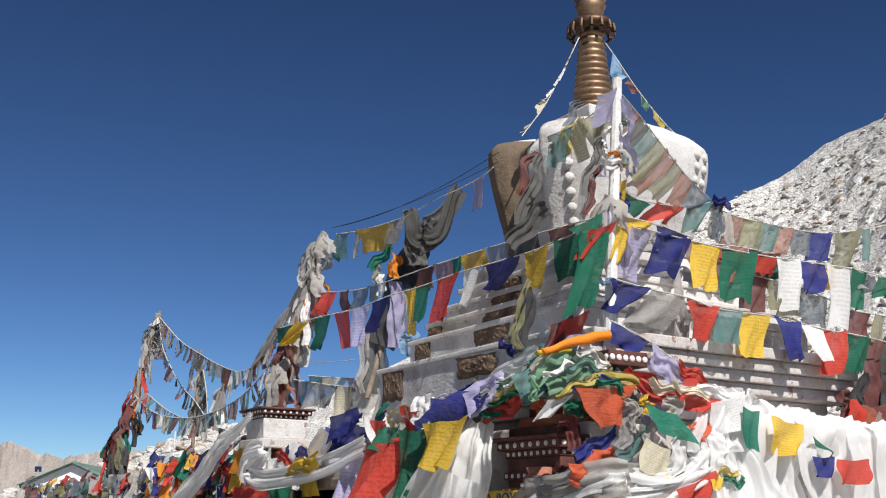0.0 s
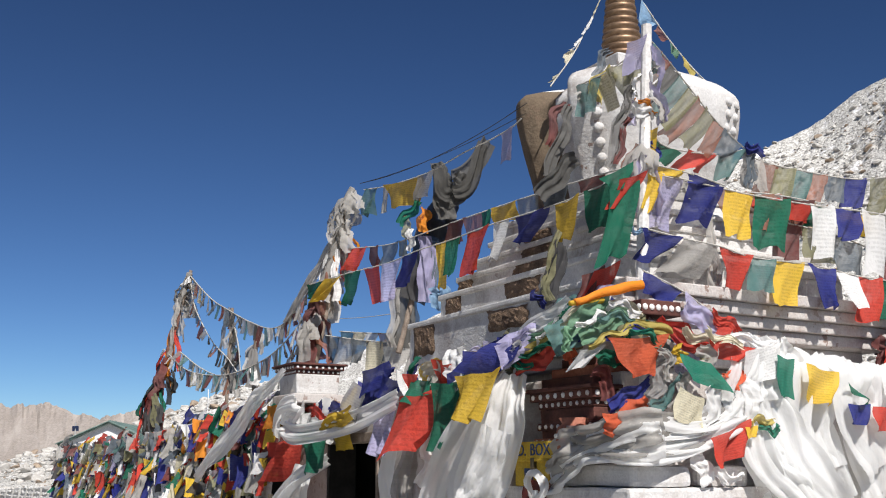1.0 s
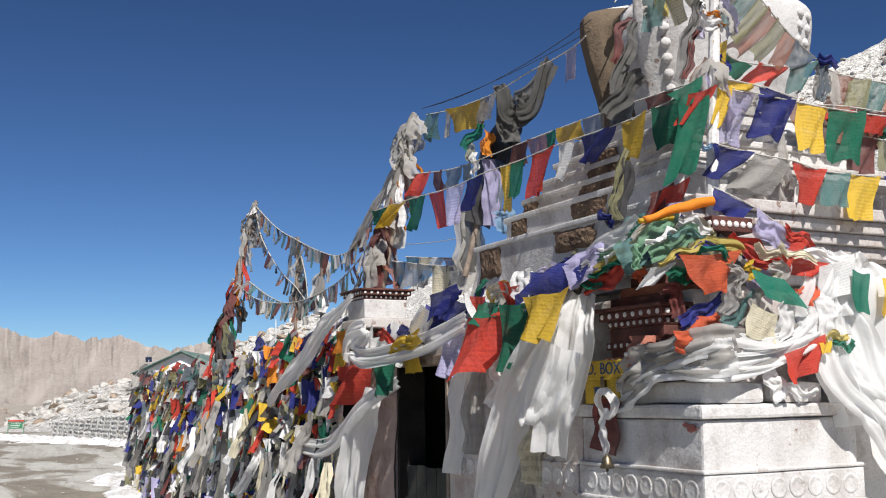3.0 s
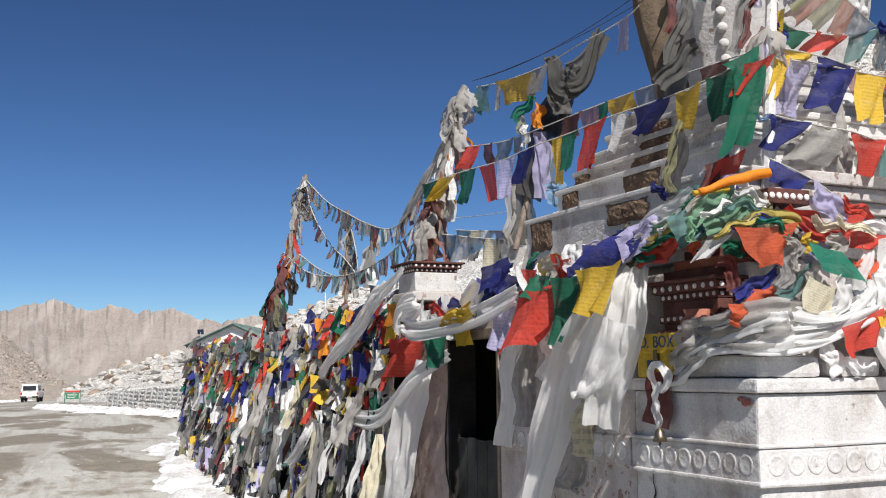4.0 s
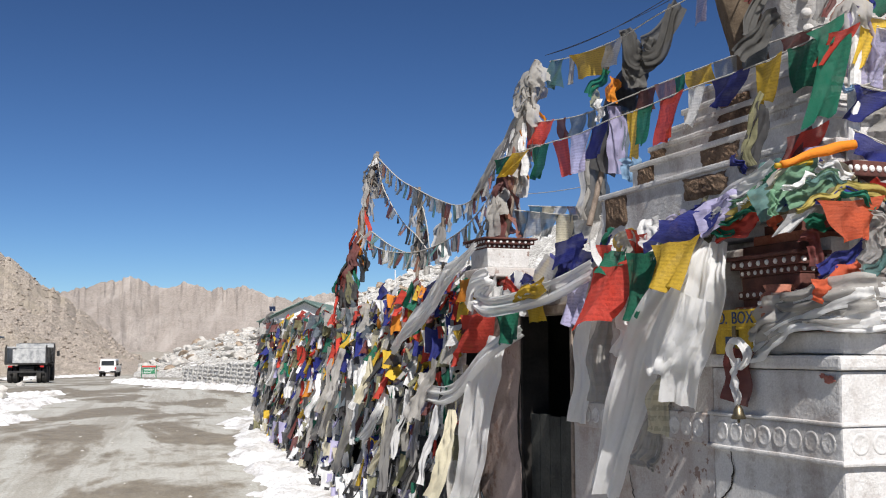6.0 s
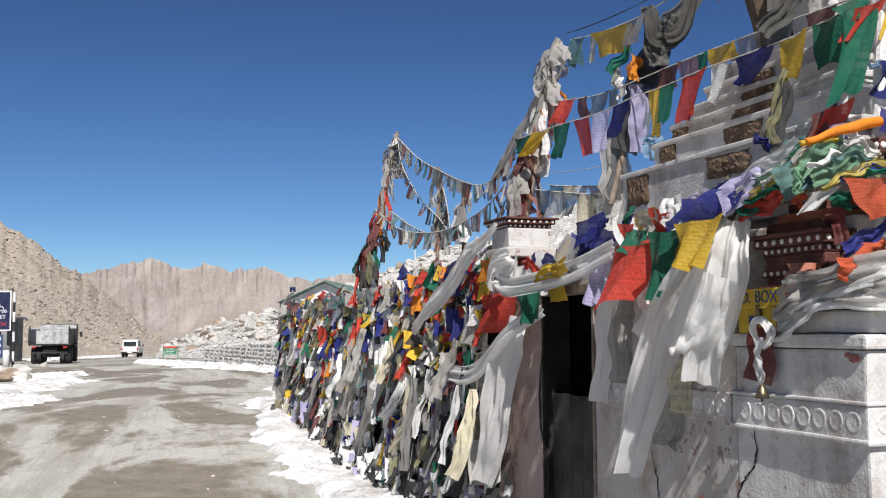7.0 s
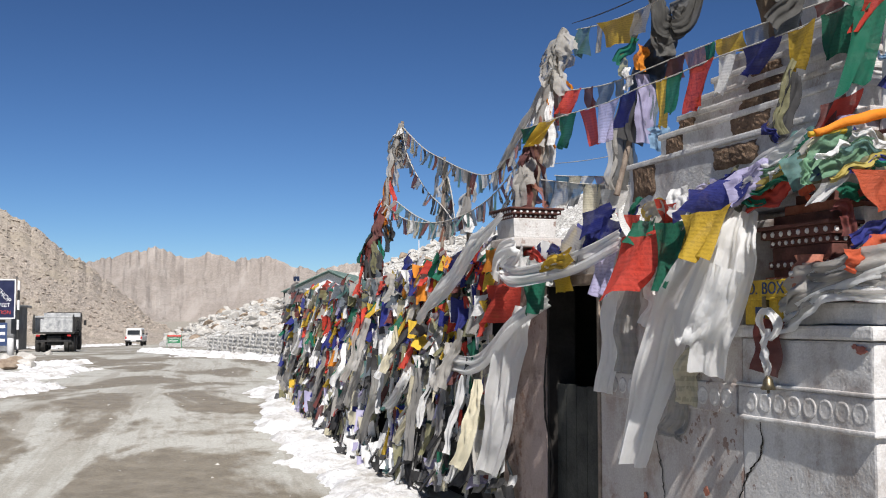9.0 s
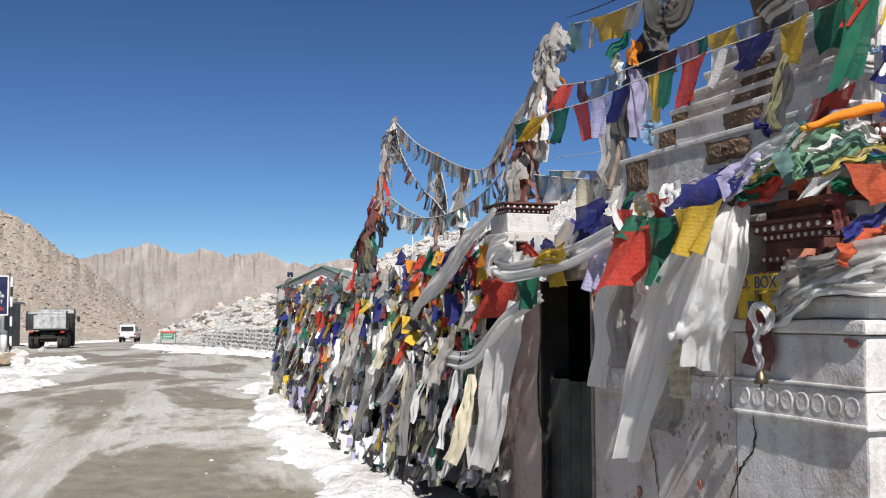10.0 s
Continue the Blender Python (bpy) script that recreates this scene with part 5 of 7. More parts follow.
wrap((0.18, 5.20, 3.56), (0.42, 5.20, 4.33), 20, 0.07, [D, R, U, W, "orange", D, E_, W], 2, "orange and grey rags bound down a leaning pole", 0.5)
wrap((0.04, 5.20, 2.86), (0.16, 5.20, 3.56), 22, 0.09, [M, U, D, K, M, D], 3, "dark red and grey rags round the foot of a pole", 0.4)
wrap((0.31, 11.00, 4.34), (0.43, 11.00, 4.77), 14, 0.06, [D, E_, D], 4, "grey rags bundled at the top of a pole", 0.5)
wrap((0.11, 11.00, 3.38), (0.29, 11.00, 4.11), 10, 0.06, [U, "orange", D, R], 5, "rust red rags down a leaning pole", 0.6)
wrap((-0.14, 11.00, 2.49), (0.11, 11.00, 3.38), 26, 0.1, [M, K, G, R, O, K], 6, "dark rags bunched round a leaning pole", 0.6)
wrap((0.80, 10.00, 3.18), (0.78, 10.00, 4.08), 14, 0.05, [D, E_, D], 7, "grey rags round a thin pole", 0.5)
wrap((0.96, 9.50, 3.10), (1.02, 9.50, 3.79), 11, 0.05, [D, E_, W], 8, "grey rags round a thin pole", 0.5)
wrap((0.63, 0.45, 4.25), (0.71, 0.45, 4.89), 8, 0.05, [W, L, D], 9, "pale cloths tied round the top of a white pole", 0.3)
wrap((0.57, 0.45, 3.83), (0.62, 0.45, 4.07), 7, 0.05, [D, Y, U, L], 11, "mixed cloths tied round a white pole", 0.4)
pin((0.31, 0.38, 3.75), (0.88, 0.00, 0.48), 0.35, 0.13, -0.08, 0.45, G, 801, where="knotted to the white pole")
pin((0.36, 0.36, 3.63), (0.92, 0.00, 0.39), 0.30, 0.42, -0.35, 0.96, G, 802, where="knotted to the white pole")
pin((0.29, 0.50, 3.09), (0.92, 0.00, 0.39), 0.25, 0.16, -0.20, 1.30, R, 803, where="knotted to the white pole")
pin((0.21, 0.55, 3.06), (0.91, 0.00, 0.42), 0.23, 0.19, -0.19, 1.10, M, 804, where="knotted to the white pole")
pin((0.58, 0.42, 4.79), (0.87, 0.00, 0.50), 0.25, 0.20, -0.15, 0.84, L, 805, where="knotted to the white pole")
pin((0.77, 0.52, 4.53), (0.84, 0.00, -0.54), 0.10, 0.34, 0.16, 1.04, D, 806, where="knotted to the white pole")
pin((0.43, 0.34, 3.72), (0.93, 0.00, 0.37), 0.28, 0.17, -0.22, 0.69, R, 810, where="knotted to the white pole")
pin((0.67, 0.42, 4.12), (0.99, 0.00, 0.14), 0.13, 0.30, -0.06, 0.58, Y, 811, where="knotted to the white pole")
pin((0.68, 0.40, 3.80), (1.00, 0.00, -0.06), 0.13, 0.31, -0.08, 0.82, Y, 812, where="knotted to the white pole")
lay([(0.52, 0.40, 4.32), (0.62, 0.40, 4.29), (0.70, 0.40, 4.23)], 0.04, "orange", 813, where="knotted to the white pole")
lay([(0.50, 0.42, 4.26), (0.60, 0.42, 4.24), (0.70, 0.42, 4.22)], 0.10, W, 814, where="knotted to the white pole")
lay([(0.69, 0.44, 4.04), (0.73, 0.44, 3.94), (0.72, 0.44, 3.85)], 0.05, B, 815, where="knotted to the white pole")
lay([(0.42, 0.40, 3.35), (0.51, 0.40, 3.34), (0.59, 0.40, 3.35)], 0.04, "sky", 816, where="knotted to the white pole")
scarf([(1.99, 0.70, 4.28), (1.93, 0.70, 4.08), (1.89, 0.70, 3.91)], 0.13, "blue and grey knot of cloth at the cord's end", CLOTH[S], (1, 0, 0), 2, 0.03, 220, (0.5, 0.8), n=14, across=10, name="tied_cloth", cat="cloth")
scarf([(1.87, 0.68, 4.24), (1.93, 0.66, 4.22), (2.04, 0.68, 4.20)], 0.08, "blue cloth knot at the cord's end", CLOTH[B], (0, 0, 1), 2, 0.04, 221, n=12, across=10, name="tied_cloth", cat="cloth")
# long rags hanging before the dome and the steps
def hanging(pts, w, c, seed):
    return scarf(pts, w, "long weathered %s cloth hanging from the cords" % {"K": "black"}.get(c, "grey" if c in (D, E_, S, "ash") else c), CLOTH[c], (1, 0, 0.15), 2.2, 0.035, seed, (0.8, 0.9), n=20, across=16, name="hanging_cloth", cat="cloth")


hanging([(0.69, 3.60, 4.68), (0.79, 3.60, 4.53), (1.03, 3.60, 4.61), (1.30, 3.60, 5.01)], 0.19, "ash", 240)
hanging([(0.68, 3.55, 4.64), (0.78, 3.55, 4.39), (1.04, 3.55, 4.50), (1.24, 3.55, 4.94)], 0.17, "ash", 241)
hanging([(0.70, 3.62, 4.69), (0.78, 3.62, 4.33), (0.80, 3.62, 4.13)], 0.22, "ash", 242)
hanging([(1.03, 3.60, 4.61), (0.96, 3.60, 4.47), (0.73, 3.60, 4.25)], 0.23, "ash", 243)
hanging([(1.05, 3.90, 4.59), (0.94, 3.90, 4.32), (0.81, 3.90, 4.03)], 0.30, K, 244)
hanging([(0.88, 3.95, 4.21), (0.76, 3.95, 3.81), (0.63, 3.95, 3.35)], 0.32, K, 245)
hanging([(0.97, 3.90, 4.32), (1.04, 3.90, 4.10), (0.99, 3.90, 3.93)], 0.15, K, 246)
hanging([(0.71, 3.85, 4.00), (0.73, 3.85, 3.68), (0.70, 3.85, 3.33)], 0.19, L, 247)
hanging([(0.82, 3.85, 3.96), (0.79, 3.85, 3.63), (0.81, 3.85, 3.35)], 0.12, S, 248)
hanging([(0.60, 4.00, 3.76), (0.55, 4.00, 3.31), (0.52, 4.00, 2.89)], 0.22, "ash", 249)
hanging([(0.47, 4.00, 3.47), (0.43, 4.00, 3.14), (0.42, 4.00, 2.89)], 0.12, D, 250)
hanging([(0.67, 4.02, 3.49), (0.64, 4.02, 3.15), (0.62, 4.02, 2.90)], 0.15, S, 251)
hanging([(0.62, 3.80, 4.33), (0.51, 3.80, 4.21), (0.38, 3.80, 4.08)], 0.10, G, 252)
hanging([(0.69, 3.80, 4.26), (0.66, 3.80, 4.15), (0.63, 3.80, 4.02)], 0.12, "orange", 253)
hanging([(0.50, 3.82, 4.16), (0.47, 3.82, 4.04), (0.50, 3.82, 3.95)], 0.11, O, 254)
hanging([(0.73, 3.65, 3.47), (0.76, 3.65, 3.38), (0.72, 3.65, 3.23)], 0.20, "sky", 255)
hanging([(0.50, 3.80, 4.04), (0.51, 3.80, 3.93), (0.50, 3.80, 3.81)], 0.08, W, 256)
hanging([(0.34, 1.10, 3.46), (0.25, 1.10, 3.24), (0.20, 1.10, 3.08), (0.23, 1.10, 2.93)], 0.09, O, 257)
hanging([(0.36, 1.12, 3.38), (0.31, 1.12, 3.21), (0.26, 1.12, 3.04), (0.13, 1.12, 2.92)], 0.17, K, 258)
hanging([(0.07, 1.10, 2.99), (0.13, 1.10, 2.93), (0.19, 1.10, 2.91)], 0.06, B, 259)
hanging([(0.73, 1.45, 4.61), (0.64, 1.45, 4.36), (0.49, 1.45, 3.99)], 0.12, "ash", 260)
hanging([(0.72, 1.50, 4.67), (0.60, 1.50, 4.51), (0.55, 1.50, 4.26)], 0.08, M, 261)
hanging([(0.66, 1.30, 4.13), (0.49, 1.30, 3.97), (0.30, 1.30, 3.76)], 0.16, "ash", 262)
hanging([(0.55, 0.50, 4.36), (0.44, 0.50, 4.11), (0.32, 0.50, 3.80)], 0.11, E_, 263)
hanging([(0.59, 0.50, 4.44), (0.50, 0.50, 4.29), (0.40, 0.50, 3.97)], 0.07, "ash", 264)
hanging([(0.50, 0.48, 4.20), (0.44, 0.48, 4.02), (0.38, 0.48, 3.82)], 0.06, M, 265)
hanging([(0.84, 1.00, 4.76), (0.72, 1.00, 4.67), (0.61, 1.00, 4.53)], 0.18, "mustard", 266)
hanging([(0.80, 1.10, 4.67), (0.66, 1.10, 4.61), (0.55, 1.10, 4.52)], 0.11, D, 267)
hanging([(0.95, 1.20, 5.07), (0.86, 1.20, 4.95), (0.81, 1.20, 4.79)], 0.07, S, 268)
hanging([(1.93, 0.72, 4.22), (1.90, 0.72, 4.06), (1.87, 0.72, 3.91)], 0.09, E_, 269)
hanging([(1.98, 0.72, 4.23), (1.98, 0.72, 4.09), (1.96, 0.72, 3.95)], 0.06, D, 270)
hanging([(1.28, 0.50, 3.58), (1.26, 0.50, 3.24), (1.28, 0.50, 2.99)], 0.10, D, 271)
hanging([(1.32, 0.50, 3.33), (1.30, 0.50, 3.11), (1.29, 0.50, 2.92)], 0.09, E_, 272)
hanging([(3.30, 0.55, 3.18), (3.22, 0.55, 2.87), (3.13, 0.55, 2.55)], 0.17, "ash", 280)
hanging([(3.49, 0.50, 3.23), (3.40, 0.50, 2.88), (3.40, 0.50, 2.54)], 0.21, M, 281)
hanging([(3.78, 0.55, 3.25), (3.69, 0.55, 2.91), (3.65, 0.55, 2.55)], 0.21, K, 282)
hanging([(2.95, 0.45, 2.75), (3.02, 0.45, 2.64), (2.97, 0.45, 2.50)], 0.17, M, 283)
hanging([(3.23, 0.42, 2.91), (3.13, 0.42, 2.71), (3.13, 0.42, 2.49)], 0.15, K, 284)
for k, (c, w) in enumerate(((D, 0.2), (W, 0.14), (D, 0.18))):
    scarf([(0.32, 5.10, 4.31), (0.28, 5.50, 3.95), (0.27, 6.00, 3.67), (0.30, 6.60, 3.42)], w, "long dusty cloth slung from a leaning pole", CLOTH[c], (0.3, 0, 1), 1.5, 0.04, 260 + k, (0.6, 0.8), n=24, across=10, name="hanging_cloth", cat="cloth")
pole("flag_pole", (0.49, 4.00, 2.84), (1.02, 4.00, 4.75), 0.03, WOOD, "leaning pole hidden under dark cloths")

# ---- heap of cloths over the terrace edge and the pier ----


def heap(path, spread, count, colours, seed, label, size=(0.12, 0.3), drop=0.25, side=(-1, 0, 0)):
    """Tangled cloths laid over an edge: crumpled ribbons lying every way along a line."""
    ob = thing("cloth_heap", label, "cloth", "heaped cloths")
    rnd = random.Random(seed)
    line = spline(path, 60)
    face = Vector(side)
    for i in range(count):
        s = (i + rnd.random()) / count * 59
        p = line[int(s)].lerp(line[int(s) + 1], s % 1)
        t = (line[int(s) + 1] - line[int(s)]).normalized()
        p = p + Vector([rnd.gauss(0, k) for k in spread])
        c = rnd.choice(colours)
        mat = SILK if c == "silk" else CLOTH[c]
        if rnd.random() < 0.18:
            ln = rnd.uniform(*size) * 1.5
            d = t * rnd.choice([-1, 1]) + Vector((0, 0, rnd.gauss(-0.1, 0.2)))
            o = face * 0.05
            bm = ribbon([p - d * ln * 0.6 + o * 0.4 - Vector((0, 0, 0.04)), p + o, p + d * ln * 0.6 + o * 0.4 - Vector((0, 0, drop * 0.3 * rnd.random()))], rnd.uniform(0.07, 0.13), face.cross(t) + face * 0.3, 1.6, 0.04, 12, 9, seed * 100 + i, (0.7, 0.8))
        elif rnd.random() < 0.45:
            flag(ob, rnd.randrange(16), "white" if c == "silk" else c, hang(p + face * rnd.uniform(0.03, 0.12) + Vector((0, 0, 0.04)), t * rnd.choice([-1, 1]) + Vector((0, 0, rnd.gauss(0, 0.35))) + face * rnd.gauss(0, 0.3), rnd.uniform(*size) * 1.2, rnd.gauss(0, 16), rnd.gauss(0, 12), rnd.uniform(*size)), "cloth")
            continue
        else:
            f = face + Vector((0, 0, rnd.uniform(0.0, 0.6))) + t * rnd.gauss(0, 0.35)
            u = Vector((0, 0, 1)) + t * rnd.gauss(0, 0.6)
            bm = crumple(p + face * rnd.uniform(0.0, 0.08), f, u, rnd.uniform(*size) * 1.35, rnd.uniform(*size) * 1.15, seed * 100 + i, rnd.uniform(0.03, 0.055), drop)
        part("cloth", bm, mat, ob, smooth=True)
    return ob


MIX = [W, "silk", "silk", R, B, G, Y, L, W, D, M, "silk", D]
heap([(-0.05, 6.36, 2.43), (-0.08, 5.51, 2.29), (-0.08, 4.34, 2.31), (-0.08, 3.16, 2.38), (-0.06, 2.33, 2.45), (-0.05, 1.55, 2.47)], (0.06, 0.06, 0.05), 60, MIX + [G, E_], 1, "tangled bright cloths and scarves along the top of the door wall", (0.14, 0.34))
heap([(0.10, 2.52, 2.48), (0.10, 1.42, 2.58), (0.12, 0.80, 2.68), (0.20, 0.51, 2.81)], (0.05, 0.06, 0.04), 42, [B, L, G, R, W, D, T, O, D, W], 2, "rope of twisted coloured cloths rising to the pier stupa", (0.12, 0.26))
heap([(-0.10, 0.42, 2.62), (0.03, 0.40, 2.68), (0.24, 0.34, 2.66), (0.53, 0.30, 2.56), (0.85, 0.26, 2.48)], (0.04, 0.04, 0.04), 22, [G, T, B, R, D, T, L, D, O], 3, "heaped coloured cloths over the pier stupa", (0.14, 0.26), 0.2, (-0.4, -0.9, 0.2))
hk = random.Random(5)
for k in range(6):
    d = 0.035 * k
    scarf([Vector(q) + Vector((hk.gauss(0, 0.015), hk.gauss(-0.02, 0.02), 0.09 - d + hk.gauss(0, 0.018))) for q in ((-0.04, 0.57, 1.84), (-0.05, 0.26, 1.91), (0.04, -0.05, 1.89), (0.38, -0.06, 1.90), (0.72, -0.03, 2.02), (0.93, -0.00, 2.19), (1.01, 0.03, 2.36))], hk.uniform(0.09, 0.17), "grey-white scarf in a hank looped over the pier", SILK if k % 3 else CLOTH[D], (0.2, 0.3, 1), 1.7, 0.04, 600 + k, (0.7, 0.8), n=44, across=12)
for k in range(4):
    scarf([Vector(q) + Vector((hk.gauss(0, 0.02), 0, 0.06 - 0.04 * k + hk.gauss(0, 0.015))) for q in ((-0.02, 0.80, 1.71), (-0.06, 0.54, 1.79), (-0.05, 0.29, 1.88), (-0.02, -0.02, 1.92), (0.10, -0.20, 1.95))], hk.uniform(0.1, 0.18), "white scarf bundled along the pier ledge", SILK if k % 2 else CLOTH[D], (0.3, 0.2, 1), 1.8, 0.05, 640 + k, (1.2, 0.8), n=30, across=12)
# cloths twisted together over the pier and single flags thrown on it
lay([(-0.39, 0.12, 2.55), (-0.19, 0.12, 2.67), (-0.02, 0.12, 2.78)], 0.16, "sage", 700)
lay([(-0.29, 0.06, 2.50), (-0.10, 0.06, 2.61), (0.09, 0.06, 2.68)], 0.14, "sage", 701)
lay([(-0.31, 0.16, 2.64), (-0.15, 0.16, 2.74), (0.10, 0.16, 2.75), (0.28, 0.16, 2.69)], 0.09, C, 702)
lay([(-0.02, 0.00, 2.56), (0.17, 0.00, 2.62), (0.38, 0.00, 2.56)], 0.09, "mustard", 703)
lay([(0.25, 0.04, 2.64), (0.46, 0.04, 2.56), (0.67, 0.04, 2.49)], 0.07, R, 704)
lay([(-0.18, -0.02, 2.50), (0.00, -0.02, 2.56), (0.19, -0.02, 2.59)], 0.05, B, 705)
lay([(0.35, -0.02, 2.44), (0.25, -0.02, 2.29), (0.19, -0.02, 2.16)], 0.11, E_, 706)
lay([(0.39, -0.04, 2.50), (0.43, -0.04, 2.39)], 0.07, Y, 707)
lay([(0.41, -0.04, 2.32), (0.31, -0.04, 2.17), (0.16, -0.04, 2.07)], 0.11, T, 708)
lay([(0.46, -0.05, 2.33), (0.41, -0.05, 2.21), (0.33, -0.05, 2.08)], 0.09, D, 709)
lay([(-0.13, 0.02, 2.12), (0.05, 0.02, 2.18), (0.21, 0.02, 2.27)], 0.11, B, 710)
lay([(-0.16, 0.04, 1.99), (0.04, 0.04, 2.04), (0.20, 0.04, 2.14)], 0.17, "coral", 711)
lay([(-0.13, 0.12, 2.39), (0.02, 0.12, 2.43), (0.18, 0.12, 2.42)], 0.11, G, 712)
lay([(0.53, 0.02, 2.77), (0.65, 0.02, 2.70), (0.80, 0.02, 2.62)], 0.14, L, 713)
lay([(0.73, 0.00, 2.73), (0.86, 0.00, 2.68), (1.00, 0.00, 2.63)], 0.08, R, 714)
lay([(0.79, -0.06, 2.58), (1.03, -0.06, 2.56), (1.27, -0.06, 2.53)], 0.06, W, 715)
lay([(0.46, -0.02, 2.59), (0.60, -0.02, 2.56), (0.76, -0.02, 2.55)], 0.07, C, 716)
lay([(0.78, -0.02, 2.29), (0.84, -0.02, 2.15), (0.76, -0.02, 1.96)], 0.23, W, 717)
lay([(0.90, -0.04, 2.26), (1.04, -0.04, 2.11), (1.13, -0.04, 1.93)], 0.23, W, 718)
lay([(0.83, -0.06, 2.36), (0.85, -0.06, 2.31), (0.81, -0.06, 2.25)], 0.14, "coral", 719)
lay([(0.88, -0.14, 2.00), (0.98, -0.14, 2.04), (1.09, -0.14, 2.01)], 0.06, "mustard", 720)
lay([(0.97, -0.15, 2.01), (1.06, -0.15, 1.96), (1.13, -0.15, 1.98)], 0.05, G, 721)
lay([(1.31, -0.02, 2.54), (1.41, -0.02, 2.46), (1.43, -0.02, 2.31)], 0.20, W, 722)
lay([(-0.04, 1.97, 2.49), (-0.04, 1.55, 2.55), (-0.04, 1.23, 2.60)], 0.17, B, 730, (0.1, 1, 0.5))
lay([(-0.06, 1.34, 2.60), (-0.06, 1.13, 2.64), (-0.06, 0.96, 2.68)], 0.07, L, 731, (0.1, 1, 0.5))
lay([(0.00, 1.37, 2.60), (0.00, 0.93, 2.72), (0.00, 0.56, 2.82)], 0.13, W, 732, (0.1, 1, 0.5))
lay([(-0.06, 1.25, 2.48), (-0.06, 0.88, 2.57), (-0.06, 0.60, 2.62)], 0.07, "mustard", 733, (0.1, 1, 0.5))
lay([(-0.05, 1.15, 2.42), (-0.05, 0.83, 2.46), (-0.05, 0.65, 2.51)], 0.13, R, 734, (0.1, 1, 0.5))
lay([(-0.02, 0.68, 2.60), (-0.02, 0.59, 2.52), (-0.02, 0.51, 2.44)], 0.16, "coral", 735, (0.1, 1, 0.5))
lay([(-0.04, 0.52, 2.55), (-0.04, 0.42, 2.58), (-0.04, 0.35, 2.61)], 0.08, Y, 736, (0.1, 1, 0.5))
lay([(-0.03, 1.03, 2.60), (-0.03, 0.76, 2.67), (-0.03, 0.50, 2.74)], 0.08, "sage", 737, (0.1, 1, 0.5))
lay([(-0.08, 1.89, 2.43), (-0.08, 1.56, 2.45), (-0.08, 1.29, 2.41)], 0.11, W, 738, (0.1, 1, 0.5))
pin((0.07, -0.05, 2.53), (0.99, 0.00, 0.11), 0.50, 0.24, 0.02, 0.38, "coral", 760)
pin((-0.25, 0.00, 2.45), (0.97, 0.00, 0.24), 0.21, 0.10, -0.15, 0.75, W, 761)
pin((0.49, -0.10, 2.41), (0.98, 0.00, -0.20), 0.26, 0.15, 0.16, 1.47, "viridian", 762)
pin((0.45, -0.10, 2.19), (0.94, 0.00, -0.33), 0.22, 0.20, 0.02, 1.12, C, 763)
pin((0.72, -0.14, 1.97), (0.94, 0.00, 0.35), 0.37, 0.19, -0.08, 0.69, R, 764)
pin((0.84, -0.08, 2.53), (0.99, 0.00, -0.12), 0.40, 0.11, -0.04, 0.51, R, 765)
pin((1.08, -0.10, 2.52), (0.95, 0.00, 0.31), 0.34, 0.23, -0.01, 1.28, W, 766)
pin((1.26, -0.14, 2.45), (0.99, 0.00, -0.15), 0.16, 0.26, 0.03, 0.73, "viridian", 767)
pin((1.60, -0.15, 2.39), (0.99, 0.00, -0.16), 0.31, 0.23, 0.01, 0.86, Y, 768)
pin((0.89, -0.15, 1.99), (0.99, 0.00, 0.14), 0.11, 0.07, -0.02, 0.73, Y, 769)
pin((1.94, -0.15, 2.25), (0.88, -0.00, -0.47), 0.25, 0.04, 0.05, 0.88, G, 770)
pin((2.26, -0.15, 2.15), (1.00, -0.00, 0.04), 0.35, 0.17, -0.04, 0.95, R, 771)
pin((1.96, -0.13, 2.16), (1.00, 0.00, 0.02), 0.23, 0.14, -0.02, 0.79, B, 772)
lay([(-0.35, 0.03, 2.57), (-0.21, 0.03, 2.64), (-0.12, 0.03, 2.69)], 0.05, W, 830)
lay([(-0.31, -0.03, 2.46), (-0.14, -0.03, 2.53), (0.02, -0.03, 2.58)], 0.05, "mustard", 831)
lay([(-0.20, -0.01, 2.63), (-0.07, -0.01, 2.66), (0.08, -0.01, 2.64)], 0.06, T, 832)
lay([(-0.06, 0.08, 2.75), (0.07, 0.08, 2.74), (0.20, 0.08, 2.69)], 0.08, W, 833)
lay([(0.00, -0.05, 2.58), (0.16, -0.05, 2.55), (0.25, -0.05, 2.49)], 0.05, "viridian", 834)
lay([(0.01, 0.10, 2.42), (0.17, 0.10, 2.47), (0.33, 0.10, 2.46)], 0.07, M, 835)
lay([(-0.16, 0.12, 2.33), (-0.05, 0.12, 2.28), (-0.08, 0.12, 2.14)], 0.09, M, 836)
lay([(0.24, -0.06, 2.48), (0.30, -0.06, 2.38), (0.26, -0.06, 2.27)], 0.06, D, 837)
lay([(0.58, -0.04, 2.50), (0.67, -0.04, 2.43), (0.64, -0.04, 2.32)], 0.11, D, 838)
lay([(0.59, -0.09, 2.60), (0.73, -0.09, 2.55), (0.93, -0.09, 2.53)], 0.05, C, 839)
lay([(0.67, -0.08, 2.23), (0.61, -0.08, 2.10), (0.50, -0.08, 1.96)], 0.13, W, 840)
lay([(1.00, -0.09, 2.29), (0.97, -0.09, 2.15), (1.03, -0.09, 2.00)], 0.16, W, 841)
lay([(-0.41, 0.00, 2.56), (-0.45, 0.00, 2.49), (-0.43, 0.00, 2.42)], 0.06, "sage", 842)
lay([(-0.09, 1.62, 2.51), (-0.09, 1.31, 2.54), (-0.09, 1.01, 2.61)], 0.05, W, 850, (0.1, 1, 0.5))
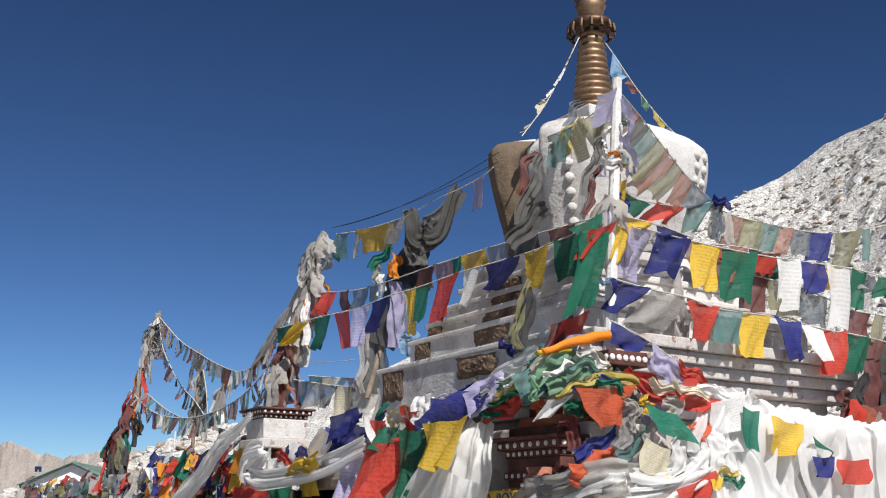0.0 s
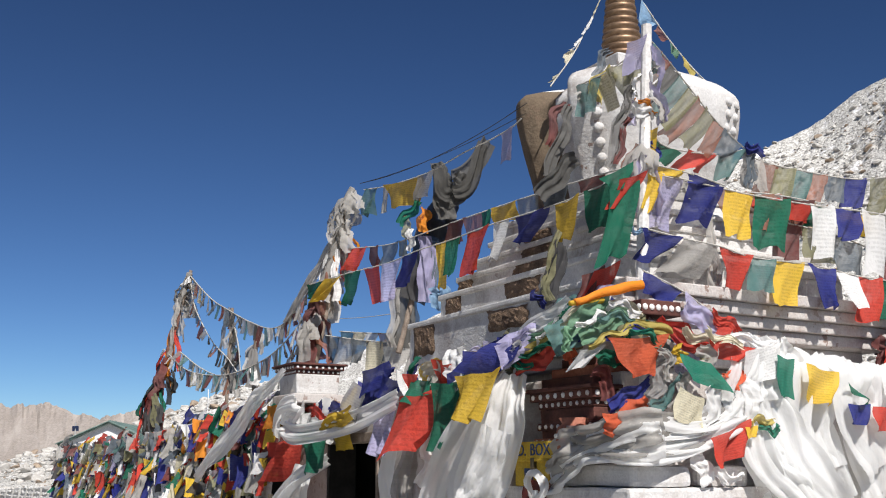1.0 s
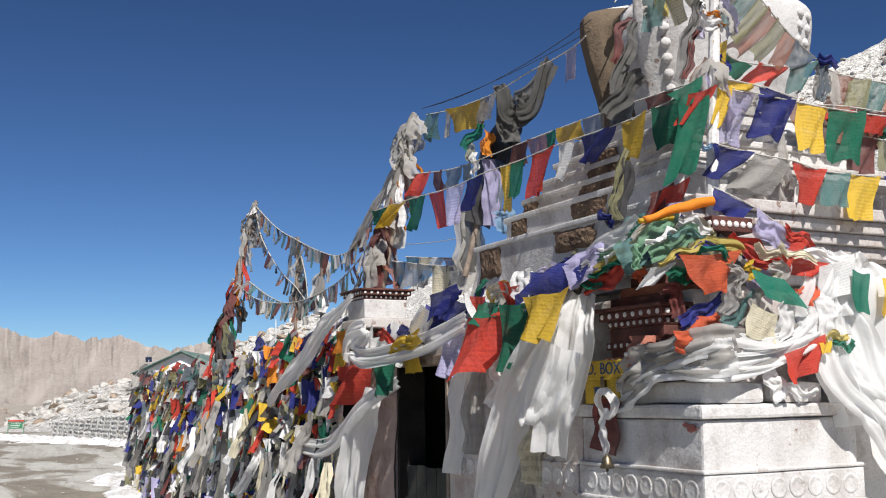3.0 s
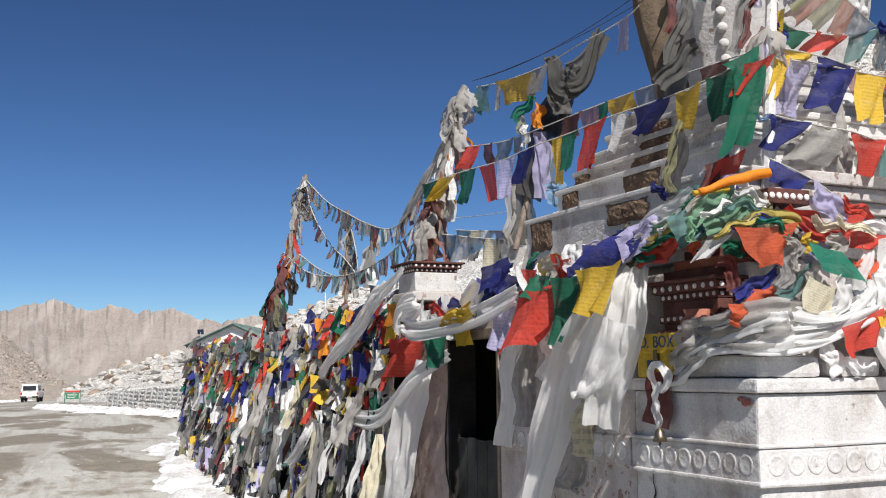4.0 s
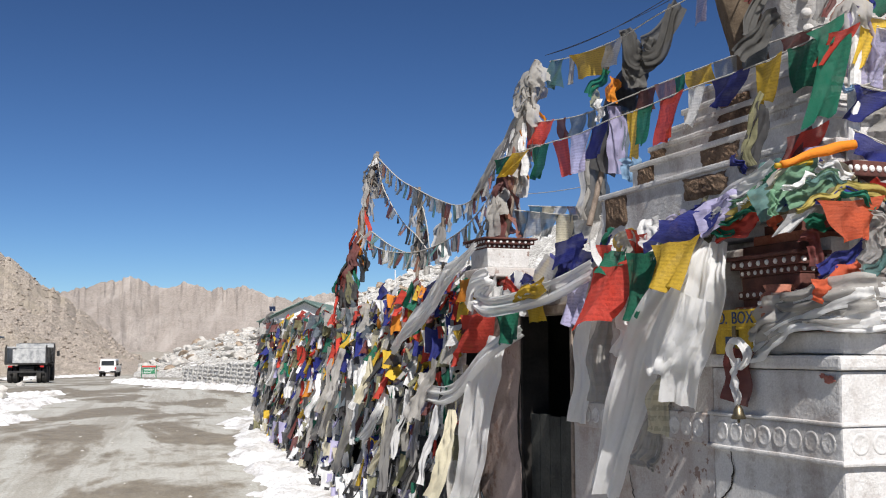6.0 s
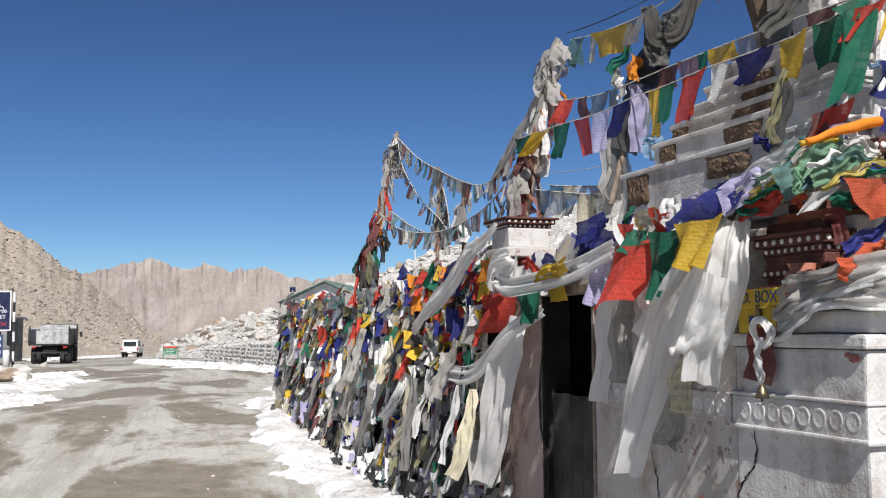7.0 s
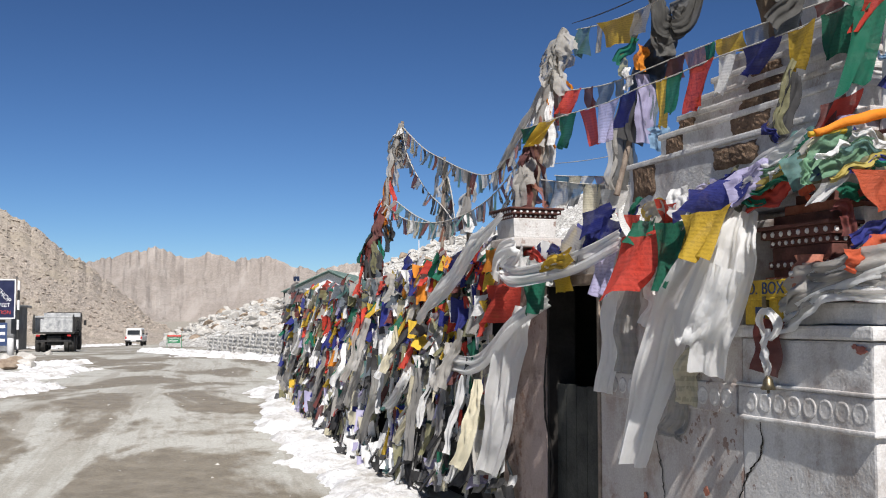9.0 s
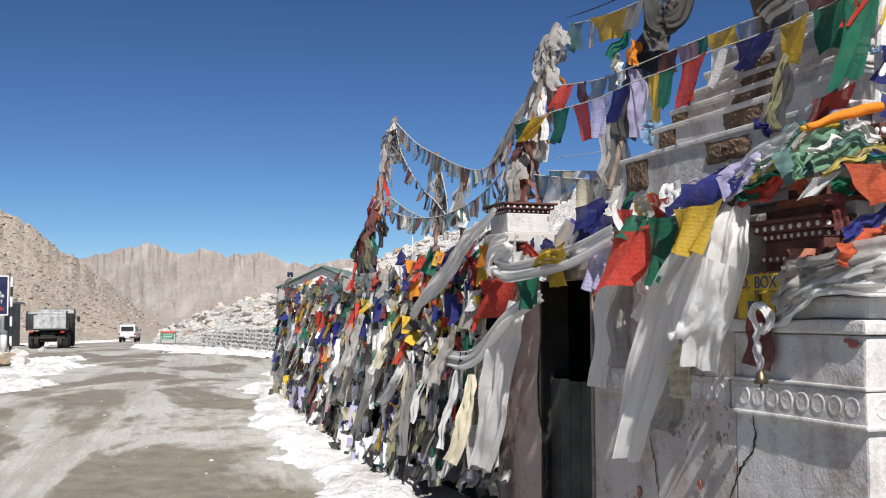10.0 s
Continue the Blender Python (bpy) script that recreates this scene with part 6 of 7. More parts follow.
lay([(-0.08, 1.03, 2.50), (-0.08, 0.76, 2.54), (-0.08, 0.53, 2.57)], 0.05, G, 851, (0.1, 1, 0.5))
lay([(-0.05, 0.87, 2.62), (-0.05, 0.66, 2.68), (-0.05, 0.49, 2.71)], 0.06, W, 852, (0.1, 1, 0.5))
lay([(-0.07, 1.42, 2.45), (-0.07, 1.12, 2.46), (-0.07, 0.92, 2.41)], 0.07, G, 853, (0.1, 1, 0.5))
lay([(-0.08, 1.84, 2.56), (-0.08, 1.59, 2.60), (-0.08, 1.40, 2.59)], 0.06, L, 854, (0.1, 1, 0.5))
for pts, r, c in (([(-0.29, 0.12, 2.75), (-0.09, 0.08, 2.82), (0.18, 0.04, 2.89)], 0.03, "orange"), ([(-0.32, 0.14, 2.74), (-0.22, 0.12, 2.76), (-0.08, 0.10, 2.77)], 0.022, "yellow")):
    solid("rolled_cloth", tube(pts, r * 0.85, 20, 12, 0.03, r * 1.1), CLOTH[c], "rolled %s cloth laid across the pier top" % c, "cloth", smooth=True)
scarf([(0.37, 0.10, 2.68), (0.56, 0.08, 2.60), (0.72, 0.06, 2.51)], 0.09, "twisted dark red cloth over the pier", CLOTH["red"], (0, 0, 1), 1.5, 0.06, 302, (0.8, 1.0), n=14, across=12, name="rolled_cloth", cat="cloth")

lay([(0.50, -0.04, 1.84), (0.54, -0.05, 1.74), (0.60, -0.06, 1.64)], 0.12, W, 870, where="caught between two blocks of the pier")
lay([(0.60, -0.05, 1.72), (0.72, -0.07, 1.67), (0.86, -0.06, 1.66)], 0.08, W, 871, (0.1, -0.3, 1), where="lying on the pier ledge")
# white scarves hung along the front
rope = stay((1.06, 0.12, 2.60), (3.52, 0.12, 2.37), 0.03, 0.012, CORD, "rope carrying white scarves along the front")
rw = random.Random(12)
for i in range(12):
    f = i / 11
    p = Vector((1.12, 0.10, 2.55)).lerp(Vector((3.50, 0.10, 2.39)), f)
    ln = rw.uniform(0.75, 1.15)
    out = rw.uniform(0.0, 0.14)
    scarf([p, p + Vector((rw.gauss(0, 0.03), -0.05 - out, -0.12)), p + Vector((rw.gauss(0, 0.05), -0.03 - out, -ln * 0.55)), p + Vector((rw.gauss(0.03, 0.08), -0.02 - out, -ln))], rw.uniform(0.36, 0.6), seed=400 + i, side=(1, 0, 0), pleats=3.5, depth=0.055, ends=(0.8, 1.0), n=22, across=18)
scarf([(1.01, -0.00, 2.11), (1.05, -0.10, 1.82), (1.29, -0.14, 1.56), (1.53, -0.16, 1.23)], 0.34, seed=430, side=(1, 0, 0.5), pleats=3, depth=0.07)
scarf([(1.15, -0.00, 2.31), (1.29, -0.12, 1.85), (1.52, -0.16, 1.49), (1.88, -0.18, 1.11)], 0.36, seed=431, side=(1, 0, 0.4), pleats=3, depth=0.07)
scarf([(1.04, 0.02, 2.59), (0.97, -0.06, 2.39), (0.85, -0.06, 2.16), (0.79, -0.04, 2.05)], 0.26, seed=432, side=(1, 0, 0.2), pleats=2.5, depth=0.06)
scarf([(1.15, 0.02, 2.61), (1.13, -0.06, 2.40), (1.17, -0.06, 2.17)], 0.3, seed=433, side=(1, 0, 0.2), pleats=2.5, depth=0.06)


# ---- the flag wall along the road ----
def flag_wall():
    ob = thing("flag_wall", "roadside wall hung thick with old and new prayer flags", "flag wall")
    # Core coloured near-black so gaps between the cloths read as deep shade.
    part("core", slab(0.05, 0.35, 5.72, 17.4, -0.6, 2.05, 0.02), BLACK_IN, ob, "near-black wall core painting the shade behind the flags")
    rnd = random.Random(7)
    items = []
    for i in range(2300):
        u = 5.25 + 12.0 * (i + rnd.random()) / 2300
        near = min(1.0, max(0.0, (18 - u) / 5))
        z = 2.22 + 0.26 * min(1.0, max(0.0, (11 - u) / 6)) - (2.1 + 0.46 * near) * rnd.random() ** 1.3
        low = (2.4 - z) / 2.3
        # Blacks thicken lower down: dark flags, and cloths painting the shaded gaps.
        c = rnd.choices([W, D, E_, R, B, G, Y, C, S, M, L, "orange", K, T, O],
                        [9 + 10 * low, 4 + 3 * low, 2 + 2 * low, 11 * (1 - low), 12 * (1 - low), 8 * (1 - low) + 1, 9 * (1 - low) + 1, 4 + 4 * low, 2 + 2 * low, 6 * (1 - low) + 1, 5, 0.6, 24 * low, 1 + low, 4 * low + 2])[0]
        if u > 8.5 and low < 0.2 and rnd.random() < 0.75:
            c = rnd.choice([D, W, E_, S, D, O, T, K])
        size = rnd.uniform(0.13, 0.25)
        tall = size * rnd.uniform(0.8, 1.3) * (1 + 1.4 * low * rnd.random())
        if c in (W, D, C) and rnd.random() < 0.62 and low > 0.25:
            tall, size = min(rnd.uniform(0.3, 0.75), z + 0.3 * near), rnd.uniform(0.08, 0.18)
        tall = min(tall, max(0.12, z - 0.06 + 0.46 * near - 0.35 * rnd.random()))
        out = -0.03 - 0.16 * rnd.random() - 0.12 * math.sin(math.pi * min(1, low + 0.2)) + 0.04 * math.sin(u * 3) - 0.38 * max(0.0, low) ** 2 * min(1.0, max(0.0, (19 - u) / 3)) * min(1.0, max(0.0, (u - 5.2) / 1.2))
        long = tall > 0.45
        tilt = 0.06 if long else (0.36 if low < 0.5 else 0.16)
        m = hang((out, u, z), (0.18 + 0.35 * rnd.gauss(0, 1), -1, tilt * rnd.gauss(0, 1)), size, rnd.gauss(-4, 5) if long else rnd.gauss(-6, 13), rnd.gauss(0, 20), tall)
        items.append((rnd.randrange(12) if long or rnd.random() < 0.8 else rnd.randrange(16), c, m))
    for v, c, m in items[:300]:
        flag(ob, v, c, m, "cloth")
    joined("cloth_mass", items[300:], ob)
    return ob


flag_wall()
heap([(3.0, 0.3, 2.45), (3.8, 0.3, 2.5), (4.6, 0.3, 2.5)], (0.1, 0.06, 0.06), 22, [M, U, D, W, R, M], 9, "dark red and grey cloths bunched at the far front corner", (0.2, 0.4), 0.3, (-0.2, -0.9, 0.2))
wl = random.Random(21)
for i in range(34):
    u = 5.3 + 11.6 * (i / 34) ** 1.05
    z = wl.uniform(0.9, 1.7)
    ln = min(z + 0.1, wl.uniform(0.5, 1.1))
    p = Vector((-0.26 - 0.14 * wl.random() - 0.12 * (u < 11), u, z))
    scarf([p, p + Vector((-0.07, wl.gauss(0, 0.05), -ln * 0.5)), p + Vector((-0.18, wl.gauss(0.1, 0.12), -ln))], wl.uniform(0.09, 0.17), "soiled white scarf trailing down the flag wall", wl.choice([SILK, CLOTH[W], CLOTH[D], CLOTH[D], CLOTH[C], CLOTH[E_]]), seed=500 + i, pleats=2.2, depth=0.05, n=16, across=12)
heap([(-0.02, 5.6, 2.4), (0.0, 8, 2.3), (0.0, 12, 2.14), (0.0, 17.2, 2.12)], (0.1, 0.1, 0.04), 110, [D, W, E_, D, S, B, R, G, Y, "silk", M, O], 8, "dusty cloths piled along the top of the flag wall", (0.16, 0.4), 0.3)


# ---- along the road ----
STEEL = mottled("scuffed_grey_steel", (0.22, 0.23, 0.24), (0.55, 0.55, 0.54), 2.5, 25, 0.55, 0.3, 0.2)
STEEL_DARK = mottled("dark_chassis_steel", (0.02, 0.02, 0.022), (0.05, 0.048, 0.045), 3, 30, 0.7, 0.2, 0.2)
RUBBER = mottled("dusty_tyre_rubber", (0.02, 0.02, 0.02), (0.07, 0.065, 0.06), 4, 40, 0.9)
CAR_WHITE = mottled("dusty_white_car_paint", (0.58, 0.57, 0.55), (0.74, 0.74, 0.73), 2, 30, 0.4, 0.0, 0.05)
GLASS_DARK = mottled("dark_car_glass", (0.02, 0.025, 0.03), (0.04, 0.045, 0.05), 2, 20, 0.12, 0.0, 0.0)
LAMP_RED = mottled("red_lamp_lens", (0.35, 0.02, 0.02), (0.45, 0.03, 0.03), 5, 30, 0.3)
NAVY = mottled("navy_sign_paint", (0.012, 0.016, 0.05), (0.025, 0.03, 0.075), 3, 40, 0.5)
SIGN_WHITE = mottled("white_sign_paint", (0.62, 0.62, 0.62), (0.74, 0.74, 0.74), 5, 40, 0.6)
SIGN_RED = mottled("red_sign_paint", (0.45, 0.05, 0.04), (0.55, 0.08, 0.06), 5, 40, 0.6)
SIGN_GREEN = mottled("green_sign_paint", (0.03, 0.16, 0.08), (0.05, 0.22, 0.11), 5, 40, 0.6)
POST_BLACK = mottled("black_post_paint", (0.02, 0.02, 0.02), (0.04, 0.04, 0.04), 5, 40, 0.6)
TIN_GREEN = mottled("green_roof_tin", (0.10, 0.16, 0.14), (0.20, 0.27, 0.245), 2, 25, 0.55, 0.2, 0.2)
HUT_GREY = mottled("grey_hut_sheet", (0.16, 0.165, 0.17), (0.27, 0.27, 0.27), 1.5, 20, 0.7, 0.2, 0.3)
PANEL_BLUE = mottled("solar_cell_blue", (0.02, 0.03, 0.07), (0.03, 0.05, 0.11), 3, 30, 0.2)


def wheel(parent, x, y, r, w):
    """A wheel whose axle runs along x."""
    ty = lathe([(r * 0.62, -w / 2), (r * 0.93, -w / 2), (r, -w * 0.32), (r, w * 0.32), (r * 0.93, w / 2), (r * 0.62, w / 2)], 28)
    ty.transform(pose(x, y, r, 0, 90, 0))
    t = part("tyre", ty, RUBBER, parent, smooth=True)
    rim = lathe([(r * 0.2, -w * 0.3), (r * 0.6, -w * 0.42), (r * 0.63, 0), (r * 0.6, w * 0.42), (r * 0.2, w * 0.3)], 20)
    rim.transform(pose(x, y, r, 0, 90, 0))
    part("rim", rim, STEEL_DARK, t, smooth=True)


def tipper_truck(m):
    ob = thing("tipper_truck", "grey steel tipper truck parked with its tail to the camera", "truck", m=m)
    part("chassis", slab(-0.45, 0.45, 0.3, 6.6, 0.75, 1.0, 0.02), STEEL_DARK, ob)
    part("axle_box", slab(-0.5, 0.5, 0.6, 1.3, 0.4, 0.85, 0.08), STEEL_DARK, ob)
    for y in (1.0, 2.3):
        for x in (-1.05, -0.72, 0.72, 1.05):
            wheel(ob, x, y, 0.52, 0.28)
    for x in (-1.0, 1.0):
        wheel(ob, x, 5.6, 0.52, 0.3)
    part("bed", slab(-1.2, 1.2, 0.0, 4.4, 1.12, 1.22, 0.02), STEEL_DARK, ob)
    part("tailgate", slab(-0.82, 1.18, -0.02, 0.05, 1.22, 2.02, 0.02), STEEL, ob, "scraped pale tailgate")
    for s in (-1, 1):
        part("side_board", slab(s * 1.21 - 0.04, s * 1.21 + 0.04, 0.0, 4.4, 1.2, 2.15, 0.02), STEEL, ob)
        for k in range(6):
            part("rib", slab(s * 1.27 - 0.04, s * 1.27 + 0.04, 0.05 + k * 0.82, 0.15 + k * 0.82, 1.15, 2.15, 0.015), STEEL_DARK, ob)
        part("tail_post", slab(s * 1.2 - 0.05, s * 1.2 + 0.05, -0.05, 0.05, 1.1, 2.28, 0.015), STEEL_DARK, ob)
        part("tail_lamp", slab(s * 0.95 - 0.12, s * 0.95 + 0.12, -0.03, 0.02, 0.96, 1.06, 0.01), LAMP_RED, ob)
        part("mirror", slab(s * 1.42 - 0.09, s * 1.42 + 0.09, 5.3, 5.36, 1.6, 1.95, 0.02), STEEL_DARK, ob)
    part("top_rail", slab(-1.25, 1.25, -0.03, 0.06, 2.1, 2.2, 0.015), STEEL, ob)
    part("front_board", slab(-1.2, 1.2, 4.36, 4.44, 1.2, 2.4, 0.02), STEEL, ob)
    part("cab", slab(-1.1, 1.1, 4.7, 6.5, 0.9, 2.45, 0.1), STEEL_DARK, ob)
    part("bumper_bar", slab(-1.1, 1.1, 0.02, 0.1, 0.62, 0.74, 0.02), STEEL_DARK, ob)
    return ob


g = Vector((-23.89, 64.23, -0.36))
tipper_truck(Matrix.Translation(g) @ pose(0, 0, 0, 0, 0, 13.5) @ Matrix.Diagonal((0.94, 0.94, 1.0, 1)))


def white_jeep(m):
    ob = thing("jeep", "dusty white closed jeep driving away on the road", "car", m=m)
    b = slab(-0.82, 0.82, 0, 3.9, 0.42, 1.05, 0.12)
    part("body", b, CAR_WHITE, ob, smooth=False)
    cabn = slab(-0.76, 0.76, 0.05, 2.5, 1.05, 1.78, 0.1, taper=-0.06)
    cb = part("cabin", cabn, CAR_WHITE, ob)
    part("rear_window", slab(-0.58, 0.58, 0.02, 0.12, 1.15, 1.6, 0.03), GLASS_DARK, cb)
    for s in (-1, 1):
        for y0, y1 in ((0.3, 1.1), (1.25, 2.1)):
            part("side_window", slab(s * 0.745 - 0.02, s * 0.745 + 0.02, y0, y1, 1.16, 1.6, 0.02), GLASS_DARK, cb)
        part("tail_lamp", slab(s * 0.72 - 0.07, s * 0.72 + 0.07, -0.02, 0.06, 0.72, 0.98, 0.02), LAMP_RED, ob)
        for y in (0.75, 3.05):
            wheel(ob, s * 0.7, y, 0.36, 0.22)
        part("mirror", slab(s * 0.92 - 0.08, s * 0.92 + 0.08, 2.5, 2.6, 1.1, 1.28, 0.03), POST_BLACK, ob)
    part("bumper", slab(-0.8, 0.8, -0.1, 0.05, 0.42, 0.6, 0.03), POST_BLACK, ob)
    part("number_plate", slab(-0.25, 0.25, -0.115, -0.1, 0.48, 0.58, 0.005), SIGN_WHITE, ob)
    return ob


g = Vector((-33.35, 112.6, -1.22))
white_jeep(Matrix.Translation(g) @ pose(0, 0, 0, 0, 0, 9) @ Matrix.Diagonal((1.1, 1.1, 1.05, 1)))


def road_sign():
    g = Vector((-22.15, 85.98, -0.72))
    ob = thing("notice_board", "small green notice board with a red top on two posts", "sign", m=Matrix.Translation(g) @ Matrix.Diagonal((0.98, 1.0, 1.15, 1)))
    for x in (-0.6, 0.6):
        part("post", slab(x - 0.025, x + 0.025, -0.03, 0.03, 0, 0.98, 0.008), SIGN_GREEN, ob)
    part("board", slab(-0.5, 0.5, -0.04, -0.015, 0.36, 0.76, 0.006), SIGN_GREEN, ob)
    for i in range(3):
        part("text_bar", slab(-0.4, 0.4 - 0.1 * i, -0.047, -0.04, 0.66 - 0.11 * i, 0.69 - 0.11 * i, 0.0), SIGN_WHITE, ob)
    part("roof", slab(-0.58, 0.58, -0.06, 0.04, 0.82, 0.93, 0.03), SIGN_RED, ob, "red painted top")



road_sign()


def shop_sign():
    """A large navy board on a striped post, lettered white and red, with a smaller board below."""
    g = Vector((-17.72, 43.64, 0.00))
    ob = thing("shop_sign", "large navy shop board with white and red lettering on a post", "sign", m=Matrix.Translation(g))
    d = g.y / 1870.0
    for k in range(8):
        part("post_band", lathe([(0.05, 0), (0.05, 0.405)], 12, (0, 0, 0.405 * k)), SIGN_WHITE if k % 2 else POST_BLACK, ob)
    bd = part("board", slab(-2.6, -0.1, -0.05, -0.01, 1.66, 3.3, 0.01), NAVY, ob)
    part("border", slab(-2.6, -0.1, -0.056, -0.051, 3.25, 3.3, 0.0), SIGN_WHITE, bd)
    part("border", slab(-2.6, -0.1, -0.056, -0.051, 1.66, 1.71, 0.0), SIGN_WHITE, bd)
    part("border", slab(-0.15, -0.1, -0.056, -0.051, 1.71, 3.25, 0.0), SIGN_WHITE, bd)
    text_part("SHOP", 0.28, pose(-0.58, -0.06, 2.62, 90, 45, 0), SIGN_WHITE, bd)
    text_part("FEET", 0.22, pose(-0.55, -0.06, 2.22, 90, 0, 0), SIGN_WHITE, bd)
    text_part("TION", 0.22, pose(-0.55, -0.06, 1.92, 90, 0, 0), SIGN_RED, bd)
    lo = part("lower_board", slab(-2.2, -0.42, -0.05, -0.02, 0.55, 1.5, 0.01), INK_BLUE, ob)
    for i in range(3):
        part("text_bar", slab(-1.4, -0.5, -0.056, -0.05, 1.28 - 0.28 * i, 1.4 - 0.28 * i, 0.0), SIGN_WHITE, lo)


shop_sign()


def bollard():
    g = Vector((-17.75, 43.03, 0.00))
    ob = thing("bollard", "white roadside marker post with a dark cap", "bollard", m=Matrix.Translation(g))
    part("shaft", lathe([(0.14, 0), (0.13, 0.9), (0.10, 0.95)], 16), SIGN_WHITE, ob, smooth=True)
    part("cap", lathe([(0.15, 0.9), (0.15, 1.0), (0.05, 1.06)], 16), HUT_GREY, ob)


bollard()


def rock_mesh(seed, s=1.0):
    bm = bmesh.new()
    bmesh.ops.create_icosphere(bm, subdivisions=2, radius=0.5)
    o = Vector((seed * 3.7, seed, 1))
    for v in bm.verts:
        n1 = noise.noise_vector(v.co * 1.6 + o)
        v.co = v.co + n1 * 0.22
        v.co = Vector((round(v.co.x * 5) / 5 * 0.5 + v.co.x * 0.5, round(v.co.y * 5) / 5 * 0.5 + v.co.y * 0.5, (round(v.co.z * 5) / 5 * 0.5 + v.co.z * 0.5) * 0.75))
    me = bpy.data.meshes.new("stone")
    bmesh.ops.recalc_face_normals(bm, faces=bm.faces[:])
    bm.to_mesh(me)
    bm.free()
    return me


ROCKS = [rock_mesh(i) for i in range(6)]
WARM_ROCK = mottled("warm_stone", (0.20, 0.15, 0.11), (0.36, 0.29, 0.22), 2.2, 25, 0.92, 0, 0.6, 0.03)
for i, me in enumerate(ROCKS):
    me.materials.append(ROCK if i else WARM_ROCK)
rk = random.Random(31)
for (x, y), s in ((((-14.45, 34.47, 0.00))[:2], 0.8), (((-14.62, 35.65, 0.00))[:2], 0.9), (((-14.28, 35.65, 0.00))[:2], 0.8), (((-16.81, 40.25, 0.00))[:2], 0.8), (((-16.51, 41.32, 0.00))[:2], 0.9), (((-16.88, 41.32, 0.00))[:2], 0.6), (((-20.56, 54.58, -0.18))[:2], 0.5)):
    ob = new("kerb_stone", rk.choice(ROCKS))
    ob.matrix_world = pose(x, y, fall(x, y) + 0.12 * s, rk.uniform(-15, 15), rk.uniform(-15, 15), rk.uniform(0, 360)) @ Matrix.Diagonal((s, s * 0.8, s * 0.7, 1))
    tagged(ob, "rough stone laid at the road edge by the sign", "stone", "kerb stones")


def hut():
    g = Vector((-32.25, 78.39, -0.65))
    ob = thing("hut", "grey sheet-metal hut with a dark window beside the road", "hut", m=Matrix.Translation((g.x * 66 / g.y - 1.15, 66.0, -0.35)) @ pose(0, 0, 0, 0, 0, 10) @ Matrix.Diagonal((1.15, 1.15, 1.15, 1)))
    part("wall", slab(-5.2, 0.9, 0, 4, 0, 2.4, 0.03), HUT_GREY, ob)
    rf = slab(-5.4, 1.1, -0.25, 4.2, 2.4, 2.52, 0.02)
    part("roof", rf, STEEL, ob)
    part("window", slab(0.2, 0.6, -0.02, 0.05, 1.0, 1.7, 0.01), BLACK_IN, ob)


hut()


def shed():
    """A gabled shed with a green tin roof behind the end of the flag wall."""
    a = Vector((-3.48, 31.00, 3.09))
    e = Vector((-4.84, 31.00, 2.48))
    w, zt, ze = a.x - e.x, a.z, e.z
    ob = thing("shed", "gabled shed with a green tin roof and pale walls", "shed", m=Matrix.Translation((a.x, 31, 0)) @ pose(0, 0, 0, 0, 0, -6))
    bm = bmesh.new()
    pts = [(-w + 0.08, 0), (-w + 0.08, ze - 0.05), (0, zt - 0.06), (w - 0.08, ze - 0.05), (w - 0.08, 0)]
    f0 = [bm.verts.new((x, 0.12, z)) for x, z in pts]
    f1 = [bm.verts.new((x, 4.0, z)) for x, z in pts]
    bm.faces.new(f0)
    bm.faces.new(f1[::-1])
    for i in range(5):
        bm.faces.new((f0[i], f1[i], f1[(i + 1) % 5], f0[(i + 1) % 5]))
    part("wall", bm, SIGN_WHITE, ob, "pale boarded wall")
    for s in (-1, 1):
        bm = bmesh.new()
        n = 24
        rows = [[], [], [], []]
        for i in range(n + 1):
            y = -0.1 + 4.3 * i / n
            c = 0.02 * (i % 2)
            for k, (x, z) in enumerate(((0, zt), (s * (w + 0.05), ze - 0.02))):
                rows[k].append(bm.verts.new((x, y, z + c)))
                rows[k + 2].append(bm.verts.new((x, y, z + c - 0.03)))
        for i in range(n):
            bm.faces.new((rows[0][i], rows[0][i + 1], rows[1][i + 1], rows[1][i]))
            bm.faces.new((rows[2][i], rows[3][i], rows[3][i + 1], rows[2][i + 1]))
        bm.faces.new((rows[0][0], rows[1][0], rows[3][0], rows[2][0]))
        part("roof_sheet", bm, TIN_GREEN, ob)
        part("corner_post", slab(s * (w - 0.04) - 0.04, s * (w - 0.04) + 0.04, 0.02, 0.1, 0, ze - 0.06, 0.01), POST_BLACK, ob)
        brace = tube([(s * w, 0.0, ze - 0.05), (s * w * 0.5, 0.0, (zt + ze) / 2 - 0.05), (0, 0.0, zt - 0.05)], 0.035, 6, 6)
        part("verge_board", brace, TIN_GREEN, ob)


shed()


def solar_lamp():
    p = Vector((-8.57, 60.00, 4.15))
    ob = thing("solar_lamp", "small solar panel on a thin roadside mast", "lamp", m=Matrix.Translation((p.x, 60, fall(p.x, 60))))
    part("mast", lathe([(0.04, 0), (0.03, p.z + 0.3)], 8), STEEL, ob)
    b = slab(-0.17, 0.17, -0.03, 0.03, -0.14, 0.14, 0.01)
    b.transform(pose(0, 0, p.z, 25, 0, 0))
    part("panel", b, PANEL_BLUE, ob)


solar_lamp()


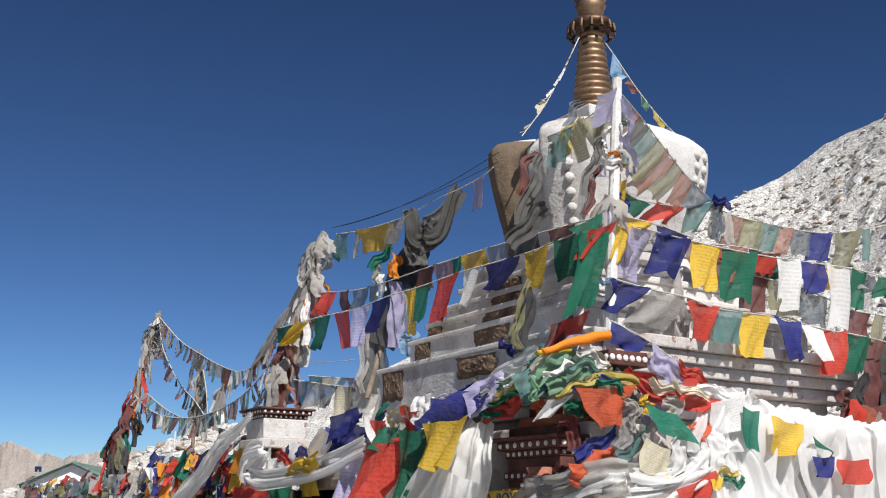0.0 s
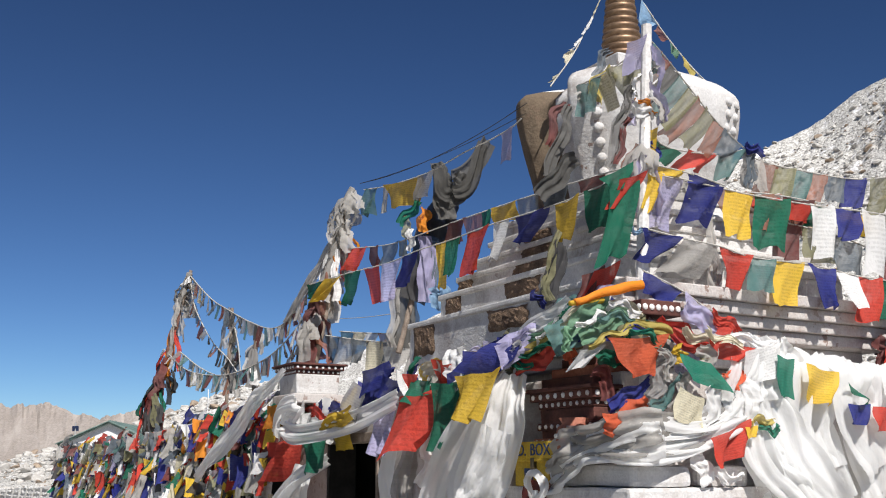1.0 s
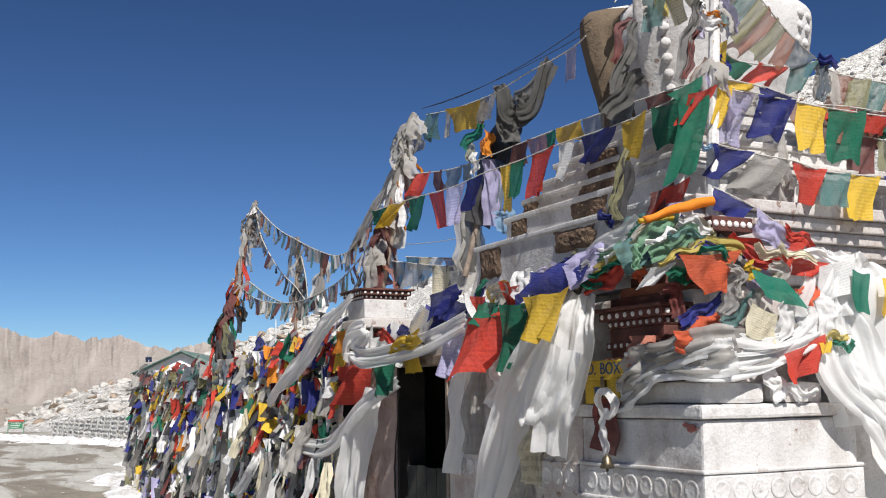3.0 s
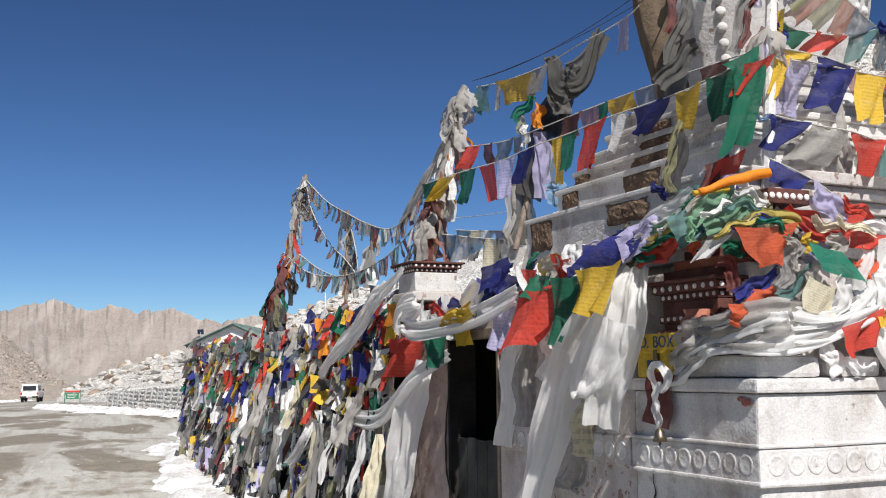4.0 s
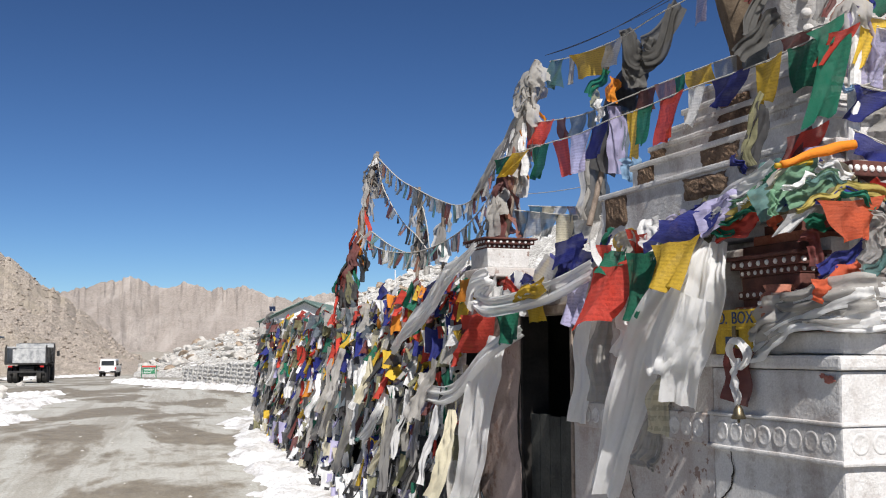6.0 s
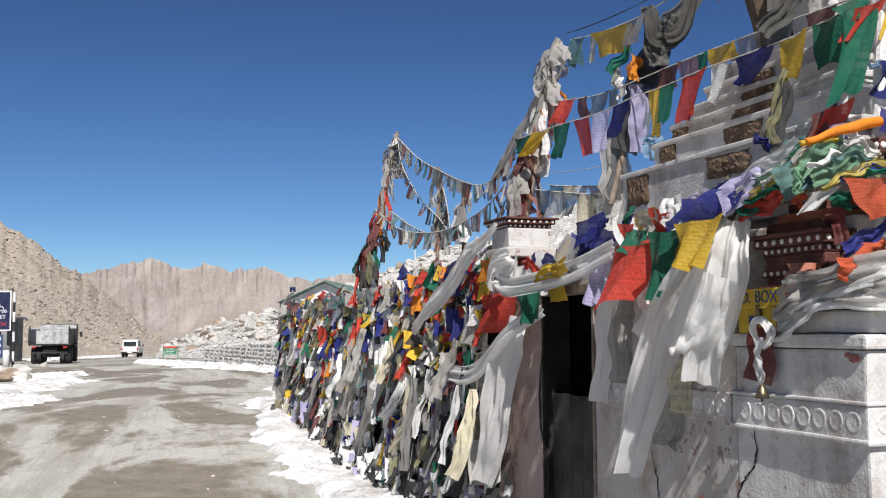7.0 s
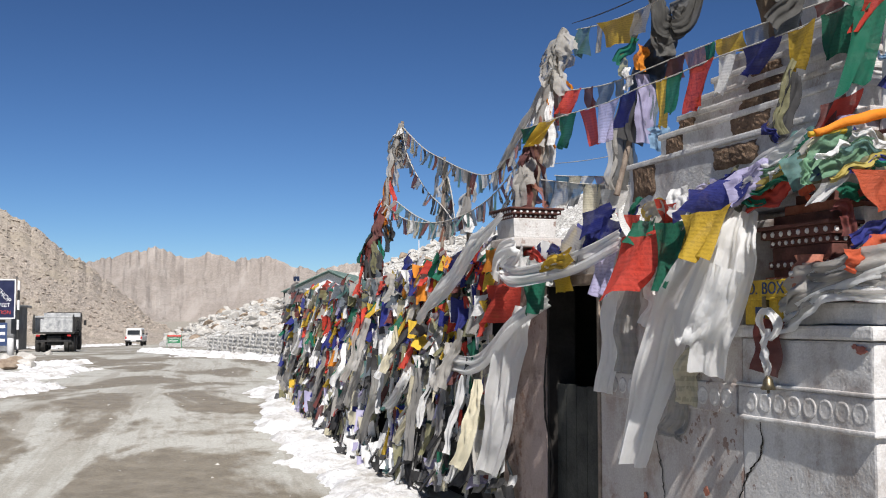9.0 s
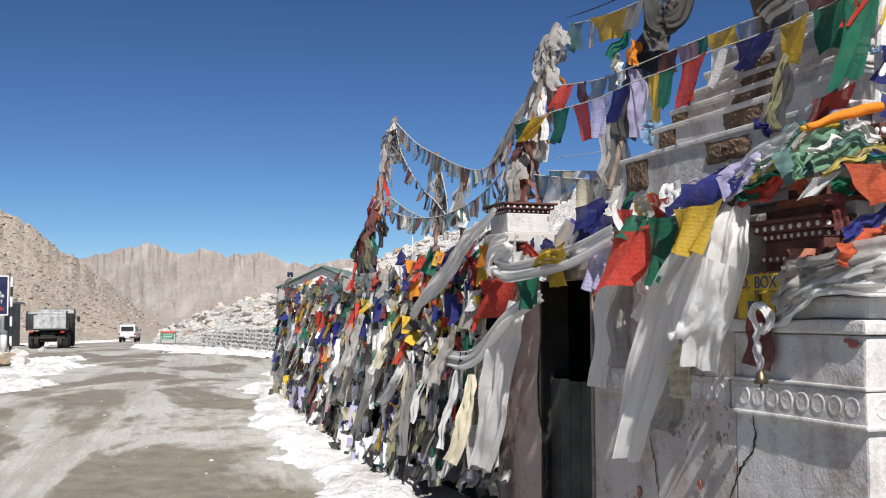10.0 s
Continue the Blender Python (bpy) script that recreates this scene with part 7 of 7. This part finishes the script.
def panel_stand():
    p = Vector((-1.35, 40.00, 3.59))
    ob = thing("solar_unit", "tilted blue solar panel on a short stand before the snow slope", "solar panel", m=Matrix.Translation((p.x, 40, 0)))
    part("stand", slab(-0.04, 0.04, -0.04, 0.04, 0, p.z, 0.01), STEEL, ob)
    for i in range(2):
        b = slab(-0.3 + 0.3 * i, -0.02 + 0.3 * i, -0.02, 0.02, -0.15, 0.17, 0.008)
        b.transform(pose(0, 0, p.z, -30, 0, 0))
        part("panel", b, PANEL_BLUE, ob)
    q = Vector((-1.09, 40.00, 4.65))
    part("mast", lathe([(0.025, 0), (0.02, q.z)], 8, (q.x - p.x, 0.3, 0)), SIGN_WHITE, ob, "thin white mast")


panel_stand()

# rocks strewn over the talus slope and at the road edges
bpy.context.view_layer.update()
talus = bpy.data.objects["backdrop_talus_slope"]


def ground_height(ob, x, y):
    hit, p, _, _ = ob.ray_cast(Vector((x, y, 400)), Vector((0, 0, -1)))
    return p.z if hit else None


HILL_ROCK = mottled("brown_hill_rock", (0.26, 0.22, 0.185), (0.40, 0.35, 0.30), 1.5, 12, 0.95, 0, 0.5, 0.05)


def rubble(name, spots, label, seed):
    """Many stones joined into one mesh."""
    rnd = random.Random(seed)
    vs, fs, mi, base = [], [], [], 0
    for x, y, z, s in spots:
        me = rnd.choice(ROCKS)
        k = ROCKS.index(me)
        m = np.array(pose(x, y, z, rnd.uniform(-40, 40), rnd.uniform(-40, 40), rnd.uniform(0, 360)) @ Matrix.Diagonal((s * rnd.uniform(0.8, 1.5), s, s * rnd.uniform(0.5, 0.9), 1)))
        co = np.array([v.co[:] for v in me.vertices])
        vs.append(co @ m[:3, :3].T + m[:3, 3])
        fs += [tuple(i + base for i in p.vertices) for p in me.polygons]
        mi += [0 if k else 1] * len(me.polygons)
        base += len(co)
    me = bpy.data.meshes.new(name)
    me.from_pydata(np.concatenate(vs).tolist(), [], fs)
    me.materials.append(ROCK)
    me.materials.append(WARM_ROCK)
    me.polygons.foreach_set("material_index", mi)
    ob = new(name, me)
    return tagged(ob, label, "rocks", kind="stuff")


spots = []
for i in range(7000):
    b = radians(rk.uniform(-14.8, 2) if i < 2400 else rk.uniform(20, 40))
    r = rk.uniform(62, 128)
    x, y = r * math.sin(b), r * math.cos(b)
    h = ground_height(talus, x, y)
    if h is not None and h > -0.6:
        spots.append((x, y, h + 0.05, (0.25 if i < 2400 else 0.2) + (1.3 if i < 2400 else 0.75) * rk.random() ** 3.5))
rubble("boulders", spots, "pale broken boulders strewn over the talus slope", 3)
lh = bpy.data.objects["backdrop_left_hill"]
spots = []
for i in range(6000):
    b = radians(rk.uniform(-26, -14.5))
    r = rk.uniform(158, 235)
    x, y = r * math.sin(b), r * math.cos(b)
    h = ground_height(lh, x, y)
    if h is not None and h > -0.6:
        spots.append((x, y, h, 0.14 + 0.75 * rk.random() ** 5))
hr = rubble("hill_rocks", spots, "brown rocks on the scree hillside", 4)
hr.data.materials[0] = HILL_ROCK
hr.data.materials[1] = HILL_LEFT
pebbles = [(rk.uniform(-14, 1.2), rk.uniform(8, 40), 0.02 + 0.05 * rk.random() ** 2) for _ in range(600)]
rubble("road_gravel", [(x, y, fall(x, y) + 0.005, s) for x, y, s in pebbles], "small stones scattered over the road", 5)


WALL_PALE = mottled("pale_wall_stone", (0.44, 0.43, 0.41), (0.60, 0.59, 0.57), 1.5, 14, 0.92, 0, 0.5, 0.04)


def retaining_wall():
    """Dry stone wall at the foot of the talus, built of separate stones."""
    a, b = Vector((-14.31, 63.42, -0.30)), Vector((-7.00, 47.14, 0.00))
    b = a + (b - a) * 1.5
    way = (b - a).normalized()
    ob = thing("wall_retaining", "rough dry-stone retaining wall beside the road", "wall", m=Matrix.Translation(a) @ pose(0, 0, 0, 0, 0, math.degrees(math.atan2(way.y, way.x))))
    tagged(ob, kind="structure")
    ln = (b - a).length
    core = slab(0, ln, -0.045, 0.9, -0.5, 0.6, 0.0)
    for v in core.verts:
        if v.co.z > 0.3:
            v.co.z = 0.9 + 0.8 * v.co.x / ln
    part("core", core, WALL_PALE, ob)
    rnd = random.Random(77)
    pale = [rock_mesh(20 + k) for k in range(6)]
    for me in pale:
        me.materials.append(WALL_PALE)
    for row in range(9):
        x = 0.0
        while x < ln:
            w = rnd.uniform(0.2, 0.42)
            if 0.02 + row * 0.2 < 0.88 + 0.8 * x / ln:
                s = new("stone", rnd.choice(pale))
                s.parent = ob
                s.matrix_local = pose(x + w / 2, 0.0, 0.04 + row * 0.2, rnd.uniform(-12, 12), rnd.uniform(-12, 12), rnd.uniform(-10, 10)) @ Matrix.Diagonal((w * 1.25, 0.16, 0.36, 1))
            x += w
    for k in range(int(ln / 1.25)):
        x = 0.5 + 1.25 * k
        h = 0.92 + 0.8 * x / ln
        part("seam", tube([(x, -0.1, 0.0), (x + 0.16 * h, -0.1, h * 0.5), (x + 0.34 * h, -0.08, h)], 0.05, 8, 6, 0.02), WALL_PALE, ob, "pale wire-bound seam")



retaining_wall()
